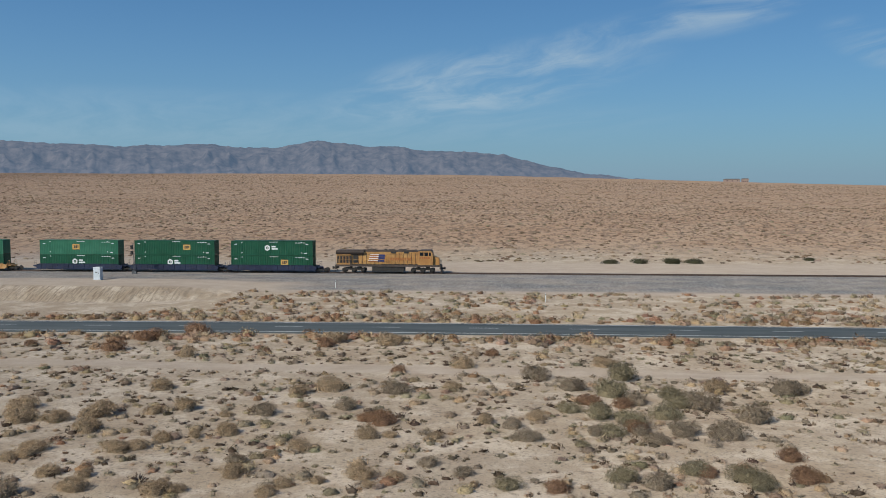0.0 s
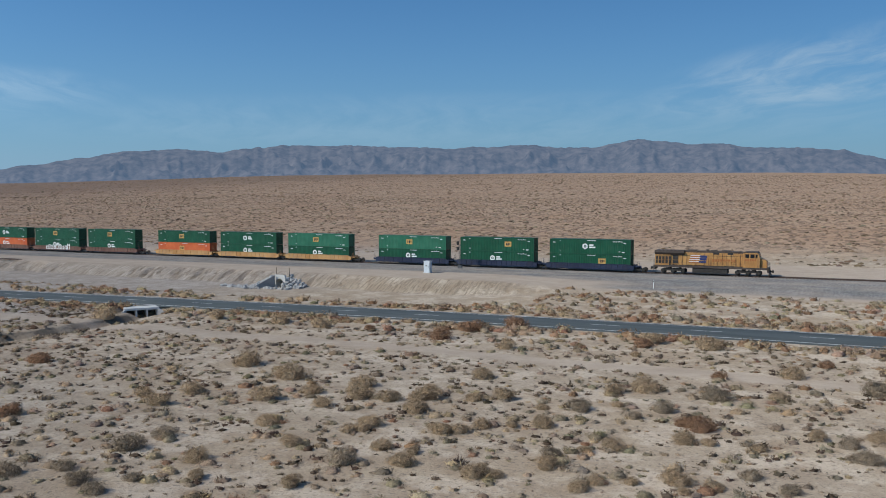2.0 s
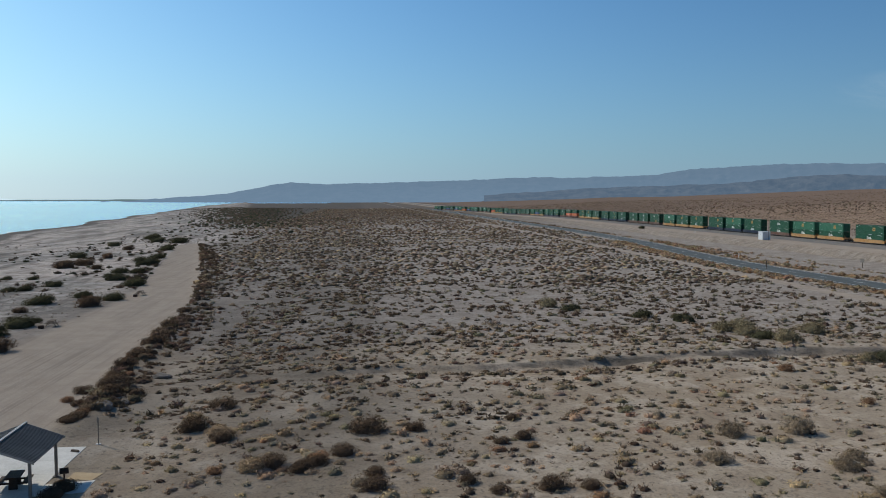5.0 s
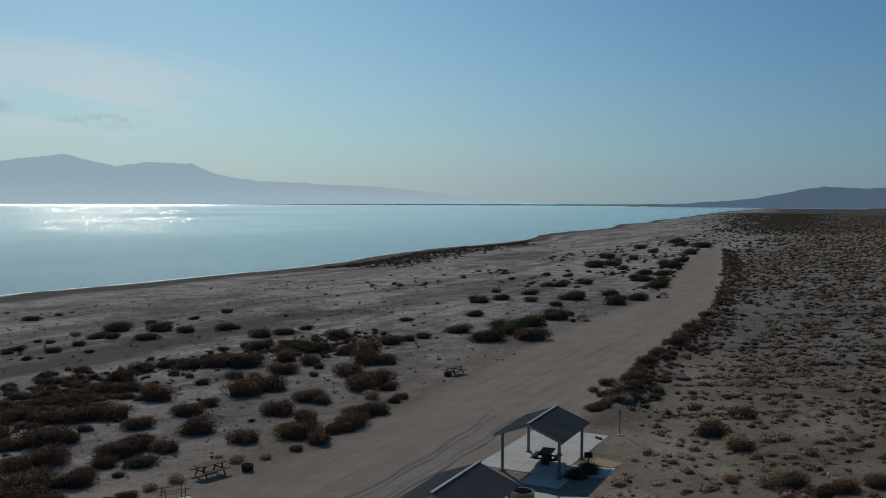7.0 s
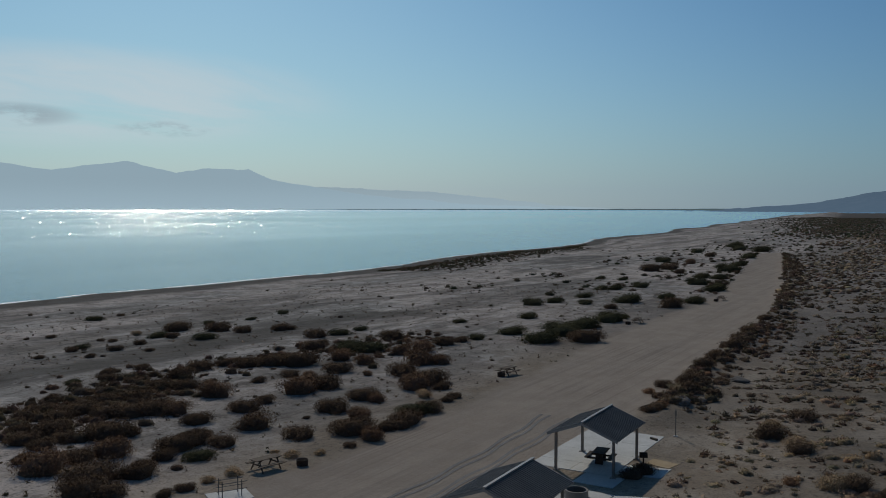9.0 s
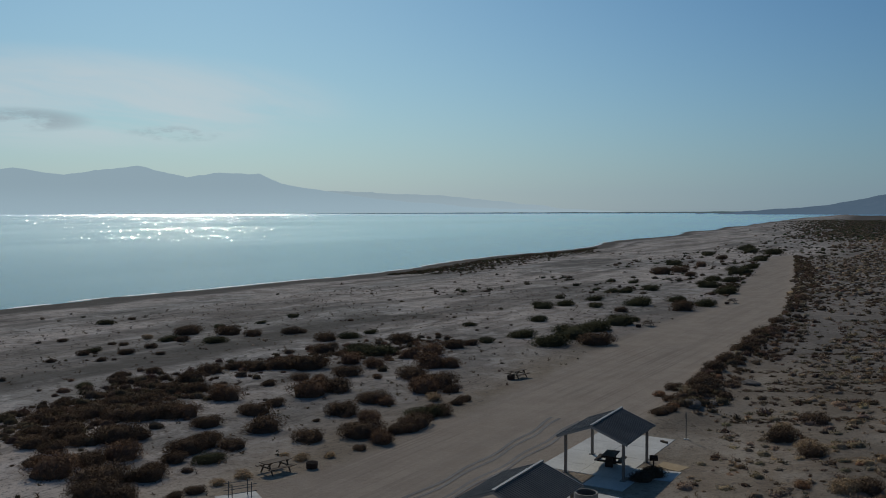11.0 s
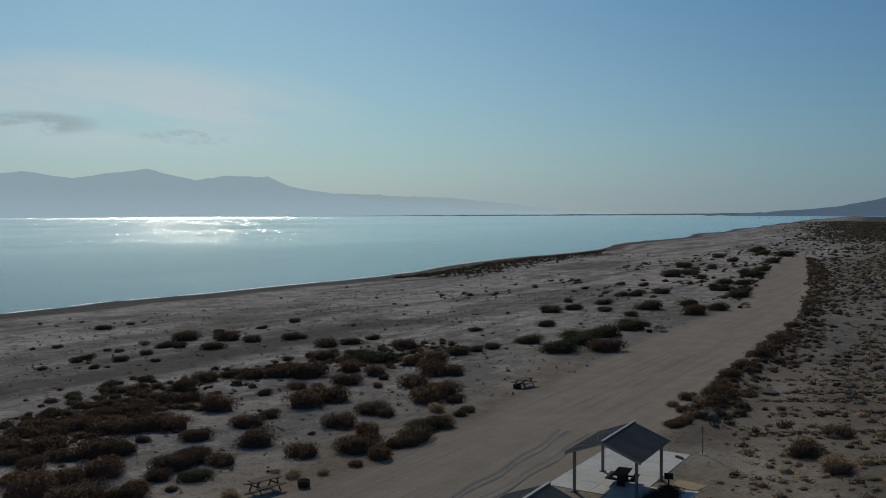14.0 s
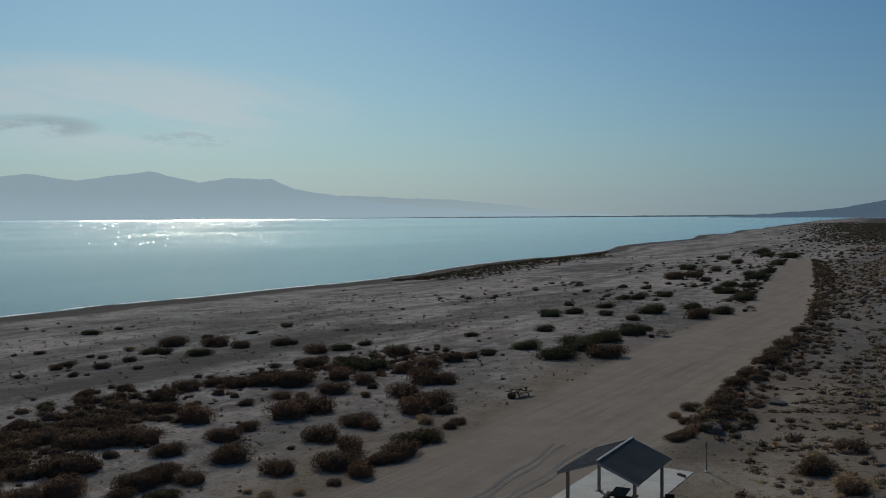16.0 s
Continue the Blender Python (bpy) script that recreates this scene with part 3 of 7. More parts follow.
lay = me.attributes.new("bank", "FLOAT", "POINT")
lay.data.foreach_set("value", bank.astype(np.float32).ravel())
lay = me.attributes.new("gravel", "FLOAT", "POINT")
lay.data.foreach_set("value", (stones * (0.75 + 0.8 * fbm(GX / 7, GY / 2, 62))).clip(0, 1).astype(np.float32).ravel())
layer = me.attributes.new("zone", "FLOAT_COLOR", "POINT")
layer.data.foreach_set("color", zone.astype(np.float32).ravel())
me.materials.append(M_GROUND)
ground = tagged(new("ground", me), "pale sandy desert flat with a salt-crusted lake beach", "ground", kind="structure")

# lake
ws = np.linspace(-4800, 4800, 49)
wy = np.concatenate([np.linspace(-4800, -400, 23), [-300, -200, -110]])
wv = [(x, y, LAKE_Z + 6.5 * float(smooth(2200, 6200, np.hypot(x, y)))) for y in wy for x in ws]
k = len(ws)
wf = [(j * k + i, j * k + i + 1, j * k + i + k + 1, j * k + i + k) for j in range(len(wy) - 1) for i in range(k - 1)]
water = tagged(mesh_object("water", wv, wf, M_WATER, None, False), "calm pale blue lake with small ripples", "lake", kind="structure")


# broken white strip where the ripples meet the sand: foam and painted sun glint
fx = np.arange(-520, 70, 0.8)
fw = 0.30 + 0.9 * (fbm(fx / 4.0, fx * 0, 71, 3) + 0.18).clip(0, 1) ** 1.0
fv = np.concatenate([np.stack([fx, shore_y(fx) + 0.5 + 0 * fx, LAKE_Z + 0.035 + 0 * fx], -1), np.stack([fx, shore_y(fx) + 0.4 - fw * 2.4, LAKE_Z + 0.03 + 0 * fx], -1)])
k = len(fx)
ff = [(i, i + k, i + k + 1, i + 1) for i in range(k - 1) if fw[i] > 0.32]
foam = tagged(mesh_object("water_foam", fv, ff, M_FOAM_GLINT), "thin white line along the waterline for foam and sun glint", "foam", kind="structure")


# far mountains
def ridged(x, y, seed, octaves=6):
    """Sharp-crested noise, 0 to 1: crests where it nears 1, ravines between."""
    total, amp, norm, keep = 0, 1.0, 0.0, 1.0
    for k in range(octaves):
        v = (1 - np.abs(2 * vnoise(x * 2.05**k, y * 2.05**k, seed + 13 * k) - 1)) ** 1.6
        total = total + amp * v * keep
        keep = np.clip(0.35 + v, 0, 1)
        norm += amp
        amp *= 0.56
    return total / norm


def mountains(name, yaws, elevs, near, far, mat, seed, carve, label, base=0.0, step=0.1, jag=0.12):
    """A range of hills round the camera: crest heights by direction, with spurs and ravines."""
    yy = np.arange(yaws[0], yaws[-1], step)
    rr = np.linspace(0, 1, 44 if carve else 10)
    Y, R = np.meshgrid(yy, rr)
    crest = np.interp(yy, yaws, elevs)[None, :] + jag * fbm(yy / 1.1, yy * 0, seed)[None, :] + 0.55 * jag * (ridged(yy * 1.3, yy * 0 + 0.4, seed + 7, 4) - 0.5)[None, :]
    dist = near + (far - near) * R
    bend = 0.7 * fbm(Y * 0.4, R * 3.0, seed + 3)
    ridge = ridged(Y * 0.62 + bend, R * 8.0 + 0.9 * fbm(Y * 0.5, R * 4, seed + 5), seed + 1)
    body = np.sin(np.clip(R / 0.86, 0, 1) * math.pi / 2) ** 0.95
    body = body * (1 - carve * (1 - ridge) * np.clip((0.83 - R) * 2.6, 0, 1) ** 0.8)
    z = (16.7 + base + dist * np.tan(np.radians(crest))) * body - 4.0 * (1 - body)
    z = np.where(R > 0.87, z - (R - 0.87) * 500, z)
    z[0] = -20
    x, y = -dist * np.sin(np.radians(Y)), dist * np.cos(np.radians(Y))
    k = len(yy)
    idx = np.arange(k * len(rr)).reshape(len(rr), k)
    q = np.stack([idx[:-1, :-1], idx[:-1, 1:], idx[1:, 1:], idx[1:, :-1]], -1).reshape(-1, 4)
    ob = mesh_object(name, np.stack([x, y, z], -1).reshape(-1, 3), q[:, ::-1].tolist(), mat, None, False)
    return tagged(ob, label, "mountains", kind="structure")


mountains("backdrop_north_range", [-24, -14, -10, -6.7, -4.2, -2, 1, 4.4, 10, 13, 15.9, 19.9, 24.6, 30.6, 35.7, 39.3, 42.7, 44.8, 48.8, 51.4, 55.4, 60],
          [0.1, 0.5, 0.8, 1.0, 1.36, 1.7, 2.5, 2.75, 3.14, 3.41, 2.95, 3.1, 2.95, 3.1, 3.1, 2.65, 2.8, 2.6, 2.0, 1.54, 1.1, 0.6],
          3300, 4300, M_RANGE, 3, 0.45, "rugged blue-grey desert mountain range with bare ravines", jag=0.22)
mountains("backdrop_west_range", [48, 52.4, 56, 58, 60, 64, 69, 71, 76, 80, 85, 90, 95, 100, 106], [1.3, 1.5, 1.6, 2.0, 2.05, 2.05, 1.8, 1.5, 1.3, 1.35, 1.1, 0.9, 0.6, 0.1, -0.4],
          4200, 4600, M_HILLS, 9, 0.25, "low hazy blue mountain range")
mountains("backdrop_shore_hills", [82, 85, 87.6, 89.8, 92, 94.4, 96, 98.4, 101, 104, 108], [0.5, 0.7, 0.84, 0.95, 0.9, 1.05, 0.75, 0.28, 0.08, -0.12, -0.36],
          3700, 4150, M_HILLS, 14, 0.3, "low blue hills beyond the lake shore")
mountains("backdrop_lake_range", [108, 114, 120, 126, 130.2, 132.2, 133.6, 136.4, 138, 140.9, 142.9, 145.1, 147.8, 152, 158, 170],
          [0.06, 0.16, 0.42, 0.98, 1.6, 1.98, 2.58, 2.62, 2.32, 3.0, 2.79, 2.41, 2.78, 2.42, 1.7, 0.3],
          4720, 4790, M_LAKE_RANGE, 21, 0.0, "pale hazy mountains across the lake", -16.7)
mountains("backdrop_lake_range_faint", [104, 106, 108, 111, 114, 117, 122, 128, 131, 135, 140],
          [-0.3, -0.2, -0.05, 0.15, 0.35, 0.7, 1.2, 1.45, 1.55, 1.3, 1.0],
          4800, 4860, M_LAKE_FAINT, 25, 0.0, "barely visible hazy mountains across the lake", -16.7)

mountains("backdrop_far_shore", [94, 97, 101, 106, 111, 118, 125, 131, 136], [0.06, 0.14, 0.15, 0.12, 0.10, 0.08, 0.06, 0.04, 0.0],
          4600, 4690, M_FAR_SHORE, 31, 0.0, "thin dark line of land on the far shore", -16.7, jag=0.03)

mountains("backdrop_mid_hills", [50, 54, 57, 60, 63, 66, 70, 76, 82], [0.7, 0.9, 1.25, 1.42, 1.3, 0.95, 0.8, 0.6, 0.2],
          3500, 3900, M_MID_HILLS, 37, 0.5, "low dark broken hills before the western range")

# ---- highway ----


def ribbon(centre, offsets, lift):
    """Verts and faces of a strip along points (x, y), with cross offsets (to the left) and heights."""
    verts, faces = [], []
    pts = [Vector((x, y, 0)) for x, y in centre]
    for i, p in enumerate(pts):
        d = (pts[min(i + 1, len(pts) - 1)] - pts[max(i - 1, 0)]).normalized()
        side = Vector((-d.y, d.x, 0))
        for off, z in zip(offsets, lift):
            q = p + side * off
            verts.append((q.x, q.y, z if not callable(z) else z(q.x)))
    k = len(offsets)
    for i in range(len(pts) - 1):
        for j in range(k - 1):
            a = i * k + j
            faces.append((a, a + k, a + k + 1, a + 1))
    return verts, faces


road_x = list(np.arange(420, -1400, -6.0))
road_line = [(x, float(road_y(x))) for x in road_x]
v, f = ribbon(road_line, [-4.55, -4.35, -1.5, 0, 1.5, 4.35, 4.55], [0.10, 0.22, 0.27, 0.29, 0.27, 0.22, 0.10])
road = tagged(mesh_object("road", v, [q[::-1] for q in f], M_ASPHALT, None, False), "two-lane blue-grey asphalt highway through the desert", "road", kind="structure")
for off in (-3.75, 3.75):
    v, f = ribbon(road_line, [off - 0.11, off + 0.11], [0.243, 0.243])
    mesh_object("edge_line", v, [q[::-1] for q in f], M_PAINT, road)
for x in np.arange(60, -420, -12.2):
    xs = np.linspace(x, x - 3.6, 4)
    v, f = ribbon([(a, float(road_y(a))) for a in xs], [-0.08, 0.08], [0.298, 0.298])
    mesh_object("centre_dash", v, [q[::-1] for q in f], M_PAINT, road)


# ---- railway ----
def rail_path(x):
    """Plan and height of the track's centre."""
    bend = max(0.0, -x - 820.0)
    return RAIL_Y - 0.00018 * bend * bend, RAIL_Z - 2.6 * float(smooth(-650, -1000, np.array(x)))


track_x = list(np.arange(420, -700, -8.0)) + list(np.arange(-700, -1900, -25.0))
track = [(x, rail_path(x)[0]) for x in track_x]
v, f = ribbon(track, [-2.9, -1.6, 1.6, 2.9], [lambda x: rail_path(x)[1] - 0.85, lambda x: rail_path(x)[1] - 0.28, lambda x: rail_path(x)[1] - 0.28, lambda x: rail_path(x)[1] - 0.85])
ballast = tagged(mesh_object("ballast", v, [q[::-1] for q in f], M_BALLAST), "grey crushed-stone ballast bed under the railway track", "ballast", kind="structure")
for off in (-0.7175, 0.7175):
    v, f = ribbon(track, [off - 0.07, off - 0.036, off - 0.036, off + 0.036, off + 0.036, off + 0.07],
                  [lambda x: rail_path(x)[1] - 0.16, lambda x: rail_path(x)[1] - 0.12, lambda x: rail_path(x)[1], lambda x: rail_path(x)[1], lambda x: rail_path(x)[1] - 0.12, lambda x: rail_path(x)[1] - 0.16])
    tagged(mesh_object("rail", v, [q[::-1] for q in f], M_STEEL), "rusty brown steel rail", "rail", "rails of the track", "structure")

# ---- train ----


def painted(name, dark, light, rough=0.45, dirt=(0.16, 0.12, 0.09), much=0.35):
    """Vehicle paint with fading, streaks and road dirt."""
    def build(n, p):
        fade = n.ramp(n.noise(p, 0.5, 5.0), 0.3, 0.7)
        streak = n.ramp(n.noise(n.scaled(p, 3.0, 3.0, 0.35), 1.0, 5.0, 0.65), 0.45, 0.8)
        c = n.mix(fade, (*dark, 1), (*light, 1))
        return n.mix(n.math("MULTIPLY", streak, much), c, (*dirt, 1))
    return material(name, build, rough, 0, (0.004, 6.0, 0.4))


M_GREEN = painted("deep_green_paint", (0.003, 0.058, 0.026), (0.006, 0.080, 0.038), much=0.12)
M_GREEN_FADED = painted("faded_green_paint", (0.016, 0.115, 0.062), (0.03, 0.150, 0.085), much=0.15)
M_ORANGE = painted("orange_paint", (0.52, 0.10, 0.030), (0.62, 0.15, 0.045), much=0.15)
M_BLUE_BOX = painted("blue_paint", (0.03, 0.07, 0.20), (0.05, 0.10, 0.26))
M_WELL_YELLOW = painted("well_yellow", (0.42, 0.20, 0.06), (0.54, 0.31, 0.12), much=0.6, dirt=(0.36, 0.30, 0.24))
M_WELL_BLUE = painted("well_blue", (0.014, 0.018, 0.042), (0.024, 0.032, 0.066), much=0.5, dirt=(0.07, 0.055, 0.05))
M_WELL_BROWN = painted("well_brown", (0.12, 0.055, 0.04), (0.19, 0.10, 0.07), much=0.4)
M_LOCO = painted("engine_yellow", (0.40, 0.19, 0.055), (0.54, 0.30, 0.10), much=0.9, dirt=(0.17, 0.09, 0.05))
M_LOCO_GREY = painted("engine_grey", (0.05, 0.036, 0.029), (0.085, 0.064, 0.052), 0.7)
M_DARK = material("dark_iron", mottled((0.022, 0.02, 0.018), (0.06, 0.052, 0.045), 2.0, 12.0), 0.65, 0.2)
M_WHITE = material("white_marking", mottled((0.62, 0.63, 0.61), (0.78, 0.78, 0.75), 2.0), 0.6)
M_PLATE = material("yellow_marking", mottled((0.50, 0.28, 0.07), (0.62, 0.38, 0.12), 3.0), 0.6)
M_INK = material("black_marking", mottled((0.02, 0.02, 0.02), (0.05, 0.045, 0.04), 3.0), 0.6)
M_RED = material("red_marking", mottled((0.36, 0.04, 0.03), (0.48, 0.07, 0.05), 3.0), 0.6)
M_RED_DULL = material("dull_red_marking", mottled((0.32, 0.10, 0.03), (0.40, 0.15, 0.05), 3.0), 0.6)
M_NAVY = material("navy_marking", mottled((0.02, 0.03, 0.10), (0.04, 0.05, 0.15), 3.0), 0.6)
M_WINDOW = material("cab_window", mottled((0.01, 0.012, 0.014), (0.02, 0.024, 0.028), 2.0), 0.08, 0, None, 0.6)

BOX_L, BOX_W, BOX_H = 16.7, 2.6, 2.92


def container_mesh():
    """A long container shell with ribbed sides, roof bows and rails."""
    bm = bmesh.new()
    hl, hw = BOX_L / 2, BOX_W / 2
    ribs = 46
    for side in (-1, 1):
        prev = None
        for k in range(ribs * 4 + 1):
            u = -hl + 0.12 + (BOX_L - 0.24) * k / (ribs * 4)
            y = side * (hw - (0.0 if k % 4 in (0, 1) else 0.022))
            pair = (bm.verts.new((u, y, 0.16)), bm.verts.new((u, y, BOX_H - 0.10)))
            if prev:
                bm.faces.new((prev[0], pair[0], pair[1], prev[1]) if side < 0 else (pair[0], prev[0], prev[1], pair[1]))
            prev = pair
        box(bm, 0, side * (hw - 0.03), 0, BOX_L, 0.1, 0.165)
        box(bm, 0, side * (hw - 0.03), BOX_H - 0.105, BOX_L, 0.1, 0.105)
        for end in (-1, 1):
            box(bm, end * (hl - 0.07), side * (hw - 0.035), 0.16, 0.15, 0.11, BOX_H - 0.26)
        for end in (-1, 1):
            box(bm, end * 6.1, side * (hw + 0.004), 0.16, 0.16, 0.03, BOX_H - 0.26)
    box(bm, 0, 0, BOX_H - 0.05, BOX_L - 0.1, BOX_W - 0.12, 0.03)
    for k in range(14):
        box(bm, -hl + 0.7 + k * (BOX_L - 1.4) / 13, 0, BOX_H - 0.02, 0.25, BOX_W - 0.2, 0.025)
    box(bm, 0, 0, 0.08, BOX_L - 0.1, BOX_W - 0.12, 0.06)
    box(bm, -hl + 0.06, 0, 0.1, 0.06, BOX_W - 0.16, BOX_H - 0.2)
    me = bpy.data.meshes.new("shell")
    bm.to_mesh(me)
    bm.free()
    return me


SHELL = container_mesh()


def shell_in(mat):
    me = SHELL.copy()
    me.materials.clear()
    me.materials.append(mat)
    return me


def door_mesh():
    bm = bmesh.new()
    for k in (-1, 1):
        box(bm, BOX_L / 2 - 0.06, k * 0.59, 0.14, 0.06, 1.14, BOX_H - 0.26)
        for y in (0.3, 0.85):
            tube(bm, (BOX_L / 2 - 0.01, k * y, 0.14), (BOX_L / 2 - 0.01, k * y, BOX_H - 0.14), 0.025, 6)
    return bm


def logo(hub):
    """Six-sided mark with two bars for the lettering beside it."""
    bm = bmesh.new()
    y = -BOX_W / 2 - 0.012
    ring = [bm.verts.new((hub + 0.62 * math.sin(math.pi * k / 3), y, 1.5 + 0.62 * math.cos(math.pi * k / 3))) for k in range(6)]
    core = [bm.verts.new((hub + 0.3 * math.sin(math.pi * k / 3), y, 1.5 + 0.3 * math.cos(math.pi * k / 3))) for k in range(6)]
    for k in range(6):
        bm.faces.new((ring[k], core[k], core[(k + 1) % 6], ring[(k + 1) % 6]))
    box(bm, hub, y + 0.004, 1.36, 0.12, 0.01, 0.28)
    box(bm, hub + 1.3, y + 0.006, 1.6, 0.85, 0.012, 0.30)
    box(bm, hub + 1.5, y + 0.006, 1.16, 1.25, 0.012, 0.30)
    return bm


def plate(hub):
    bm = bmesh.new()
    y = -BOX_W / 2 - 0.006
    box(bm, hub, y, 0.98, 1.5, 0.012, 1.15, slot=0)
    box(bm, hub - 0.35, y - 0.008, 1.25, 0.22, 0.012, 0.6, slot=1)
    box(bm, hub + 0.05, y - 0.008, 1.25, 0.3, 0.012, 0.6, slot=1)
    box(bm, hub + 0.42, y - 0.008, 1.35, 0.2, 0.012, 0.5, slot=1)
    for h in (0.99, 2.07):
        box(bm, hub, y - 0.006, h, 1.46, 0.012, 0.05, slot=1)
    return bm


def graffiti():
    """White spray-paint letters, unreadable: a row of fat uneven strokes low on the side."""
    bm = bmesh.new()
    rng = random.Random(4)
    u = -3.6
    y = -BOX_W / 2 - 0.26
    while u < 4.6:
        w, h = rng.uniform(0.45, 0.8), rng.uniform(1.0, 1.7)
        for dx in (-w / 2, w / 2):
            prism(bm, [(u + dx - 0.13, 0.1), (u + dx + 0.13, 0.1), (u + dx + 0.2, 0.1 + h), (u + dx - 0.06, 0.1 + h)], y - 0.008, y + 0.008)
        for z in (0.14, 0.1 + h * rng.uniform(0.4, 0.9)):
            prism(bm, [(u - w / 2, z), (u + w / 2, z + 0.06), (u + w / 2, z + 0.3), (u - w / 2, z + 0.24)], y - 0.018, y - 0.01)
        u += w + rng.uniform(0.3, 0.5)
    return bm


def small_marks(rng):
    """Reflective dots, data bars and serial bars of a container side."""
    bm = bmesh.new()
    y = -BOX_W / 2 - 0.012
    for u in (-6.1, 6.1):
        for h in (0.45, 2.5):
            box(bm, u, y - 0.02, h, 0.2, 0.012, 0.16)
    for u in (-7.4, 7.2):
        box(bm, u, y, 2.15, 0.5, 0.012, 0.14)
    for k in range(4):
        box(bm, 5.0 + k * 0.5, y, 2.46, 0.36, 0.012, 0.11)
    box(bm, 0.4, y, 2.62, 1.7, 0.012, 0.10)
    box(bm, 6.9, y, 0.35, 0.6, 0.012, 0.16)
    return bm


BOX_LABELS = {"green": "deep green ribbed steel freight container with white markings", "faded": "sun-faded green ribbed steel freight container", "orange": "orange ribbed steel freight container", "blue": "blue ribbed steel freight container"}
BOX_MATS = {"green": M_GREEN, "faded": M_GREEN_FADED, "orange": M_ORANGE, "blue": M_BLUE_BOX}
box_kinds = {}


def build_container(colour, mark):
    e = thing("container", 0, -600, -60, 0, BOX_LABELS[colour], "container", "containers on the train")
    ob = new("shell", shell_in(BOX_MATS[colour]))
    ob.parent = e
    part("door", door_mesh(), BOX_MATS[colour], e)
    if mark == "logo":
        part("marking", logo(-0.9), M_WHITE, e, "white six-sided mark with lettering bars")
    elif mark == "graffiti":
        part("marking", logo(-0.9), M_WHITE, e, "white six-sided mark with lettering bars")
        part("graffiti", graffiti(), M_WHITE, e, "white sprayed graffiti strokes along the lower edge")
    elif mark == "plate":
        part("marking", plate(2.6), [M_PLATE, M_INK], e, "yellow and black square plate")
    elif mark == "plate_mid":
        part("marking", plate(-0.6), [M_PLATE, M_INK], e, "yellow and black square plate")
    tagged(part("data_panel", small_marks(random), M_WHITE, e, "small white data bars"), kind="stuff")
    return e


def set_container(colour, mark, x, y, z, turn):
    key = (colour, mark)
    m = pose(x, y, z, 0, 0, turn)
    if key not in box_kinds:
        box_kinds[key] = build_container(colour, mark)
        box_kinds[key].matrix_world = m
        return
    copy_thing(box_kinds[key], m)


def wheel_mesh(r):
    bm = bmesh.new()
    prof = [(0.0, 0.12), (0.18, 0.12), (0.20, 0.05), (r * 0.75, 0.05), (r * 0.8, 0.1), (r, 0.1), (r + 0.03, 0.0), (r, -0.04), (0, -0.04)]
    rings = []
    for rad, y in prof:
        rings.append([bm.verts.new((rad * math.cos(2 * math.pi * k / 16), -y, rad * math.sin(2 * math.pi * k / 16))) for k in range(16)] if rad else [bm.verts.new((0, -y, 0))])
    for a, b in zip(rings, rings[1:]):
        for k in range(16):
            q = [a[k % len(a)], a[(k + 1) % len(a)], b[(k + 1) % len(b)], b[k % len(b)]]
            q = list(dict.fromkeys(q))
            if len(q) > 2:
                bm.faces.new(q)
    me = bpy.data.meshes.new("wheel")
    bm.to_mesh(me)
    bm.free()
    me.materials.append(M_DARK)
    return me


WHEEL = wheel_mesh(0.45)


def add_wheels(truck, axles, r=0.45):
    for u in axles:
        for side in (-1, 1):
            w = new("wheel", WHEEL)
            w.parent = truck
            w.matrix_parent_inverse = Matrix()
            w.matrix_basis = pose(u, side * 0.74, r, 0, 0, 0 if side < 0 else 180)


def truck_frame(bm, at, half):
    for side in (-1, 1):
        box(bm, at, side * 1.02, 0.36, half * 2 + 0.5, 0.16, 0.24)
        for u in (-half, half):
            box(bm, at + u, side * 1.02, 0.26, 0.42, 0.2, 0.4)
        for k in (-1, 0, 1):
            tube(bm, (at + k * 0.22, side * 1.02, 0.25), (at + k * 0.22, side * 1.02, 0.62), 0.08, 8)
    box(bm, at, 0, 0.38, 0.4, 2.0, 0.24)


WELL_LABELS = {"yellow": "weathered yellow articulated well car", "blue": "dark blue articulated well car with rust", "brown": "rust-brown articulated well car"}
WELL_MATS = {"yellow": M_WELL_YELLOW, "blue": M_WELL_BLUE, "brown": M_WELL_BROWN}
well_kinds = {}


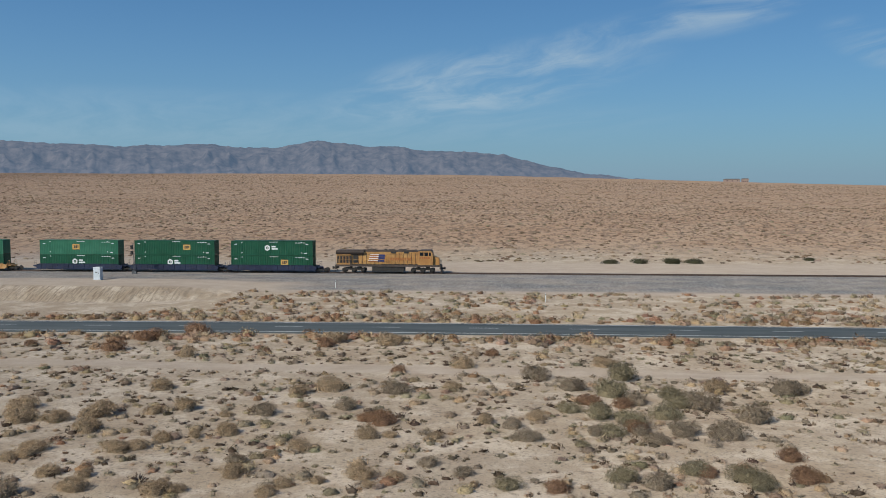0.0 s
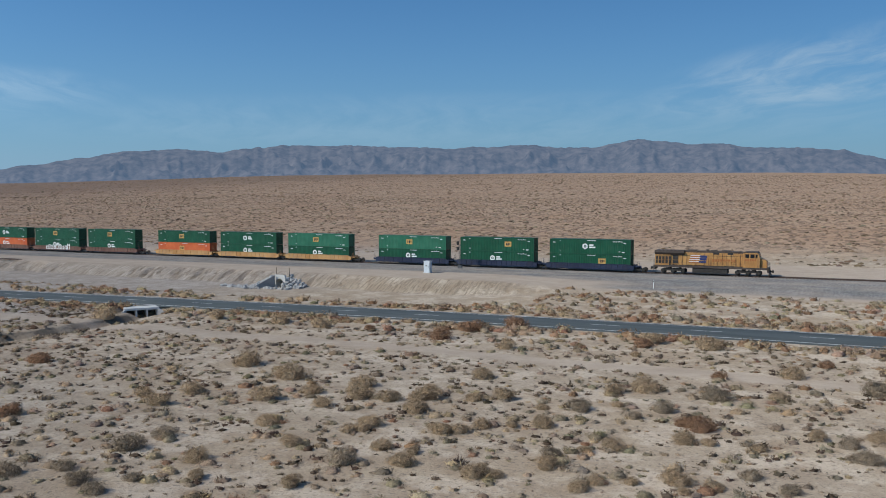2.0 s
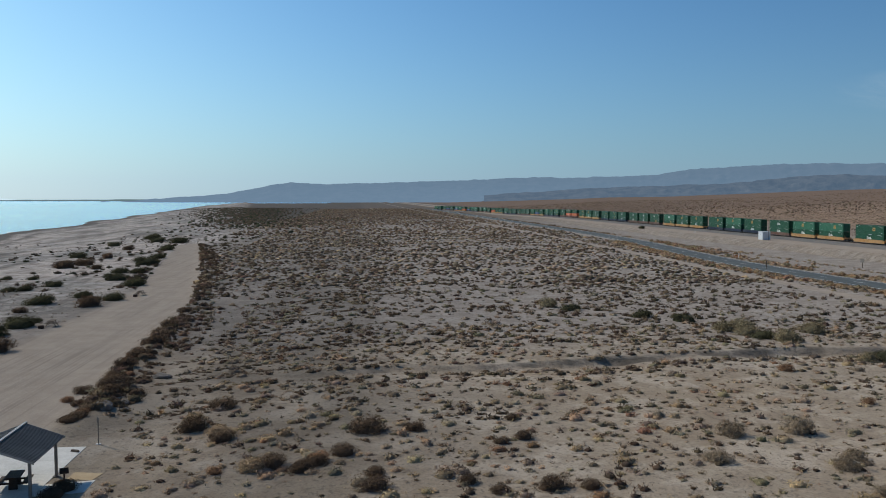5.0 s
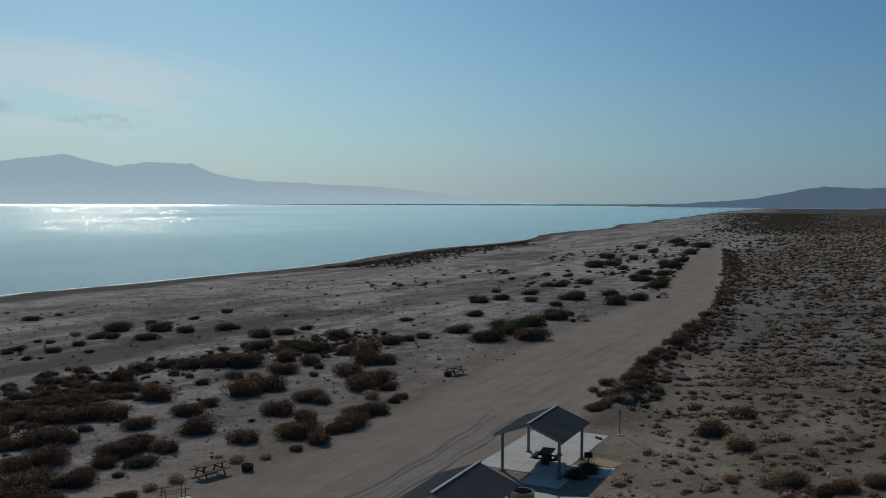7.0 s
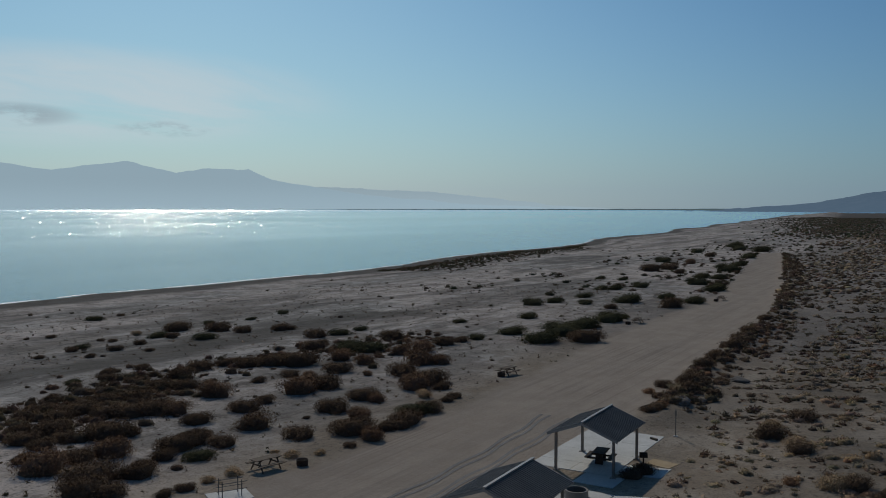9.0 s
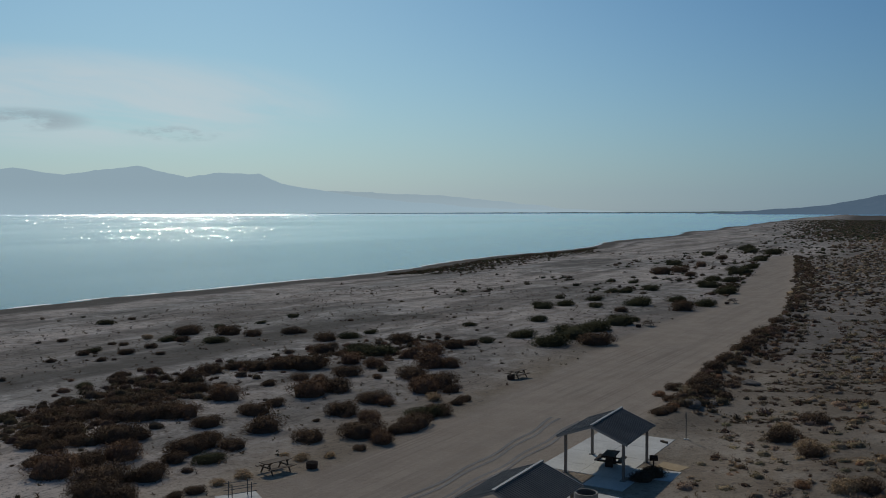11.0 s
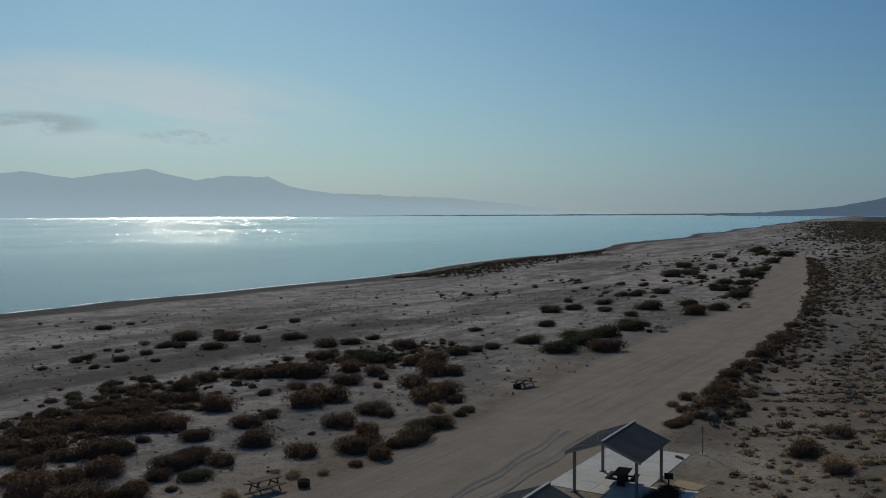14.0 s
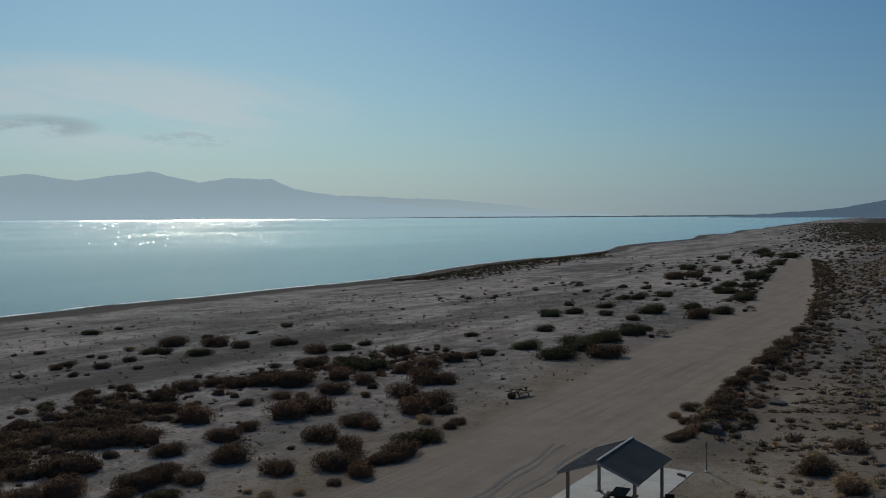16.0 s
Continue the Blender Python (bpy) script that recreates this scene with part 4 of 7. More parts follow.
def build_well(colour):
    """A low well car unit: side sills, end platforms, trucks under its right end."""
    mat = WELL_MATS[colour]
    e = thing("well_car", 0, -600, -60, 0, WELL_LABELS[colour], "rail car", "well cars of the train")
    for side in (-1, 1):
        bm = bmesh.new()
        outline = [(-8.75, 0.42), (8.75, 0.42), (9.1, 0.62), (9.1, 1.1), (8.2, 1.42), (-8.2, 1.42), (-9.1, 1.1), (-9.1, 0.62)]
        prism(bm, outline, side * 1.48 - 0.05, side * 1.48 + 0.05)
        for k in range(15):
            box(bm, -8.0 + k * 16 / 14, side * 1.55, 0.45, 0.12, 0.08, 0.92)
        box(bm, 0, side * 1.5, 1.42, 16.4, 0.2, 0.06)
        box(bm, 0, side * 1.5, 0.36, 17.4, 0.2, 0.07)
        part("side_sill", bm, mat, e)
    bm = bmesh.new()
    box(bm, 0, 0, 0.3, 16.6, 2.9, 0.1)
    part("well_floor", bm, M_DARK, e)
    for end in (-1, 1):
        bm = bmesh.new()
        box(bm, end * 9.45, 0, 0.95, 0.9, 2.5, 0.16)
        box(bm, end * 9.0, 0, 0.45, 0.16, 2.9, 0.9)
        box(bm, end * 9.7, 0, 0.72, 1.0, 0.7, 0.3)
        for side in (-1, 1):
            tube(bm, (end * 9.6, side * 1.2, 1.1), (end * 9.6, side * 1.2, 2.0), 0.025, 6)
            tube(bm, (end * 9.2, side * 1.2, 1.1), (end * 9.2, side * 1.2, 2.0), 0.025, 6)
            tube(bm, (end * 9.2, side * 1.2, 2.0), (end * 9.6, side * 1.2, 2.0), 0.025, 6)
            tube(bm, (end * 9.2, side * 1.2, 1.55), (end * 9.6, side * 1.2, 1.55), 0.02, 6)
        part("end_platform", bm, [mat], e)
    bm = bmesh.new()
    truck_frame(bm, 0, 0.9)
    truck = part("truck", bm, M_DARK, e, "dark greasy two-axle truck")
    truck.matrix_basis = pose(10.05, 0, 0)
    add_wheels(truck, (-0.9, 0.9))
    return e


def set_well(colour, x, y, z, turn):
    m = pose(x, y, z, 0, 0, turn)
    if colour not in well_kinds:
        well_kinds[colour] = build_well(colour)
        well_kinds[colour].matrix_world = m
        return
    copy_thing(well_kinds[colour], m)


FIRST = [("green", "logo", "green", "plate", "blue"), ("green", "plate", "green", "logo", "blue"), ("faded", "plate_mid", "green", "logo", "blue"),
         ("faded", "plate_mid", "green", "logo", "yellow"), ("green", "logo", "green", "logo", "yellow"), ("green", "plate_mid", "orange", "plate_mid", "yellow"),
         ("green", "plate_mid", "green", "logo", "brown"), ("green", "plate_mid", "green", "graffiti", "brown"), ("green", "logo", "orange", "logo", "brown"),
         ("green", "logo", "green", "plate", "yellow"), ("green", "logo", "green", "plate_mid", "yellow"), ("green", "plate", "green", "logo", "yellow"),
         ("faded", "plate", "green", "logo", "yellow"), ("faded", "plate_mid", "green", "logo", "yellow"), ("green", "logo", "green", "logo", "brown")]
train_rng = random.Random(5)
ux = -48.0
for i in range(62):
    if i < len(FIRST):
        top, tmark, low, lmark, well = FIRST[i]
    else:
        top = train_rng.choice(["green"] * 6 + ["faded"] * 2 + (["orange"] if i > 18 else ["green"]))
        low = train_rng.choice(["green"] * 7 + ["orange", "blue", "faded"])
        tmark, lmark = train_rng.choice(["logo", "plate", "plate_mid"]), train_rng.choice(["logo", "plate"])
        well = ["yellow", "brown", "blue"][(i // 3) % 3]
    y, z = rail_path(ux)
    y2 = rail_path(ux - 5)[0]
    turn = math.degrees(math.atan2(y - y2, 5))
    set_well(well, ux, y, z, turn)
    set_container(low, lmark, ux, y, z + 0.42, turn)
    set_container(top, tmark, ux, y, z + 0.42 + BOX_H + 0.03, turn)
    ux -= 20.15 if i % 3 != 2 else 24.6


def build_locomotive(x):
    """A road diesel: long hood with flared radiator, cab and short nose to the right (+x)."""
    e = thing("locomotive", x, RAIL_Y, RAIL_Z, 0, "weathered yellow and grey diesel locomotive at the rear of the train", "locomotive")
    bm = bmesh.new()
    prism(bm, [(-10.4, 1.25), (10.4, 1.25), (10.4, 1.62), (-10.4, 1.62)], -1.5, 1.5)
    box(bm, 10.45, 0, 0.75, 0.25, 2.9, 0.85)
    box(bm, -10.45, 0, 0.75, 0.25, 2.9, 0.85)
    part("underframe", bm, M_LOCO_GREY, e)
    bm = bmesh.new()
    box(bm, -0.75, 0, 1.6, 13.9, 1.9, 2.55)
    rounded(bm, 0.06, 2)
    for k in range(17):
        box(bm, -7.2 + k * 0.82, -0.95, 1.75, 0.7, 0.05, 2.0)
        box(bm, -7.2 + k * 0.82, 0.95, 1.75, 0.7, 0.05, 2.0)
    hood = part("engine_hood", bm, M_LOCO, e)
    bm = bmesh.new()
    prism(bm, [(-7.6, 4.14), (6.0, 4.14), (6.0, 4.35), (5.6, 4.5), (-7.6, 4.5)], -0.85, 0.85)
    for u, w in ((-3.4, 1.6), (0.6, 1.1), (2.8, 1.5)):
        box(bm, u, 0, 4.5, w, 1.2, 0.16)
    tube(bm, (-0.6, 0, 4.45), (-0.6, 0, 4.75), 0.32, 12)
    part("hood_roof", bm, M_LOCO_GREY, e, "sooty grey roof with exhaust stack")
    bm = bmesh.new()
    box(bm, -9.0, 0, 1.6, 2.7, 2.3, 1.9)
    prism(bm, [(-10.35, 3.5), (-7.4, 3.5), (-7.4, 3.62), (-10.35, 3.62)], -1.3, 1.3)
    part("radiator_cab", bm, M_LOCO, e)
    bm = bmesh.new()
    vs = []
    for u in (-10.4, -4.8):
        vs.append([bm.verts.new((u, y, z)) for y, z in ((-1.2, 3.62), (1.2, 3.62), (1.52, 4.05), (1.52, 4.45), (-1.52, 4.45), (-1.52, 4.05))])
    for k in range(6):
        bm.faces.new((vs[0][k], vs[0][(k + 1) % 6], vs[1][(k + 1) % 6], vs[1][k]))
    bm.faces.new(vs[0][::-1])
    bm.faces.new(vs[1])
    for k in range(8):
        box(bm, -10.0 + k * 0.7, 0, 4.45, 0.55, 2.6, 0.06)
    part("radiator", bm, M_LOCO_GREY, e, "dark grey flared radiator housing")
    for k in range(5):
        bm = bmesh.new()
        box(bm, -10.0 + k * 0.62, -1.17, 1.95, 0.45, 0.06, 1.35)
        part("radiator_grille", bm, M_DARK, e)
    bm = bmesh.new()
    box(bm, -6.5, -1.0, 2.0, 1.0, 0.12, 1.7)
    part("air_intake", bm, M_DARK, e)
    bm = bmesh.new()
    prism(bm, [(6.1, 1.6), (9.0, 1.6), (9.0, 3.45), (8.7, 4.35), (8.5, 4.5), (6.4, 4.5), (6.1, 4.35)], -1.5, 1.5)
    rounded(bm, 0.07, 2)
    cab = part("cab", bm, M_LOCO, e)
    bm = bmesh.new()
    prism(bm, [(6.05, 4.37), (8.78, 4.37), (8.5, 4.58), (6.35, 4.58)], -1.52, 1.52)
    part("cab_roof", bm, M_LOCO_GREY, e)
    for u, w in ((6.8, 0.7), (7.7, 0.75), (8.42, 0.36)):
        bm = bmesh.new()
        box(bm, u, -1.5, 3.4, w, 0.04, 0.72)
        part("window", bm, M_WINDOW, cab, "dark cab window")
    for y in (-0.75, 0.75):
        bm = bmesh.new()
        vq = [bm.verts.new(p) for p in ((9.03, y - 0.5, 3.55), (9.03, y + 0.5, 3.55), (8.82, y + 0.5, 4.2), (8.82, y - 0.5, 4.2))]
        bm.faces.new(vq)
        part("windscreen", bm, M_WINDOW, cab, "dark windscreen pane")
    bm = bmesh.new()
    prism(bm, [(8.95, 1.6), (10.25, 1.6), (10.3, 2.5), (10.05, 3.05), (8.95, 3.4)], -0.95, 0.95)
    rounded(bm, 0.08, 2)
    part("nose", bm, M_LOCO, e)
    bm = bmesh.new()
    prism(bm, [(-3.2, 0.25), (3.2, 0.25), (3.2, 1.2), (-3.2, 1.2)], -1.35, 1.35)
    rounded(bm, 0.15, 2)
    part("fuel_tank", bm, M_DARK, e)
    for u in (-6.9, 6.9):
        bm = bmesh.new()
        for side in (-1, 1):
            box(bm, 0, side * 1.1, 0.55, 4.6, 0.18, 0.3)
            for k in (-1.9, 0, 1.9):
                box(bm, k, side * 1.12, 0.3, 0.5, 0.22, 0.5)
            for k in (-0.95, 0.95):
                box(bm, k, side * 1.14, 0.85, 0.6, 0.2, 0.32)
        box(bm, 0, 0, 0.5, 4.2, 1.0, 0.4)
        truck = part("truck", bm, M_DARK, e, "dark three-axle locomotive truck")
        truck.matrix_basis = pose(u, 0, 0)
        add_wheels(truck, (-1.9, 0, 1.9), 0.5)
    for side in (-1, 1):
        bm = bmesh.new()
        for k in range(12):
            u = -9.9 + k * 1.38
            if 5.9 < u < 9.1:
                continue
            tube(bm, (u, side * 1.42, 1.62), (u, side * 1.42, 2.65), 0.022, 6)
        tube(bm, (-10.3, side * 1.42, 2.65), (6.0, side * 1.42, 2.65), 0.022, 6)
        part("handrail", bm, M_LOCO, e)
    for end in (-1, 1):
        bm = bmesh.new()
        for side in (-1, 1):
            for k in range(4):
                box(bm, end * (10.5 + 0.05 * (3 - k)), side * 1.2, 0.35 + k * 0.32, 0.35, 0.55, 0.05)
            tube(bm, (end * 10.65, side * 1.42, 0.4), (end * 10.55, side * 1.42, 2.6), 0.022, 6)
            tube(bm, (end * 10.65, side * 0.95, 0.4), (end * 10.55, side * 0.6, 2.6), 0.022, 6)
        part("step", bm, M_LOCO_GREY, e)
        bm = bmesh.new()
        box(bm, end * 10.95, 0, 0.75, 0.8, 0.28, 0.32)
        box(bm, end * 11.25, 0.05, 0.66, 0.3, 0.42, 0.5)
        part("coupler", bm, M_DARK, e)
    bm = bmesh.new()
    prism(bm, [(10.55, 0.15), (10.95, 0.15), (10.6, 0.75)], -1.4, 1.4)
    part("plough", bm, M_LOCO_GREY, e)
    for y in (-0.35, 0.35):
        bm = bmesh.new()
        tube(bm, (10.2, y, 2.3), (10.36, y, 2.3), 0.1, 10)
        part("headlight", bm, M_WHITE, e, "round white headlight")
    bm = bmesh.new()
    for k in range(4):
        box(bm, -3.0 + 0.12 * k, -1.005, 2.15 + k * 0.4, 1.9, 0.012, 0.2, slot=0)
        box(bm, -3.0 + 0.12 * k, -1.005, 2.35 + k * 0.4, 1.9, 0.012, 0.12, slot=2)
    for k in range(3):
        box(bm, -1.4 + 0.1 * k, -1.006, 2.2 + k * 0.5, 1.3, 0.012, 0.44, slot=1)
    part("flag_panel", bm, [M_RED_DULL, M_NAVY, M_WHITE], hood, "striped red and navy panel")
    bm = bmesh.new()
    for k in range(18):
        box(bm, -7.6 + k * 0.82, -0.99, 1.68, 0.05, 0.012, 2.3)
    box(bm, -0.75, -0.985, 1.64, 13.8, 0.012, 0.08)
    box(bm, -0.75, -0.985, 3.55, 13.8, 0.012, 0.06)
    part("door_seams", bm, M_DARK, hood, "dark grimy seams between the hood doors")
    for u, w in ((1.1, 1.1), (3.7, 1.0)):
        bm = bmesh.new()
        box(bm, u, -0.98, 3.86, w, 0.03, 0.42)
        part("vent", bm, M_DARK, hood, "dark louvred vent")
    bm = bmesh.new()
    for k in range(6):
        box(bm, -6.9 + 0.02 * k + k * 2.36, -1.44, 1.28, 1.7, 0.012, 0.3)
    part("sill_panel", bm, M_DARK, e, "dark sill panels")
    bm = bmesh.new()
    for k in range(5):
        box(bm, 6.55 + 0.42 * k, -1.525, 2.85, 0.3, 0.012, 0.42)
    part("number_bars", bm, M_RED_DULL, cab)
    bm = bmesh.new()
    for k in range(9):
        box(bm, 0.6 + 0.48 * k, -1.005, 2.5, 0.34, 0.012, 0.5)
    part("name_bars", bm, M_RED_DULL, hood)
    return e


build_locomotive(-24.5)

# the joined sleepers further along, then single ones where the camera can see them
tie_bm = bmesh.new()
box(tie_bm, 0, 0, -0.33, 0.23, 2.6, 0.18)
tie_me = bpy.data.meshes.new("sleeper")
tie_bm.to_mesh(tie_me)
tie_bm.free()
tie_me.materials.append(M_TIE)
for k in range(150):
    s = new("sleeper", tie_me)
    s.parent = ballast
    s.location = (75 - k * 0.6, RAIL_Y, RAIL_Z)

far_ties = bmesh.new()
for k in range(620):
    u = -15.6 - k * 0.6
    box(far_ties, u, RAIL_Y, RAIL_Z - 0.33, 0.23, 2.6, 0.18)
tagged(part("sleepers", far_ties, M_TIE, ballast), kind="stuff")

# ---- picnic place by the lake ----
PAD = -0.30


def roofing(n, p):
    f = n.ramp(n.noise(p, 0.6, 5.0), 0.3, 0.7)
    c = n.mix(f, (0.14, 0.142, 0.138, 1), (0.19, 0.19, 0.183, 1))
    return n.mix(n.math("MULTIPLY", n.ramp(n.noise(n.scaled(p, 5, 0.6, 1), 1.0, 4.0), 0.5, 0.8), 0.4), c, (0.13, 0.12, 0.105, 1))


M_ROOF = material("grey_sheet_metal", roofing, 0.8, 0.0, None, 0.12)
M_TRIM = material("grey_trim", mottled((0.26, 0.26, 0.25), (0.36, 0.355, 0.34), 1.5), 0.5, 0.2)
M_POST = material("brown_steel_post", mottled((0.17, 0.15, 0.13), (0.25, 0.225, 0.20), 1.2), 0.5, 0.2)
M_WOOD = material("weathered_table_wood", mottled((0.085, 0.06, 0.042), (0.16, 0.12, 0.085), 1.2, 9.0), 0.85, 0, (0.004, 20.0))
M_RUST = material("rusty_iron", mottled((0.030, 0.02, 0.016), (0.075, 0.048, 0.035), 4.0, 18.0), 0.85, 0.2)
M_SHADED_WALL = material("shaded_concrete", mottled((0.27, 0.265, 0.255), (0.40, 0.39, 0.37), 0.8, 6.0), 0.9, 0, (0.006, 9.0))
M_OCHRE = material("ochre_soil", mottled((0.36, 0.26, 0.15), (0.46, 0.36, 0.23), 1.2), 0.95, 0, None, 0.2, local=False)


def build_shelter():
    """Gabled sheet-metal shade roof on four posts, 5.6 by 4.6 m."""
    e = thing("picnic_shelter", 0, 0, 0, 0, "gabled grey ribbed-metal picnic shelter on four steel posts", "shelter", "picnic shelters")
    L, W, eave, peak = 5.6, 2.25, 2.35, 3.2
    for i in (-1, 1):
        for j in (-1, 1):
            bm = bmesh.new()
            box(bm, i * 2.3, j * 1.85, 0.0, 0.15, 0.15, eave + 0.07)
            rounded(bm, 0.012, 1)
            post = part("post", bm, M_POST, e)
            bm = bmesh.new()
            box(bm, i * 2.3, j * 1.85, 0.0, 0.36, 0.36, 0.035)
            for a in (-0.13, 0.13):
                for b in (-0.13, 0.13):
                    tube(bm, (i * 2.3 + a, j * 1.85 + b, 0.03), (i * 2.3 + a, j * 1.85 + b, 0.07), 0.02, 6)
            part("base_plate", bm, M_POST, post)
    for side in (-1, 1):
        bm = bmesh.new()
        ribs = 28
        prof = []
        for k in range(ribs):
            u = -L / 2 + L * k / ribs
            s = L / ribs
            prof += [(u, 0), (u + s * 0.62, 0), (u + s * 0.70, 0.045), (u + s * 0.92, 0.045)]
        prof.append((L / 2, 0))
        cols = []
        for u, h in prof:
            q = []
            for t in (0.0, 1.0):
                y, z = side * (W * t + 0.02), peak + (eave - peak) * t
                q += [bm.verts.new((u, y, z + h)), bm.verts.new((u, y, z + h - 0.03))]
            cols.append(q)
        for a, b in zip(cols, cols[1:]):
            bm.faces.new((a[0], b[0], b[2], a[2]) if side < 0 else (a[2], b[2], b[0], a[0]))
            bm.faces.new((a[3], b[3], b[1], a[1]) if side < 0 else (a[1], b[1], b[3], a[3]))
            bm.faces.new((a[2], b[2], b[3], a[3]))
        for a in (cols[0], cols[-1]):
            bm.faces.new((a[0], a[2], a[3], a[1]))
        part("roof_slope", bm, M_ROOF, e, "dark grey ribbed metal sheet")
    bm = bmesh.new()
    prism(bm, [(-L / 2 - 0.02, peak + 0.02), (L / 2 + 0.02, peak + 0.02), (L / 2 + 0.02, peak + 0.10), (-L / 2 - 0.02, peak + 0.10)], -0.075, 0.075)
    rounded(bm, 0.03, 2)
    part("ridge_cap", bm, M_TRIM, e, "pale grey ridge cap")
    for i in (-1, 1):
        for j in (-1, 1):
            bm = bmesh.new()
            a, b = Vector((i * (L / 2 - 0.02), 0, peak - 0.06)), Vector((i * (L / 2 - 0.02), j * W, eave - 0.06))
            q = []
            for p in (a, b):
                q.append([bm.verts.new(p + Vector((dx, 0, dz))) for dx, dz in ((-0.02, -0.07), (0.025, -0.07), (0.025, 0.07), (-0.02, 0.07))])
            for k in range(4):
                bm.faces.new((q[0][k], q[0][(k + 1) % 4], q[1][(k + 1) % 4], q[1][k]))
            bm.faces.new(q[0][::-1])
            bm.faces.new(q[1])
            part("fascia", bm, M_TRIM, e)
        bm = bmesh.new()
        tube(bm, (i * 2.3, -1.85, eave + 0.02), (i * 2.3, 0, peak - 0.12), 0.06, 6)
        tube(bm, (i * 2.3, 1.85, eave + 0.02), (i * 2.3, 0, peak - 0.12), 0.06, 6)
        part("truss", bm, M_POST, e)
    for j in (-1, 1):
        bm = bmesh.new()
        box(bm, 0, j * 1.85, eave - 0.06, 4.9, 0.1, 0.14)
        part("eave_beam", bm, M_POST, e)
    return e


first = build_shelter()
first.matrix_world = pose(-51.2, -19.55, PAD + 0.02, 0, 0, 1.5)
copy_thing(first, pose(-37.2, -18.65, PAD + 0.02, 0, 0, 1.5))


def slab(points, z0, z1, joints=0):
    bm = bmesh.new()
    a = [bm.verts.new((x, y, z0)) for x, y in points]
    b = [bm.verts.new((x, y, z1)) for x, y in points]
    k = len(points)
    bm.faces.new(b)
    bm.faces.new(a[::-1])
    for i in range(k):
        bm.faces.new((a[i], a[(i + 1) % k], b[(i + 1) % k], b[i]))
    return bm


def rect(x0, y0, x1, y1, cut=0.012):
    return [(x0 + cut, y0 + cut), (x1 - cut, y0 + cut), (x1 - cut, y1 - cut), (x0 + cut, y1 - cut)]


pad = thing("concrete_pad", -51, -20, PAD - 0.2, 0, "pale concrete slab in jointed squares under the picnic shelter", "slab", "concrete pads")
for i in range(3):
    for j in range(2):
        part("slab_panel", slab([(x + 51, y + 20) for x, y in rect(-60.0 + 3.0 * i, -23.3 + 2.7 * j, -57.0 + 3.0 * i, -20.6 + 2.7 * j)], 0.0, 0.22), M_CONCRETE, pad)
for x0, y0, x1, y1 in ((-51.0, -23.3, -49.2, -20.6), (-51.0, -20.6, -49.2, -17.9), (-49.2, -19.5, -47.1, -17.0)):
    part("slab_panel", slab([(x + 51, y + 20) for x, y in rect(x0, y0, x1, y1)], 0.0, 0.22), M_CONCRETE, pad)
part("walk", slab([(x + 51, y + 20) for x, y in ((-52.0, -17.86), (-49.9, -17.86), (-50.4, -15.2), (-52.6, -15.2))], 0.0, 0.215), M_CONCRETE, pad)
part("grill_pad", slab([(x + 51, y + 20) for x, y in ((-54.3, -16.9), (-52.9, -17.0), (-52.64, -15.4), (-53.9, -15.1))], 0.0, 0.21), M_OCHRE, pad, "ochre stained gravel patch")
pad2 = thing("concrete_pad", -38, -19, PAD - 0.2, 0, "pale concrete slab under a picnic shelter", "slab", "concrete pads")
for i in range(4):
    for j in range(2):
        part("slab_panel", slab([(x + 38, y + 19) for x, y in rect(-46.0 + 3.0 * i, -21.9 + 2.7 * j, -43.0 + 3.0 * i, -19.2 + 2.7 * j)], 0.0, 0.22), M_CONCRETE, pad2)
part("walk", slab([(x + 38, y + 19) for x, y in ((-46.0, -16.45), (-43.0, -16.45), (-42.0, -14.2), (-46.8, -14.2))], 0.0, 0.21), M_CONCRETE, pad2)


def build_table():
    """Picnic table with two benches on A-shaped legs."""
    e = thing("picnic_table", 0, 0, 0, 0, "weathered brown wooden picnic table with benches", "picnic table", "picnic tables")
    for k in range(5):
        bm = bmesh.new()
        box(bm, 0, -0.3 + 0.15 * k, 0.72, 1.95, 0.138, 0.045)
        part("table_plank", bm, M_WOOD, e)
    for side in (-1, 1):
        for k in range(2):
            bm = bmesh.new()
            box(bm, 0, side * (0.64 + 0.14 * k), 0.43, 1.95, 0.128, 0.045)
            part("bench_plank", bm, M_WOOD, e)
    for end in (-1, 1):
        bm = bmesh.new()
        box(bm, end * 0.65, 0, 0.38, 0.09, 1.6, 0.06)
        box(bm, end * 0.65, 0, 0.66, 0.09, 0.72, 0.06)
        for side in (-1, 1):
            tube(bm, (end * 0.65, side * 0.66, 0.0), (end * 0.65, side * 0.22, 0.7), 0.05, 6)
        tube(bm, (end * 0.65, 0, 0.4), (end * 0.1, 0, 0.7), 0.035, 6)
        part("leg_frame", bm, M_WOOD, e)
    return e


def on_ground(x, y):
    return float(height(np.array([x]), np.array([y]))[0])


table = build_table()
table.matrix_world = pose(-39.7, -36.9, on_ground(-39.7, -36.9) - 0.01, 0, 0, -13)
for x, y, turn in ((-75.0, -38.0, -10), (-119.3, -40.0, 5), (-157.0, -37.6, 0)):
    copy_thing(table, pose(x, y, on_ground(x, y) - 0.01, 0, 0, turn))


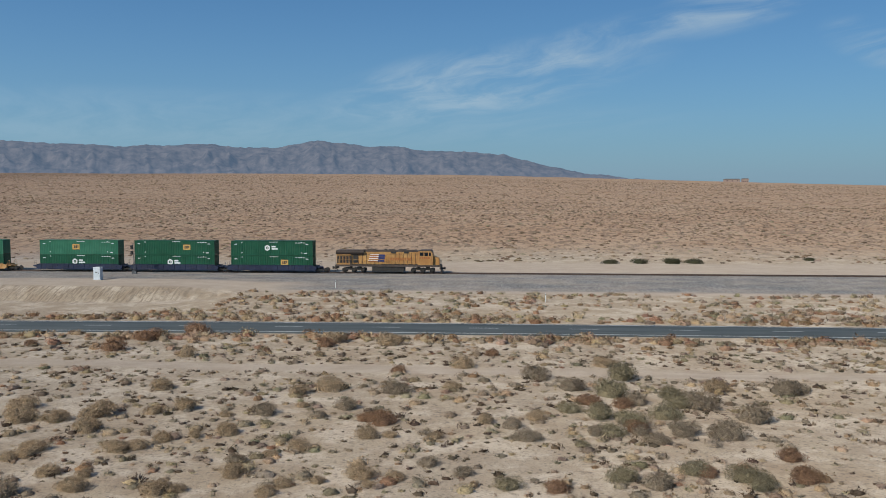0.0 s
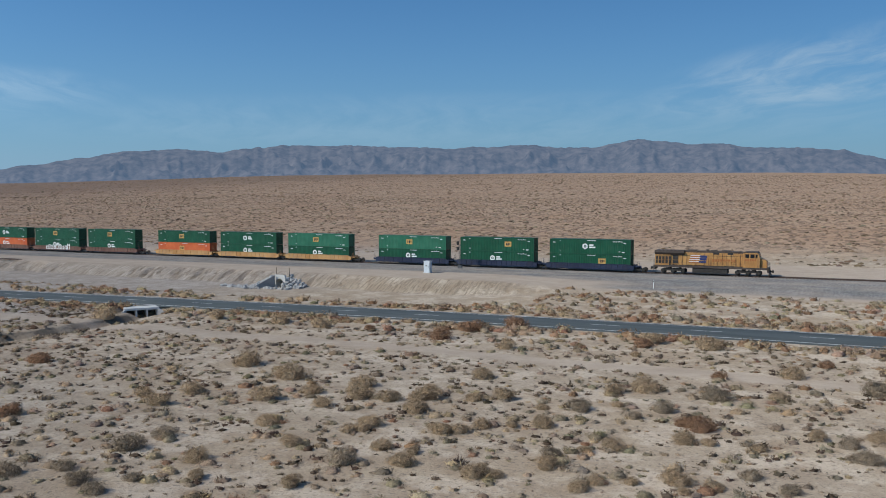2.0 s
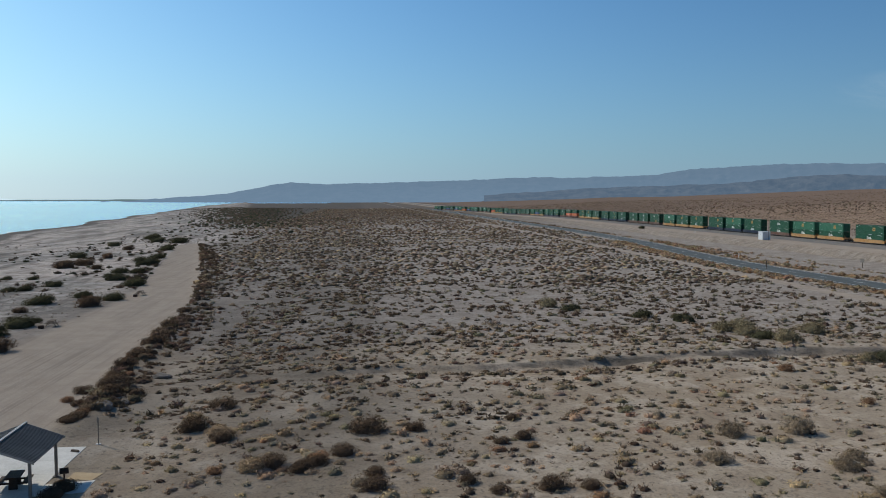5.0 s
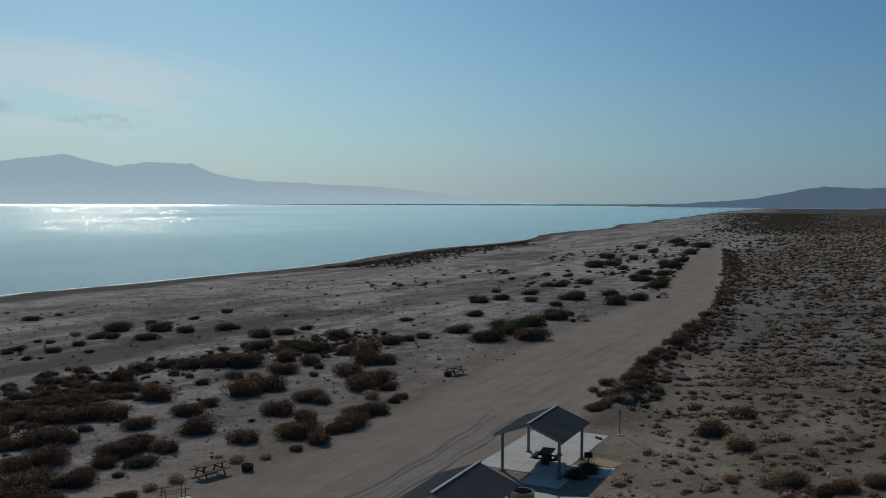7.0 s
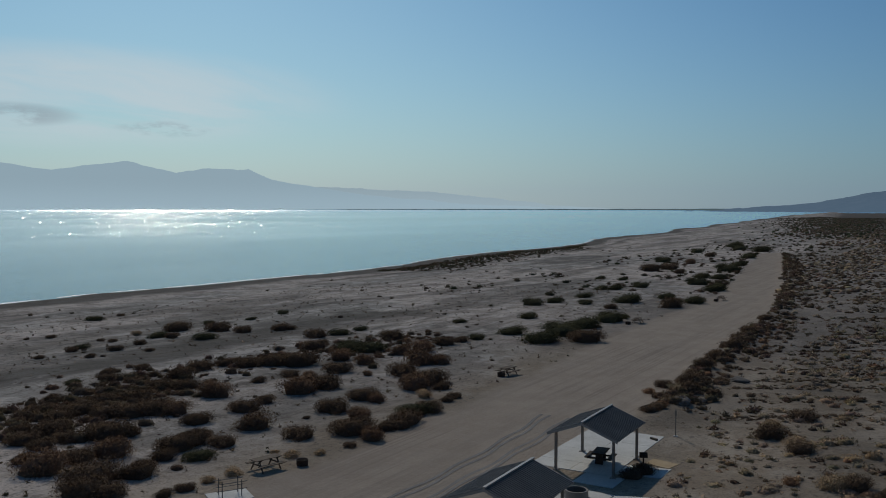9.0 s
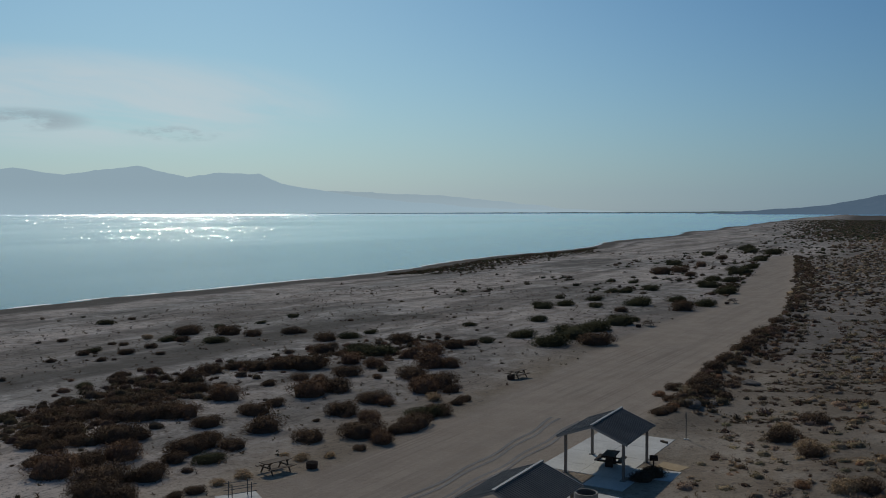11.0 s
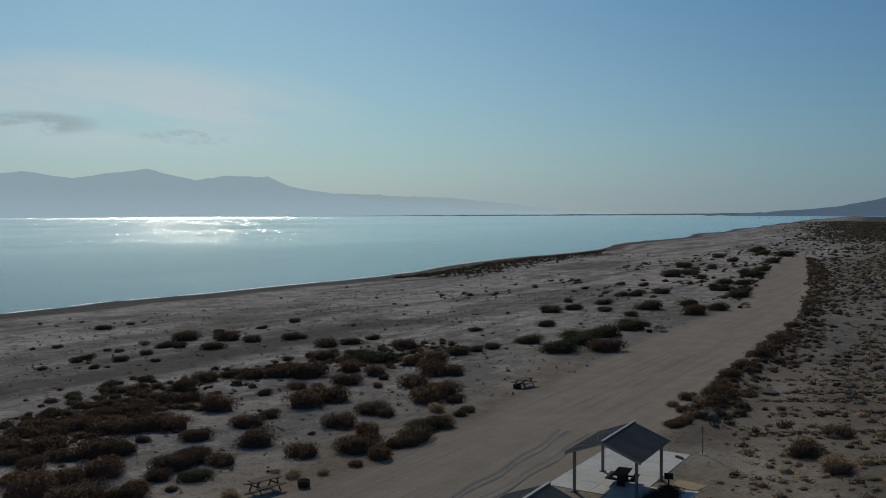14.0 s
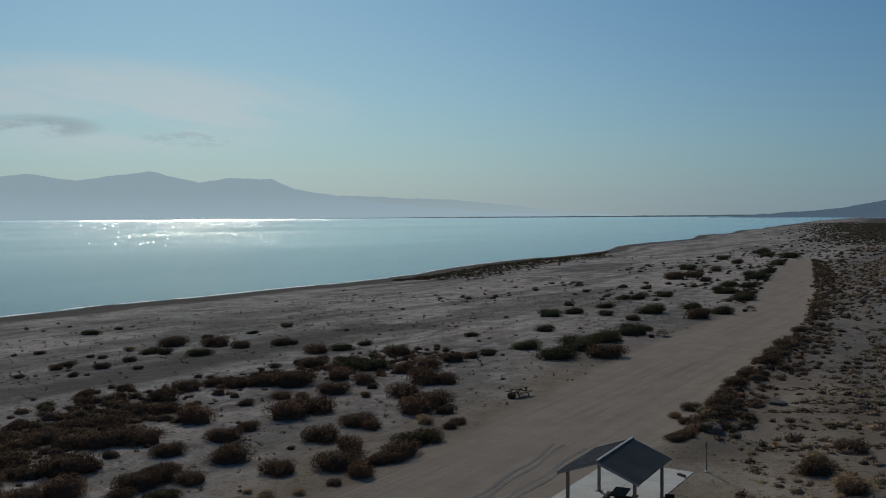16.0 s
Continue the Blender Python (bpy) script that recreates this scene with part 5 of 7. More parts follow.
def build_fire_ring():
    e = thing("fire_ring", 0, 0, 0, 0, "rusty black steel fire ring on the sand", "fire ring", "fire rings")
    bm = bmesh.new()
    n = 20
    rows = [[bm.verts.new((r * math.cos(2 * math.pi * k / n), r * math.sin(2 * math.pi * k / n), z)) for k in range(n)] for r, z in ((0.36, 0), (0.38, 0.38), (0.34, 0.38), (0.32, 0.02))]
    for a, b in zip(rows, rows[1:]):
        for k in range(n):
            bm.faces.new((a[k], a[(k + 1) % n], b[(k + 1) % n], b[k]))
    part("ring", bm, M_RUST, e)
    bm = bmesh.new()
    for k in range(6):
        tube(bm, (-0.25 + 0.1 * k, -0.24, 0.37), (-0.25 + 0.1 * k, 0.24, 0.37), 0.012, 5)
    part("grate", bm, M_RUST, e)
    return e


ring = build_fire_ring()
ring.matrix_world = pose(-41.5, -35.5, on_ground(-41.5, -35.5))
for x, y in ((-73.8, -38.1), (-116.7, -40.5), (-154.5, -37.9)):
    copy_thing(ring, pose(x, y, on_ground(x, y)))

# pedestal grill beside the slab
grill = thing("pedestal_grill", -52.3, -16.9, PAD, 20, "black iron pedestal barbecue grill beside the slab", "grill")
bm = bmesh.new()
tube(bm, (0, 0, -0.1), (0, 0, 0.62), 0.045, 8)
part("pedestal", bm, M_RUST, grill)
bm = bmesh.new()
for side, sx, sy in (((0, -0.24), 0.55, 0.02), ((0, 0.24), 0.55, 0.02), ((-0.27, 0), 0.02, 0.5), ((0.27, 0), 0.02, 0.5)):
    box(bm, side[0], side[1], 0.62, sx, sy, 0.2)
box(bm, 0, 0, 0.61, 0.55, 0.5, 0.02)
part("fire_box", bm, M_RUST, grill)
bm = bmesh.new()
for k in range(8):
    tube(bm, (-0.24 + 0.068 * k, -0.22, 0.78), (-0.24 + 0.068 * k, 0.22, 0.78), 0.01, 5)
part("grate", bm, M_RUST, grill)

# round concrete ring between the shelters
basin = thing("concrete_ring", -44.6, -18.2, PAD + 0.02, 0, "round open concrete ring with dark inside", "planter")
bm = bmesh.new()
n = 28
rows = [[bm.verts.new((r * math.cos(2 * math.pi * k / n), r * math.sin(2 * math.pi * k / n), z)) for k in range(n)] for r, z in ((0.66, 0), (0.66, 0.42), (0.64, 0.44), (0.57, 0.44), (0.55, 0.42), (0.55, 0.1))]
for a, b in zip(rows, rows[1:]):
    for k in range(n):
        bm.faces.new((a[k], a[(k + 1) % n], b[(k + 1) % n], b[k]))
part("wall", bm, M_POST, basin)
bm = bmesh.new()
bm.faces.new([bm.verts.new((0.56 * math.cos(2 * math.pi * k / n), 0.56 * math.sin(2 * math.pi * k / n), 0.12)) for k in range(n)])
part("soil", bm, M_RUST, basin, "dark disc inside the ring")

# bare pipe frame on its own slab by the track
M_PIPE = material("dark_steel_pipe", mottled((0.07, 0.07, 0.072), (0.16, 0.16, 0.16), 2.0), 0.5, 0.4)
pipe = thing("pipe_frame", -34.7, -35.0, on_ground(-34.7, -35.0), -30, "bare dark pipe railing frame on a small slab", "railing")
part("slab", slab([(-1.1, -0.95), (1.2, -0.95), (1.2, 0.95), (-1.1, 0.95)], -0.2, 0.08), M_CONCRETE, pipe)
for x in (-0.55, 0.55):
    for y in (-0.4, 0.4):
        bm = bmesh.new()
        tube(bm, (x, y, 0.06), (x, y, 1.02), 0.028, 8)
        part("upright", bm, M_PIPE, pipe)
for y in (-0.4, 0.4):
    for z in (0.5, 0.9):
        bm = bmesh.new()
        tube(bm, (-0.85, y, z), (0.85, y, z), 0.022, 8)
        part("rail", bm, M_PIPE, pipe)


def build_steel_table():
    """Heavy pedestal table with two fixed benches."""
    e = thing("picnic_table", -51.7, -19.5, PAD + 0.02, 8, "heavy dark steel picnic table with fixed benches on the slab", "picnic table")
    bm = bmesh.new()
    box(bm, 0, 0, 0.70, 1.55, 0.82, 0.07)
    rounded(bm, 0.02, 2)
    part("tabletop", bm, M_RUST, e)
    for side in (-1, 1):
        bm = bmesh.new()
        box(bm, 0, side * 0.72, 0.40, 1.5, 0.32, 0.06)
        rounded(bm, 0.015, 2)
        part("bench", bm, M_RUST, e)
    for end in (-0.45, 0.45):
        bm = bmesh.new()
        box(bm, end, 0, 0.0, 0.14, 0.5, 0.70, taper=0.8)
        box(bm, end, 0, 0.30, 0.10, 1.5, 0.10)
        part("pedestal", bm, M_RUST, e)


build_steel_table()

# sign post at the corner of the slab
sign = thing("sign_post", -60.6, -17.3, on_ground(-60.6, -17.3), 0, "thin bare steel site marker post", "post")
bm = bmesh.new()
tube(bm, (0, 0, -0.2), (0, 0, 1.95), 0.035, 8)
part("pole", bm, M_POST, sign)
bm = bmesh.new()
box(bm, 0.04, 0, 1.5, 0.02, 0.14, 0.36)
part("plate", bm, M_POST, sign)
bm = bmesh.new()
box(bm, 0, 0, -0.05, 0.3, 0.3, 0.1)
part("footing", bm, M_CONCRETE, sign)
stop = thing("wheel_stop", -58.8, -18.3, PAD + 0.02, 62, "short dark timber wheel stop on the slab", "wheel stop")
bm = bmesh.new()
box(bm, 0, 0, 0, 0.62, 0.18, 0.13, taper=0.9)
rounded(bm, 0.015, 1)
part("block", bm, M_WOOD, stop)

# ---- along the road and the railway ----
M_CABINET = material("cabinet_paint", mottled((0.50, 0.55, 0.58), (0.66, 0.70, 0.72), 1.0, 6.0), 0.5)
M_PALE = material("pale_painted_concrete", mottled((0.60, 0.58, 0.53), (0.78, 0.76, 0.70), 0.8, 6.0), 0.8, 0, None, 0.3, local=False)
M_STONE = material("riprap_stone", mottled((0.24, 0.235, 0.225), (0.44, 0.43, 0.41), 1.2, 6.0), 0.9, 0, (0.02, 5.0))
M_SHADE = material("culvert_shade", mottled((0.10, 0.095, 0.09), (0.16, 0.15, 0.14), 1.0), 0.95)


def build_cabinet(name, x, y, sx, sy, sz, label):
    e = thing(name, x, y, on_ground(x, y), 0, label, "signal cabinet", "track-side cabinets")
    bm = bmesh.new()
    box(bm, 0, 0, -0.4, sx + 0.25, sy + 0.25, 0.5)
    part("plinth", bm, M_CONCRETE, e)
    bm = bmesh.new()
    box(bm, 0, 0, 0.1, sx, sy, sz)
    rounded(bm, 0.03, 2)
    body = part("body", bm, M_CABINET, e)
    bm = bmesh.new()
    box(bm, 0, 0, 0.1 + sz, sx + 0.16, sy + 0.16, 0.09, taper=0.92)
    part("roof", bm, M_CABINET, e)
    bm = bmesh.new()
    box(bm, 0, -sy / 2 - 0.015, 0.25, sx * 0.8, 0.03, sz - 0.3)
    door = part("door", bm, M_CABINET, e)
    bm = bmesh.new()
    box(bm, sx * 0.3, -sy / 2 - 0.05, 1.1, 0.06, 0.05, 0.22)
    part("handle", bm, M_DARK, door)
    bm = bmesh.new()
    box(bm, -0.05, -sy / 2 - 0.036, sz * 0.62, 0.35, 0.012, 0.16)
    part("notice", bm, M_INK, door, "dark scrawled notice")
    return e


build_cabinet("signal_cabinet", -76.4, 157.2, 1.25, 1.1, 2.2, "pale blue-grey steel signal cabinet on the railway bench")
build_cabinet("equipment_hut", -317.5, 152.5, 3.6, 3.0, 2.9, "small white railway equipment hut beside the track")

# signal mast in front of the train
mast = thing("signal_mast", -75.0, 169.2, 0.95, 0, "slender steel railway signal mast with a ladder", "signal")
bm = bmesh.new()
tube(bm, (0, 0, -0.4), (0, 0, 6.2), 0.07, 8)
part("pole", bm, M_PIPE, mast)
bm = bmesh.new()
for y in (-0.18, 0.18):
    tube(bm, (0.3, y, 0.1), (0.3, y, 5.4), 0.02, 6)
for k in range(16):
    tube(bm, (0.3, -0.18, 0.4 + 0.32 * k), (0.3, 0.18, 0.4 + 0.32 * k), 0.014, 5)
part("ladder", bm, M_PIPE, mast)
for z in (5.0, 3.9):
    bm = bmesh.new()
    box(bm, -0.25, 0, z, 0.3, 0.5, 0.75)
    rounded(bm, 0.05, 2)
    head = part("signal_head", bm, M_DARK, mast)
    bm = bmesh.new()
    for d in (0.2, 0.54):
        tube(bm, (-0.42, 0, z + d), (-0.6, 0, z + d), 0.11, 10)
    part("hood", bm, M_DARK, head)
bm = bmesh.new()
box(bm, 0.2, 0, 0.0, 0.9, 0.5, 0.7)
part("junction_box", bm, M_PIPE, mast)

# delineator posts
marker = thing("marker_post", -30.9, 153.5, on_ground(-30.9, 153.5), 0, "thin white marker post on the gravel", "post", "marker posts")
bm = bmesh.new()
box(bm, 0, 0, -0.2, 0.14, 0.05, 1.6)
part("blade", bm, M_WHITE, marker)
bm = bmesh.new()
box(bm, 0, -0.03, 1.1, 0.11, 0.014, 0.2)
part("reflector", bm, M_INK, marker)
for x, y in ((5.6, 136.4), (-150, 112.5), (-232, 104.5), (-380, 150)):
    copy_thing(marker, pose(x, y, on_ground(x, y)))

# culvert under the railway: headwall, sloping wing walls, pipe, riprap
CX, CY = -99.5, 139.5
cul_at = pose(CX, CY, -1.35) @ Matrix.Diagonal((1.2, 1.2, 1.15, 1))
cul = thing("railway_culvert", CX, CY, -1.35, 0, "grey concrete pipe culvert with a sloping wing wall", "culvert")
bm = bmesh.new()
n = 20
hole = [(0.75 * math.cos(2 * math.pi * k / n - math.pi / 2), 0.85 + 0.75 * math.sin(2 * math.pi * k / n - math.pi / 2)) for k in range(n)]
frame_pts = []
for hx, hz in hole:
    dx, dz = hx, hz - 0.85
    s = max(abs(dx) / 1.15, abs(dz) / (1.35 if dz > 0 else 0.85))
    frame_pts.append((dx / s, 0.85 + dz / s))
inner = [[bm.verts.new((x, y, z)) for x, z in hole] for y in (0.0, 3.2)]
outer = [[bm.verts.new((x, y, z)) for x, z in frame_pts] for y in (0.0, 0.35)]
for k in range(n):
    j = (k + 1) % n
    bm.faces.new((outer[0][k], outer[0][j], inner[0][j], inner[0][k]))
    bm.faces.new((inner[0][k], inner[0][j], inner[1][j], inner[1][k]))
    bm.faces.new((outer[0][j], outer[0][k], outer[1][k], outer[1][j]))
bm.faces.new(inner[1])
part("headwall", bm, M_CONCRETE, cul)
# wing wall's shade is put into a darker concrete colour
bm = bmesh.new()
prism(bm, [(-0.1, 0.0), (-0.1, 2.2), (-4.6, 0.2), (-4.6, 0.0)], -0.15, 0.15)
wing = part("wing_wall", bm, M_SHADED_WALL, cul, "grey concrete wing wall, coloured darker for its shaded face")
wing.matrix_basis = pose(-0.7, -0.2, 0, 0, 0, 66)
for x in (-0.9, 1.6):
    bm = bmesh.new()
    tube(bm, (x, 0.5, 1.4), (x, 0.5, 3.4), 0.05, 6)
    part("stake", bm, M_RUST, cul, "thin rusty steel stake")

cul.matrix_world = cul_at

# loose stones round the culvert
stone_rng = random.Random(11)


def stone_mesh(k):
    bm = bmesh.new()
    bmesh.ops.create_icosphere(bm, subdivisions=1, radius=0.5)
    rr = random.Random(k)
    for vert in bm.verts:
        vert.co *= rr.uniform(0.7, 1.15)
        vert.co.z *= 0.72
    me = bpy.data.meshes.new("stone")
    bm.to_mesh(me)
    bm.free()
    me.materials.append(M_STONE)
    return me


stones = [stone_mesh(k) for k in range(6)]
heap = thing("riprap", CX, CY, -1.3, 0, "heap of broken grey riprap stones round the culvert", "stones")
for k in range(290):
    s = stone_rng.random()
    u = stone_rng.random()
    if s < 0.42:
        # set at pile height behind the wing wall to look heaped from the camera
        side = stone_rng.uniform(0.35, 2.3)
        x, y = -1.1 - 2.2 * u - 0.91 * side, -0.2 - 4.6 * u + 0.41 * side
        lift = 2.5 * (1 - u) * (1 - side / 3.2)
    elif s < 0.58:
        x, y, lift = -3.4 - 7.5 * u, -4.6 + 1.6 * u + stone_rng.uniform(-1.1, 1.1), 0.0
    elif s < 0.86:
        # beside the other end of the headwall
        x, y = 1.5 + 4.2 * u, stone_rng.uniform(-1.6, 1.6)
        lift = (2.3 - 2.2 * u) * (0.55 + 0.28 * y)
    else:
        x, y, lift = -3.5 + 8.0 * u, stone_rng.uniform(-4.6, -2.4), 0.0
    z = max(on_ground(CX + x, CY + y) + 1.3, lift, -0.1)
    o = new("stone", stones[k % 6])
    o.parent = heap
    d = stone_rng.uniform(0.45, 1.05)
    o.matrix_basis = pose(x, y, z + 0.1 * d, stone_rng.uniform(0, 360), stone_rng.uniform(-20, 20), stone_rng.uniform(0, 360)) @ Matrix.Diagonal((d, d, d, 1))

# box culvert under the highway
bx, by = -92.7, 96.6
bridge = thing("box_culvert", bx, by, -1.3, 50, "white-painted concrete box culvert with three openings under the highway", "culvert")
bm = bmesh.new()
box(bm, 0, 0, 1.25, 4.9, 0.5, 0.32)
part("parapet", bm, M_PALE, bridge, "pale painted concrete beam")
for k in range(4):
    bm = bmesh.new()
    box(bm, -2.2 + k * 1.47, 1.05, 0.0, 0.22, 2.5, 1.25)
    part("pier", bm, M_PALE, bridge)
# added dark wall standing in for the shade deep in the openings
bm = bmesh.new()
box(bm, 0, 2.4, 0.0, 4.4, 0.2, 1.3)
part("back_wall", bm, M_SHADE, bridge)
bm = bmesh.new()
box(bm, 0, 1.25, 1.26, 4.6, 2.4, 0.28)
part("deck", bm, M_CONCRETE, bridge)
bm = bmesh.new()
box(bm, 0, 1.2, -0.1, 4.6, 3.0, 0.12)
part("floor", bm, M_CONCRETE, bridge)
for s in (-1, 1):
    bm = bmesh.new()
    prism(bm, [(s * 2.4, 0.0), (s * 4.2, 0.0), (s * 4.2, 0.5), (s * 2.4, 1.5)], -0.12, 0.12)
    w = part("wing_wall", bm, M_CONCRETE, bridge)
    w.matrix_basis = pose(0, 0, 0, 0, 0, -20 * s)

# wheel ruts pressed into the track beside the shelters
M_RUT = material("packed_rut", mottled((0.17, 0.16, 0.15), (0.25, 0.235, 0.215), 0.9, 6.0), 0.95, 0, (0.01, 6.0), 0.1, local=False)
for k, (off, bow) in enumerate(((-24.9, 0.6), (-25.4, 0.7), (-26.6, 1.1), (-27.1, 1.2))):
    xs = np.arange(-62, -24, 1.0)
    mid = [(float(x), float(off - bow * ((x + 43) / 19.0) ** 2 + 0.12 * math.sin(x * 0.9 + k))) for x in xs]
    v, f = ribbon(mid, [-0.13, 0.13], [0.0, 0.0])
    v = [(x, y, on_ground(x, y) + 0.02) for x, y, _ in v]
    tagged(mesh_object("wheel_rut", v, [q for q in f], M_RUT), "grey wheel rut pressed into the dirt track", "rut", "wheel ruts", "structure")

# grey boulders beside the hedge
M_BOULDER = material("boulder_stone", mottled((0.115, 0.10, 0.085), (0.20, 0.178, 0.155), 1.6, 8.0), 0.9, 0, (0.03, 4.0))
for x, y, sx, sy, sz, turn in ((-70.3, -19.7, 1.7, 1.2, 0.7, 20), (-83.2, -17.9, 1.6, 1.0, 0.55, 70), (-72.6, -18.6, 0.8, 0.6, 0.4, 10)):
    bm = bmesh.new()
    bmesh.ops.create_icosphere(bm, subdivisions=3, radius=0.62)
    for vert in bm.verts:
        p = vert.co
        vert.co = p * (1 + 0.28 * noise.noise(p * 2.1 + Vector((x, y, 0))) + 0.10 * noise.noise(p * 6.0 + Vector((y, x, 0))))
    bm.normal_update()
    o = part("boulder", bm, M_BOULDER, None)
    o.matrix_world = pose(x, y, on_ground(x, y) + 0.12 * sz, 0, 0, turn) @ Matrix.Diagonal((sx, sy, sz, 1))
    tagged(o, "rough grey boulder half sunk in the sand", "rock", "boulders by the track")

# road sign seen from the back, a dark delineator, a radio mast by the hut, old rails on the bench
road_sign = thing("road_sign", -212.0, 128.5, on_ground(-212.0, 128.5), 12, "small brown road sign on a wooden post", "sign")
bm = bmesh.new()
box(bm, 0, 0, -0.3, 0.14, 0.14, 2.5)
part("post", bm, M_WOOD, road_sign)
bm = bmesh.new()
box(bm, 0, -0.09, 1.35, 1.35, 0.03, 0.95)
rounded(bm, 0.012, 1)
part("panel", bm, M_POST, road_sign, "brown-grey sign panel")
delineator = thing("delineator_post", -195.5, 95.0, on_ground(-195.5, 95.0), 0, "dark square post beside the highway", "post")
bm = bmesh.new()
box(bm, 0, 0, -0.3, 0.16, 0.16, 1.9)
part("post", bm, M_WOOD, delineator)
bm = bmesh.new()
box(bm, 0, 0, 1.6, 0.32, 0.08, 0.4)
part("plate", bm, M_INK, delineator)
radio = thing("radio_mast", -312.0, 151.5, on_ground(-312.0, 151.5), 0, "tall thin steel radio mast beside the equipment hut", "mast")
bm = bmesh.new()
tube(bm, (0, 0, -0.3), (0, 0, 11.0), 0.075, 8, 0.04)
part("pole", bm, M_PIPE, radio)
bm = bmesh.new()
for z in (9.2, 10.2):
    tube(bm, (-0.5, 0, z), (0.5, 0, z), 0.02, 6)
    for u in (-0.5, 0.0, 0.5):
        tube(bm, (u, -0.25, z), (u, 0.25, z), 0.015, 6)
part("antenna", bm, M_PIPE, radio)
for k in range(4):
    bm = bmesh.new()
    box(bm, 0, 0, 0, 24.0, 0.15, 0.17)
    old = part("old_rail", bm, M_STEEL, None)
    old.matrix_world = pose(-195.5 + 0.6 * k, 147.2 + 0.32 * k, on_ground(-195.5, 148.0) + 0.05, 0, 0, 1.5 * k - 2)
    tagged(old, "rusty spare rail lying on the gravel bench", "rail", "spare rails on the bench")

# low buildings on the skyline and beside the far track
M_WALL = material("far_wall", mottled((0.30, 0.20, 0.16), (0.42, 0.31, 0.25), 0.2), 0.9)
for x, y, w, d, h, name in ((470, 2010, 34, 12, 5, "ranch_house"), (500, 2016, 14, 10, 7, "barn"), (1010, 1950, 20, 9, 4, "shed")):
    e = thing(name, x, y, on_ground(x, y), 0, "small low brown building far out on the desert slope", "building", "far buildings")
    bm = bmesh.new()
    box(bm, 0, 0, -1, w, d, h + 1)
    part("wall", bm, M_WALL, e)
    bm = bmesh.new()
    prism(bm, [(-w / 2 - 0.5, h), (w / 2 + 0.5, h), (w / 2 - 2, h + 1.8), (-w / 2 + 2, h + 1.8)], -d / 2 - 0.5, d / 2 + 0.5)
    part("roof", bm, M_ROOF, e)
    for k in range(3):
        bm = bmesh.new()
        box(bm, -w / 3 + k * w / 3, -d / 2 - 0.05, 1.2, 2.0, 0.1, 1.6)
        part("window", bm, M_WINDOW, e)

# ---- desert shrubs ----


def leaf_colour(n, p):
    tint = n.add("ShaderNodeAttribute", attr="tint").outputs[0]
    own = n.add("ShaderNodeObjectInfo").outputs[5]
    isle = n.add("ShaderNodeNewGeometry").outputs[8]
    spray = n.ramp(n.noise(n.add("ShaderNodeNewGeometry").outputs[0], 11.0, 3.0, 0.6), 0.32, 0.66)
    f = n.math("MULTIPLY_ADD", isle, 0.14, n.math("MULTIPLY_ADD", own, 0.22, n.math("MULTIPLY_ADD", spray, 0.36, 0.50)))
    return n.mix(1.0, tint, n.add("ShaderNodeCombineColor", Red=f, Green=f, Blue=f), "MULTIPLY")


M_LEAF = bpy.data.materials.new("shrub_twigs")
M_LEAF.use_nodes = True
leaf_n = Nodes(M_LEAF.node_tree)
leaf_c = leaf_colour(leaf_n, None)
leaf_mix = leaf_n.add("ShaderNodeMixShader", i0=0.07, i1=leaf_n.add("ShaderNodeBsdfDiffuse", Color=leaf_c).outputs[0], i2=leaf_n.add("ShaderNodeBsdfTranslucent", Color=leaf_c).outputs[0])
leaf_n.add("ShaderNodeOutputMaterial", Surface=leaf_mix)

TAN, GREY, OLIVE, RUST = (0.50, 0.365, 0.23), (0.365, 0.285, 0.20), (0.335, 0.28, 0.175), (0.385, 0.23, 0.14)
GREEN, BROWN, DUSK, RUSSET = (0.10, 0.098, 0.058), (0.165, 0.117, 0.082), (0.14, 0.108, 0.075), (0.225, 0.145, 0.098)
SLOPE = (0.235, 0.165, 0.11)
FAR_GREEN = (0.08, 0.083, 0.05)


def core_dome(rng, hub, rad, ratio, around, up, full):
    """Facets of an uneven dome that fills the inside of a shrub, and their soft outward normals."""
    rows = []
    for j in range(up):
        e = 0.5 if up == 1 else 0.12 + 1.1 * j / (up - 0.5)
        ring = []
        for k in range(around):
            a = 2 * math.pi * (k + 0.5 * j) / around
            w = np.array([math.cos(a) * math.cos(e), math.sin(a) * math.cos(e), math.sin(e)])
            far = max(float(h @ w + r) for h, r in zip(hub, rad)) * full
            p = w * far * rng.uniform(0.78, 1.0)
            ring.append(np.array([p[0], p[1], p[2] * ratio]))
        rows.append(ring)
    foot = [np.array([p[0] * 0.85, p[1] * 0.85, -0.1]) for p in rows[0]]
    tip = np.array([*np.mean(rows[-1], axis=0)[:2], max(h[2] + r for h, r in zip(hub, rad)) * full * ratio * 0.95])
    out = []
    for low, high in zip([foot] + rows[:-1], rows):
        for k in range(around):
            a, b, c, d = low[k], low[(k + 1) % around], high[(k + 1) % around], high[k]
            out += [(a, b, c), (a, c, d)]
    out += [(rows[-1][k], rows[-1][(k + 1) % around], tip) for k in range(around)]
    out = np.array(out)
    soft = out + (0, 0, 0.12)
    soft /= np.linalg.norm(soft, axis=2)[..., None]
    return out, soft


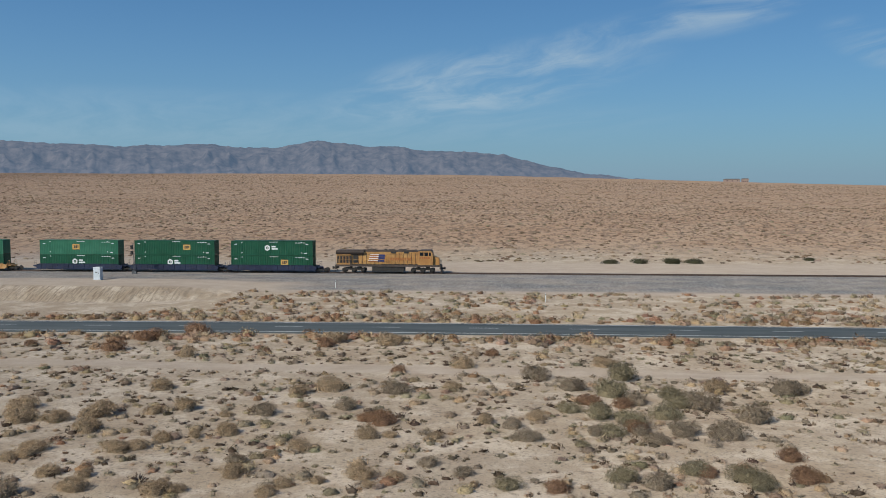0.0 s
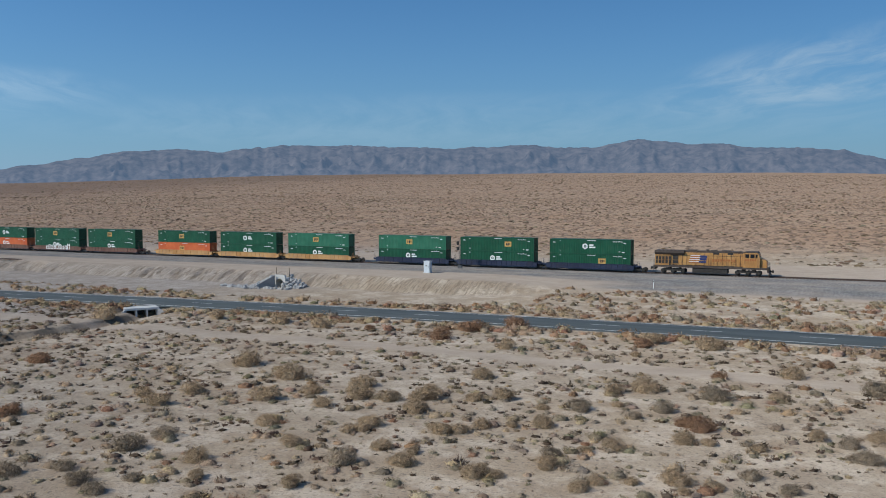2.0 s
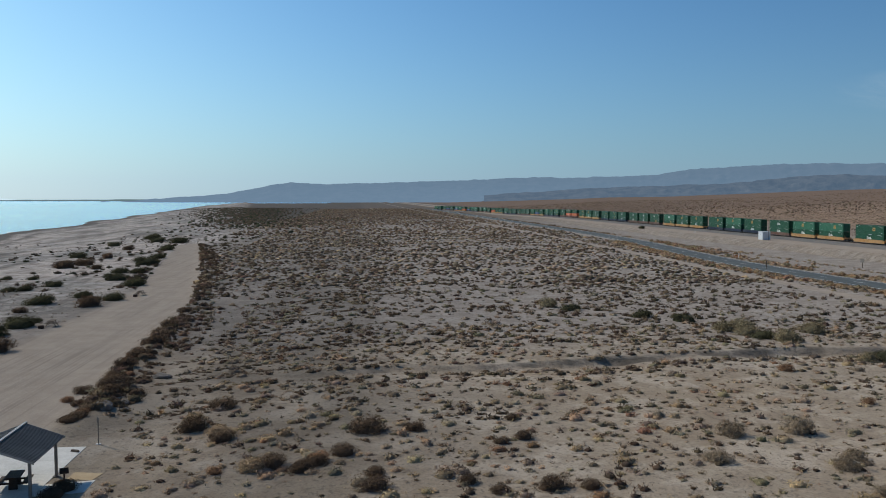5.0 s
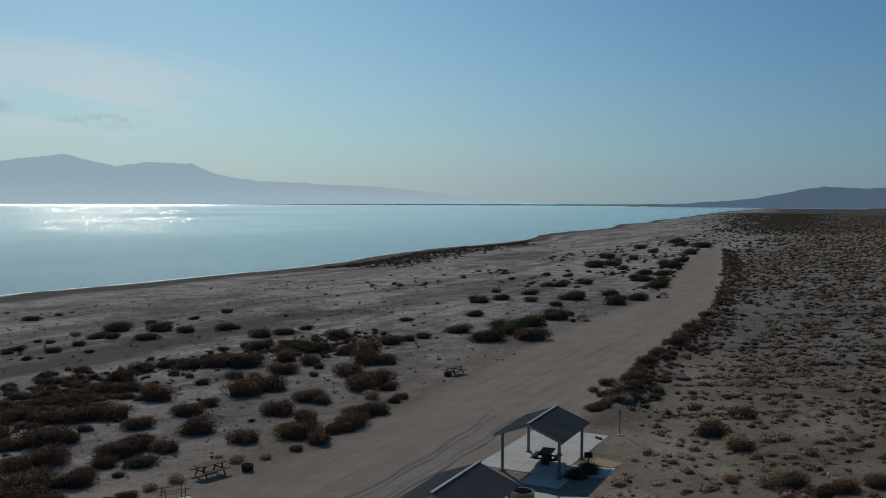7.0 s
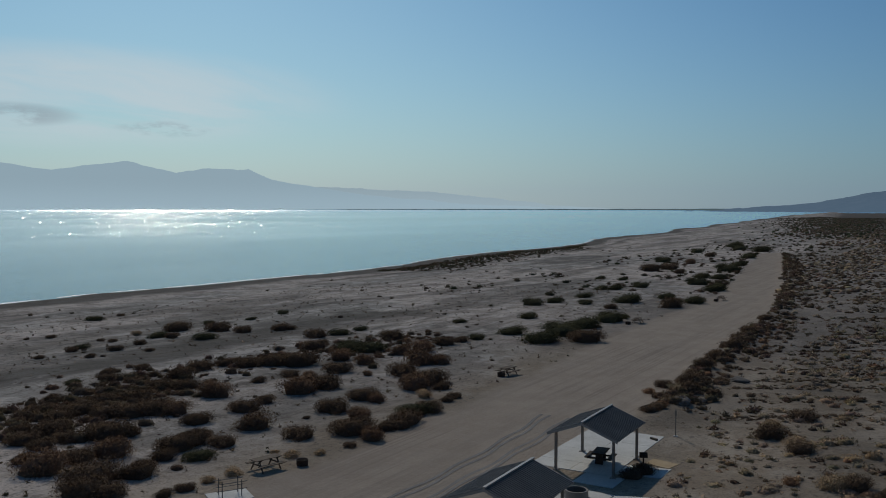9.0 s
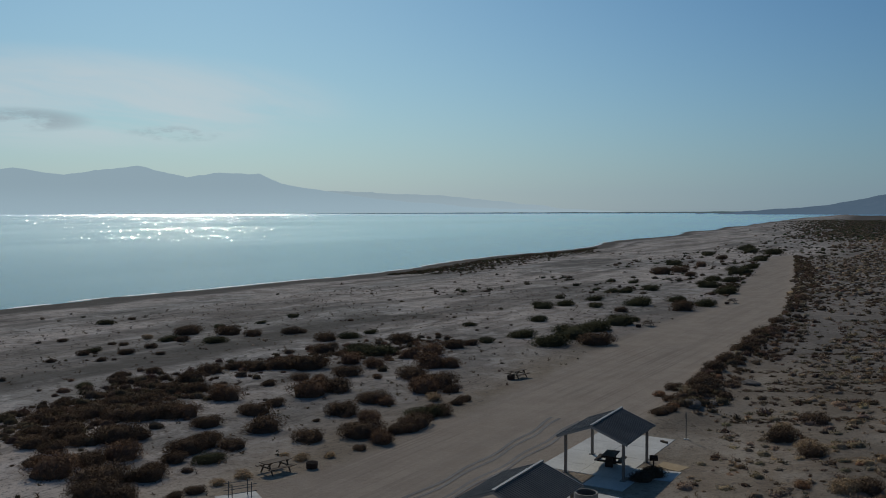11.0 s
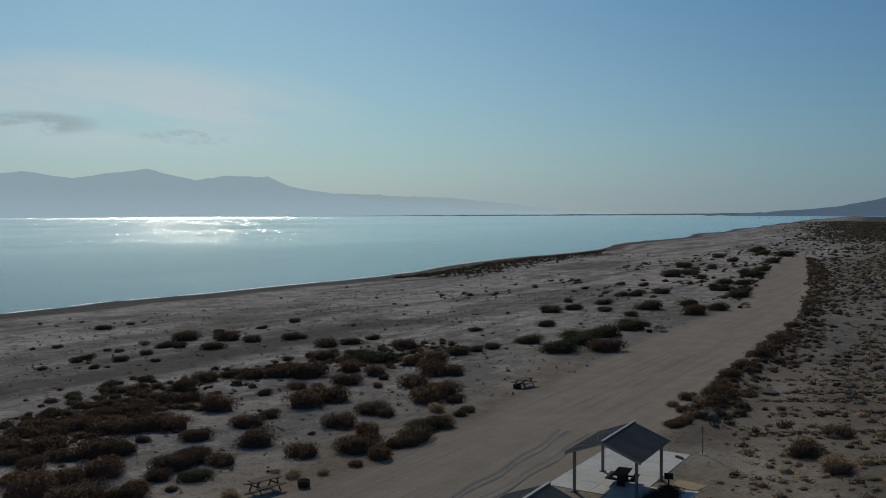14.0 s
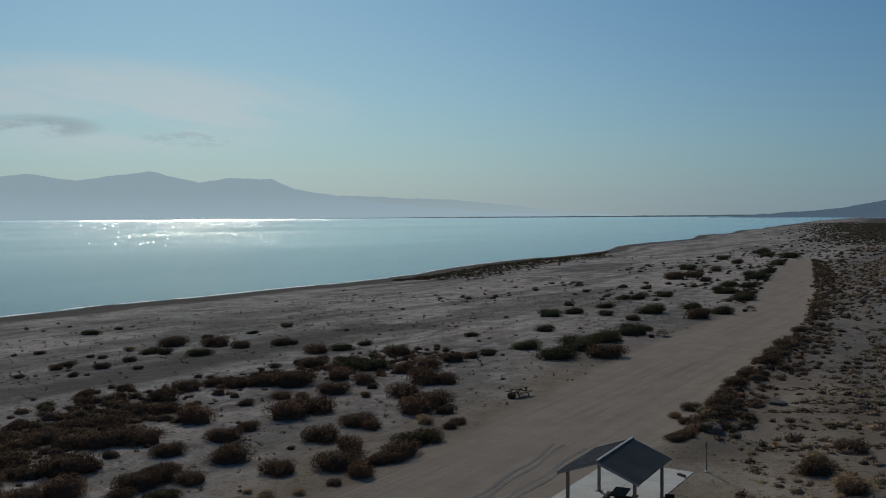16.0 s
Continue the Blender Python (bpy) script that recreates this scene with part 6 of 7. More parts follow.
def shrub(seed, leaves, size, height_ratio=0.75, lobes=5, core=(7, 2), full=0.8, spread=(0.62, 1.12)):
    """One shrub of radius 1, as triangles, normals and tones: twig tips over a core whose inner shade is tinted in."""
    rng = np.random.default_rng(seed)
    hub = np.c_[rng.uniform(-0.45, 0.45, (lobes, 2)), rng.uniform(0.05, 0.4, lobes)]
    rad = rng.uniform(0.40, 0.62, lobes)
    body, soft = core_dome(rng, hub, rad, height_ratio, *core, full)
    core_shade = np.full(len(body), 0.8 if leaves else 1.0)
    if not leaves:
        return body, soft, core_shade
    pick = rng.integers(0, lobes, leaves)
    way = rng.normal(size=(leaves, 3))
    way /= np.linalg.norm(way, axis=1)[:, None]
    way[:, 2] = np.abs(way[:, 2]) * np.where(rng.random(leaves) < 0.85, 1, -0.4)
    mid = hub[pick] + way * (rad[pick] * rng.uniform(*spread, leaves) ** 0.6)[:, None]
    mid[:, 2] = np.maximum(mid[:, 2], 0.03) * height_ratio
    face = way + rng.normal(size=(leaves, 3)) * 0.5
    face /= np.linalg.norm(face, axis=1)[:, None]
    out = np.cross(face, np.cross(way * (1, 1, 0.3) + (0, 0, 0.8), face) + rng.normal(size=(leaves, 3)) * 0.5)
    out /= np.linalg.norm(out, axis=1)[:, None] + 1e-6
    across = np.cross(face, out)
    s = size * rng.uniform(0.6, 1.7, leaves)[:, None]
    tri = np.stack([mid + out * s * 1.2, mid - out * s * 0.8 + across * s * 0.34, mid - out * s * 0.8 - across * s * 0.34], 1)
    turned = np.einsum("ij,ij->i", np.cross(tri[:, 1] - tri[:, 0], tri[:, 2] - tri[:, 0]), way) < 0
    tri[turned] = tri[turned][:, [0, 2, 1]]
    lean = way + rng.normal(size=(leaves, 3)) * 0.75 + (0, 0, 0.15)
    lean /= np.linalg.norm(lean, axis=1)[:, None]
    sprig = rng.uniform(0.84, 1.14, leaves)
    return np.concatenate([body, tri]), np.concatenate([soft, np.repeat(lean[:, None, :], 3, axis=1)]), np.concatenate([core_shade, sprig])


NEAR = [shrub(k, 180, 0.07, 0.68, 8, (7, 2), 0.66, (0.48, 1.0)) for k in range(10)]
LOW = [shrub(60 + k, 25, 0.15, 0.66, 5, (5, 1), 0.64, (0.5, 1.03)) for k in range(8)]
DOME = [shrub(20 + k, 250, 0.062, 0.76, 8, (8, 2), 0.68, (0.5, 1.0)) for k in range(8)]
MID = [shrub(40 + k, 62, 0.105, 0.70, 6, (6, 1), 0.70, (0.55, 1.02)) for k in range(8)]
FAR = [shrub(80 + k, 0, 0.3, 0.75, 3, (4, 1), 1.0) for k in range(8)]
SPOT = [shrub(100 + k, 0, 0.3, 0.7, 3, (3, 1), 1.0) for k in range(6)]
TUFT = [shrub(120 + k, 10, 0.22, 0.8, 2, (3, 1), 0.5) for k in range(6)]


def tri_mesh(name, tris, normals, tints):
    """A mesh of loose triangles with a colour for each."""
    count = len(tris)
    me = bpy.data.meshes.new(name)
    me.vertices.add(count * 3)
    me.vertices.foreach_set("co", tris.astype(np.float32).ravel())
    me.loops.add(count * 3)
    me.loops.foreach_set("vertex_index", np.arange(count * 3, dtype=np.int32))
    me.polygons.add(count)
    me.polygons.foreach_set("loop_start", np.arange(0, count * 3, 3, dtype=np.int32))
    me.update(calc_edges=True)
    me.shade_smooth()
    me.normals_split_custom_set_from_vertices(normals.reshape(-1, 3).astype(np.float32))
    lay = me.attributes.new("tint", "FLOAT_COLOR", "POINT")
    lay.data.foreach_set("color", np.repeat(np.c_[tints, np.ones(count)], 3, axis=0).astype(np.float32).ravel())
    me.materials.append(M_LEAF)
    return me


def open_ground(x, y):
    """Where shrubs may grow."""
    ok = np.abs(y - road_y(x)) > 5.6
    ok &= track_edge(x, y) > -0.3
    ok &= ~((x > -62) & (x < -31) & (y > -24.5) & (y < -14.6))
    ok &= ~((y > 127) & (y < 202) & (x < -45)) & ~((y > 148) & (y < 202))
    ok &= near_line(x, y, GULLY) > 1.1
    ok &= np.abs(y - 83.5) > 1.9
    ok &= y - shore_y(x) > 8
    ok &= ~((np.abs(x + 88) < 4) & (np.abs(y - 92) < 4)) & ~((np.abs(x + 100) < 9) & (y > 119) & (y < 150))
    return ok


plant_rng = np.random.default_rng(77)


def choose(palette, weights, count):
    base = np.array(palette)[plant_rng.choice(len(palette), count, p=np.array(weights) / np.sum(weights))]
    return base * plant_rng.uniform(0.75, 1.25, (count, 1)) * plant_rng.uniform(0.93, 1.07, (count, 3))


def stand(name, x, y, r, tints, kinds, label, squash=(0.7, 1.15)):
    """Many shrubs in one mesh, past counting."""
    keep = open_ground(x, y)
    x, y, r, tints = x[keep], y[keep], r[keep], tints[keep]
    z = height(x, y)
    tris, cols, outs = [], [], []
    which = plant_rng.integers(0, len(kinds), len(x))
    turn = plant_rng.uniform(0, 2 * math.pi, len(x))
    tall = plant_rng.uniform(*squash, len(x))
    for k, (kind, soft, tone) in enumerate(kinds):
        at = np.nonzero(which == k)[0]
        if not len(at):
            continue
        c, s = np.cos(turn[at])[:, None, None], np.sin(turn[at])[:, None, None]
        px, py, pz = kind[None, :, :, 0], kind[None, :, :, 1], kind[None, :, :, 2]
        rr = r[at][:, None, None]
        t = np.stack([x[at][:, None, None] + rr * (c * px - s * py), y[at][:, None, None] + rr * (s * px + c * py),
                      z[at][:, None, None] + rr * tall[at][:, None, None] * pz - 0.03], -1)
        tris.append(t.reshape(-1, 3, 3))
        sx, sy, sz = soft[None, :, :, 0], soft[None, :, :, 1], soft[None, :, :, 2]
        outs.append(np.stack([c * sx - s * sy, s * sx + c * sy, sz + 0 * c], -1).reshape(-1, 3, 3))
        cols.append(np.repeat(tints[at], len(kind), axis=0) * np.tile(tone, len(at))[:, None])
    ob = new(name, tri_mesh(name, np.concatenate(tris), np.concatenate(outs), np.concatenate(cols)))
    return tagged(ob, label, "shrubs", kind="stuff")


def scatter(count, x0, x1, y0, y1, clump=12.0, seed=0, gate=0.0):
    """Places at random, thinned by a patchy field."""
    x, y = plant_rng.uniform(x0, x1, count), plant_rng.uniform(y0, y1, count)
    keep = fbm(x / clump, y / clump, 200 + seed, 3) + plant_rng.uniform(-0.22, 0.22, count) > gate
    return x[keep], y[keep]


def sizes(count, low, high):
    return low + (high - low) * plant_rng.random(count) ** 1.8


SCRUB = [TAN, GREY, OLIVE, RUST]
# flat between the lake track and the highway
x, y = scatter(10500, -112, 75, -16, 103, 7, 22, -0.2)
stand("small_scrub", x, y, sizes(len(x), 0.22, 0.62), choose([TAN, GREY, BROWN], (3, 5, 3), len(x)), LOW, "small dry saltbush between the larger shrubs")
x, y = scatter(5600, -112, 70, -16, 95, 8, 23, -0.14)
stand("grey_scrub", x, y, sizes(len(x), 0.3, 0.85), choose([GREY, BROWN, TAN], (5, 4, 1.5), len(x)), LOW, "low grey scrub on the flat")
x, y = scatter(4800, -112, 75, -16, 103, 9, 1, -0.18)
r, tints, close = sizes(len(x), 0.42, 1.12), choose(SCRUB, (4, 4.5, 0.8, 0.7), len(x)), np.hypot(x, y) < 74
stand("scrub_flat", x[close], y[close], r[close], tints[close], NEAR[:6], "low dry tan and grey saltbush scrub on the flat", (0.55, 1.0))
stand("scrub_flat_beyond", x[~close], y[~close], r[~close], tints[~close], MID, "low dry tan and grey saltbush scrub towards the highway", (0.55, 1.0))
x, y = scatter(5600, -182, -96, -16, 103, 9, 21, -0.12)
stand("scrub_beyond_wash", x, y, sizes(len(x), 0.35, 1.1), choose([GREY, BROWN, DUSK, OLIVE], (3, 4, 2, 1), len(x)), LOW, "low dry scrub beyond the wash")
x, y = scatter(8500, -190, 80, -20, 103, 6, 2, -0.08)
stand("dry_tufts", x, y, sizes(len(x), 0.10, 0.32), choose([GREY, BROWN, TAN], (4, 3, 2), len(x)), TUFT, "small dry tufts and twigs between the shrubs")
x, y = scatter(15000, -420, -165, -40, 100, 12, 3, -0.10)
stand("scrub_middle", x, y, sizes(len(x), 0.45, 1.3), choose([GREY, BROWN, DUSK, TAN], (3, 4, 3, 1), len(x)), FAR, "brown and grey scrub across the desert flat", (0.5, 0.9))
x, y = scatter(24000, -1500, -410, -60, 150, 30, 4, -0.2)
stand("scrub_distant", x, y, sizes(len(x), 0.5, 1.6), choose([DUSK, SLOPE, BROWN, GREY], (2, 4, 3, 2), len(x)), SPOT, "distant dark scrub on the flat")
# shoulders of the highway
count = 4300
x = plant_rng.uniform(-330, 80, count)
off = np.where(plant_rng.random(count) < 0.62, -5.7 - np.abs(plant_rng.normal(0, 2.0, count)), 5.8 + np.abs(plant_rng.normal(0, 3.4, count)))
keep = fbm(x / 9, off / 5, 333, 3) + plant_rng.uniform(-0.25, 0.25, count) > -0.08
x, off = x[keep], off[keep]
stand("roadside_scrub", x, road_y(x) + off, sizes(len(x), 0.55, 1.6), choose([TAN, RUST, GREY, OLIVE], (6, 3.0, 1, 0.4), len(x)), MID, "dry tan and rust-brown brush along the highway shoulder")
x, y = scatter(2300, -60, 90, 114, 148, 8, 5, -0.06)
stand("verge_scrub", x, y, sizes(len(x), 0.35, 1.3), choose([TAN, GREY, RUST, OLIVE], (4, 3, 2, 1), len(x)), MID, "sparse scrub between highway and railway")
x, y = scatter(900, -420, -40, 114, 128, 14, 6, -0.02)
stand("ditch_scrub", x, y, sizes(len(x), 0.4, 1.1), choose([TAN, GREY, RUST], (4, 3, 1), len(x)), MID, "dry brush in the ditch below the railway bank")
x, y = scatter(8000, -1600, -615, 206, 560, 30, 37, -0.2)
stand("far_slope_scrub", x, y, sizes(len(x), 0.7, 1.8), choose([SLOPE, BROWN, GREY], (5, 3, 1), len(x)), SPOT, "far brown scrub beyond the railway")
t = plant_rng.random(420) * 108
leg = np.interp(t, [0, 14, 26, 38, 48, 59, 71, 85, 98, 108], [-90, -88, -88, -87, -90, -86.5, -84, -83, -82, -77])
x, y = leg + plant_rng.choice([-1, 1], len(t)) * (1.2 + np.abs(plant_rng.normal(0, 1.1, len(t)))), 92 - t + plant_rng.normal(0, 0.6, len(t))
stand("wash_scrub", x, y, sizes(len(x), 0.3, 0.95), choose([GREY, BROWN, DUSK], (3, 4, 2), len(x)), MID, "low brush along the banks of the dry wash")
# slope towards the mountains
x, y = scatter(27000, -620, 330, 205, 560, 16, 7, -0.24)
stand("slope_scrub", x, y, sizes(len(x), 0.45, 1.35), choose([SLOPE, BROWN, GREY], (5, 2, 2), len(x)), FAR, "brown scrub dotted over the gravel slope", (0.4, 0.7))
x, y = scatter(21000, -1500, 800, 540, 1700, 40, 8, -0.24)
stand("upper_slope_scrub", x, y, sizes(len(x), 0.9, 2.4), choose([SLOPE, BROWN], (6, 2), len(x)), SPOT, "far brown scrub on the rising desert slope", (0.4, 0.7))
# lake side
x, y = scatter(420, -130, 20, -92, -41, 10, 9, 0.06)
stand("beach_scrub", x, y, sizes(len(x), 0.2, 0.75), choose([BROWN, DUSK, OLIVE], (5, 3, 1), len(x)), DOME, "small dark brown salt shrubs on the upper beach")
x, y = scatter(1500, -420, -150, -100, -42, 13, 10, 0.08)
stand("shore_scrub", x, y, sizes(len(x), 0.4, 1.6), choose([DUSK, GREEN, BROWN], (4, 3, 3), len(x)), MID, "dark shrubs scattered along the beach")
x, y = scatter(500, -380, 10, -140, -85, 20, 11, 0.08)
stand("lone_beach_scrub", x, y, sizes(len(x), 0.3, 0.9), choose([DUSK, BROWN], (4, 3), len(x)), MID, "a few dark shrubs on the open beach")
count = 1500
x = plant_rng.uniform(-400, -205, count)
y = shore_y(x) + 8.5 + np.abs(plant_rng.normal(0, 10.0, count)) * smooth(-200, -228, x) * smooth(-400, -330, x)
stand("shore_reeds", x, y, sizes(len(x), 0.6, 1.3), choose([DUSK, GREEN, BROWN], (3, 4, 1.5), len(x)), LOW, "low dark reeds and brush at the waterline")
count = 6500
x = -490 - 1150 * plant_rng.random(count) ** 0.75
y = -64 + 0.115 * (x + 490) + plant_rng.normal(0, 1, count) * (13 - 0.035 * (x + 490))
stand("far_thicket", x, y, sizes(len(x), 0.7, 2.2), choose([FAR_GREEN, DUSK, BROWN], (5, 4, 2), len(x)), FAR, "dark green thicket far along the shore", (0.6, 1.0))
# close-grown brush between the single shrubs of the upper beach
count = 420
t = plant_rng.random(count)
x, y = -33 - 26 * t + plant_rng.normal(0, 3.0, count), -56 - 11 * t + plant_rng.normal(0, 3.6, count)
stand("beach_thicket", x, y, sizes(len(x), 0.4, 1.25), choose([BROWN, DUSK, RUSSET], (5, 4, 0.4), len(x)), DOME, "dense dark brown salt shrubs on the upper beach")
count = 330
t = plant_rng.random(count)
x, y = -66 - 26 * t + plant_rng.normal(0, 2.5, count), -65 + 7 * t + plant_rng.normal(0, 3.2, count)
stand("beach_brush", x, y, sizes(len(x), 0.3, 1.0), choose([BROWN, DUSK, RUSSET], (5, 3, 1.2), len(x)), DOME, "dark and rusty salt shrubs in a belt across the beach")
x, y = scatter(5000, -170, 20, -125, -37, 14, 35, -0.12)
stand("beach_tufts", x, y, sizes(len(x), 0.14, 0.48), choose([DUSK, BROWN, GREY], (4, 4, 1), len(x)), TUFT, "small dark tufts and twigs on the beach")
# hedge of brush along the landward edge of the lake track
HEDGE = [(-330, -58.5), (-256, -44.9), (-206, -35.8), (-172, -30.5), (-145, -27.0), (-122, -25.0), (-105, -24.5), (-91, -24.0), (-75, -22.2), (-64, -20.8)]


def hedge_y(x):
    return np.interp(x, [p[0] for p in HEDGE], [p[1] for p in HEDGE])


count = 1600
x = -69.5 - 254 * plant_rng.random(count) ** 1.15
y = hedge_y(x) + 0.2 + np.abs(plant_rng.normal(0, 1.0, count)) * (1.0 + 1.3 * smooth(-60, -85, x))
keep = fbm(x / 7, y / 5, 91, 3) + plant_rng.uniform(-0.2, 0.2, count) > -0.12
x, y = x[keep], y[keep]
HEDGE_TALL = sizes(len(x), 0.4, 1.15)
tints, close = choose([BROWN, DUSK, RUSSET, GREY], (5, 4, 1.2, 0.5), len(x)), x > -125
stand("track_hedge", x[close], y[close], HEDGE_TALL[close], tints[close], DOME, "dense dark brush along the edge of the dirt track")
stand("track_hedge_beyond", x[~close], y[~close], HEDGE_TALL[~close], tints[~close], MID, "dark brush along the far edge of the dirt track")
# low scrub and wrack lines on the flat behind the hedge
x, y = scatter(5600, -330, -64, -50, 12, 9, 31, -0.1)
keep = y > hedge_y(x) + 2.5
x, y = x[keep], y[keep]
stand("hollow_scrub", x, y, sizes(len(x), 0.25, 1.0), choose([BROWN, DUSK, GREY], (4, 3, 3), len(x)), LOW, "low dark scrub on the darker flat behind the track")
rows = [(-79, -18.6, 17), (-67.5, -16.5, 11), (-90, -19, 22), (-84, -17, 9), (-104, -17, 26), (-121, -15, 20), (-139, -16, 30)]
x, y = [], []
for ax, ay, reach in rows:
    t = plant_rng.random(reach * 9)
    x += list(ax - 0.50 * reach * t + plant_rng.normal(0, 0.35, len(t)))
    y += list(ay + 0.86 * reach * t + plant_rng.normal(0, 0.35, len(t)))
x, y = np.array(x), np.array(y)
stand("wrack_lines", x, y, sizes(len(x), 0.25, 0.6), choose([BROWN, DUSK], (3, 4), len(x)), LOW, "low dark lines of dead brush and drift", (0.4, 0.7))
# brush right along the lakeward edge of the track
count = 330
x = -150 - 175 * plant_rng.random(count) ** 1.1
y = np.interp(x, [-326, -250, -200, -165, -145], [-65.5, -54.2, -45.8, -40.8, -39.9]) - np.abs(plant_rng.normal(0, 2.2, count))
keep = fbm(x / 9, y / 6, 95, 3) + plant_rng.uniform(-0.1, 0.1, count) > -0.02
x, y = x[keep], y[keep]
stand("track_edge_brush", x, y, sizes(len(x), 0.4, 1.25), choose([GREEN, DUSK, BROWN], (4, 3, 3), len(x)), DOME, "dark green and brown shrubs along the lakeward edge of the track")
x, y = scatter(3000, -800, -330, -110, -10, 40, 33, 0.0)
keep = plant_rng.random(len(x)) < smooth(-330, -620, x) * smooth(-15, -45, y + 0.05 * (x + 400))
x, y = x[keep], y[keep]
stand("thicket_belt", x, y, sizes(len(x), 0.6, 1.9), choose([FAR_GREEN, DUSK, BROWN], (4, 4, 3), len(x)), FAR, "belt of dark green thicket beyond the end of the track", (0.6, 1.0))

# single shrubs that stand out, as things of their own
SHRUB_MESH = {}
for name, colour in (("tan", TAN), ("grey", GREY), ("olive", OLIVE), ("rust", RUST), ("green", GREEN), ("brown", BROWN), ("russet", RUSSET)):
    dense = name in ("green", "brown", "russet")
    for k in range(3):
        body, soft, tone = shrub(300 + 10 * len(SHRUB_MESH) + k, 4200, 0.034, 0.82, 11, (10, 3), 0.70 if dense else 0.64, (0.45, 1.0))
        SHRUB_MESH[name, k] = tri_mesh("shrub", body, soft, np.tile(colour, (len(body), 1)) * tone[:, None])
WORDS = {"tan": "dry tan saltbush on pale sand", "grey": "grey leafless desert shrub on sand", "olive": "olive-grey desert shrub on sand", "rust": "rust-brown dry tumbleweed shrub",
         "green": "dull green creosote shrub on sand", "brown": "dark brown salt shrub on the beach", "russet": "reddish-brown dry salt shrub on the beach"}
GROUPS = {"tan": "tan shrubs", "grey": "grey shrubs", "olive": "olive shrubs", "rust": "rust shrubs", "green": "green shrubs", "brown": "brown shrubs", "russet": "russet shrubs"}


LONG, TALL = {"green": 1.15, "brown": 1.1}, {"green": 0.72, "brown": 0.9}


def plant(colour, x, y, r, k=0):
    o = new("shrub", SHRUB_MESH[colour, k % 3])
    o.matrix_world = pose(x, y, on_ground(x, y) - 0.02, 0, 0, (x * 37 + y * 91) % 360 if colour not in ("green", "brown") else (x * 37 + y * 91) % 60 - 30) @ Matrix.Diagonal((r * LONG.get(colour, 1.0), r, r * TALL.get(colour, 1.0), 1))
    return tagged(o, WORDS[colour], "shrub", GROUPS[colour])


for k, (x, y, r) in enumerate([(-35.2, 61.7, 1.52), (-32.7, 62.3, 1.24), (-30.6, 63.7, 1.51), (-28.9, 59.5, 1.29), (-26.4, 64.9, 0.95), (-29, 73.1, 1.37), (-24.4, 66.5, 1.38), (-20.5, 64.6, 0.66), (-22.8, 57.9, 0.73), (-20.8, 58.8, 0.73), (-30.1, 54.6, 1.1), (-30.7, 52.7, 0.84), (-24.7, 55.1, 1.19), (-23.7, 55.8, 0.95), (-18.7, 59.7, 1.1), (-14.3, 55, 0.67), (-12.9, 56.7, 1.03), (-8.9, 59.8, 1.18), (-7.3, 59.9, 0.71), (-4.2, 59.8, 0.7), (-14.6, 74.3, 1.76), (-16.9, 72.4, 1.29), (-15.5, 67.8, 0.65), (-4.2, 75.2, 1.16), (-0.9, 64.2, 1.05), (2.9, 65.4, 1.01), (-3.9, 85.2, 1.63), (9.6, 86.3, 1.49), (18.3, 77.1, 1.52), (-12.9, 97.4, 2), (-19.6, 98.8, 1.92), (-7.8, 51.3, 1.13), (-5.7, 51, 0.81)]):
    plant('tan', x, y, r, k)
for k, (x, y, r) in enumerate([(-7.1, 49.7, 0.6), (-10.2, 50.1, 0.61), (-23.8, 47.9, 1.17), (-18.8, 47.4, 1.22), (-17.8, 48, 0.71), (-26.7, 50.2, 1.01), (-24.2, 49.9, 0.77), (-15.5, 50.7, 0.59), (-12, 49.4, 0.81), (-1, 50.4, 0.48), (-12.6, 47.9, 0.79), (-33, 88.8, 1.46), (-19.2, 90, 0.85), (-66, 93.9, 1.76), (-59.5, 93.3, 1.69), (-76.2, 93.4, 1.84), (-45.3, 66.6, 1.87), (-49.2, 58, 1.48), (-42.2, 58.6, 1.68), (-40, 62, 1.15), (-36.1, 43.2, 1.23), (-33.7, 40.5, 0.84), (-36.6, 58.5, 1.07), (-37.2, 52, 1.13), (-32.5, 48.3, 1.03), (-37.4, 65.9, 1.47), (-29.4, 60.4, 1.18), (-30.1, 64.5, 1.66), (-30, 53.5, 0.84), (-22.6, 57.6, 0.97), (-19, 60, 1.1), (-24.3, 47.8, 0.74), (-19, 47.8, 1.02)]):
    plant('tan', x, y, r, k)
for k, (x, y, r) in enumerate([(-27.8, 41.7, 1), (-15.7, 51.5, 0.95), (-52.4, 69.4, 2), (-49, 53.6, 1.42), (-89.9, 87.1, 2), (-52.1, 55.3, 1.18), (-64.9, -11.6, 1.43), (-61.3, -9.1, 1.22), (-53, -6, 1.28)]):
    plant('tan', x, y, r, k)
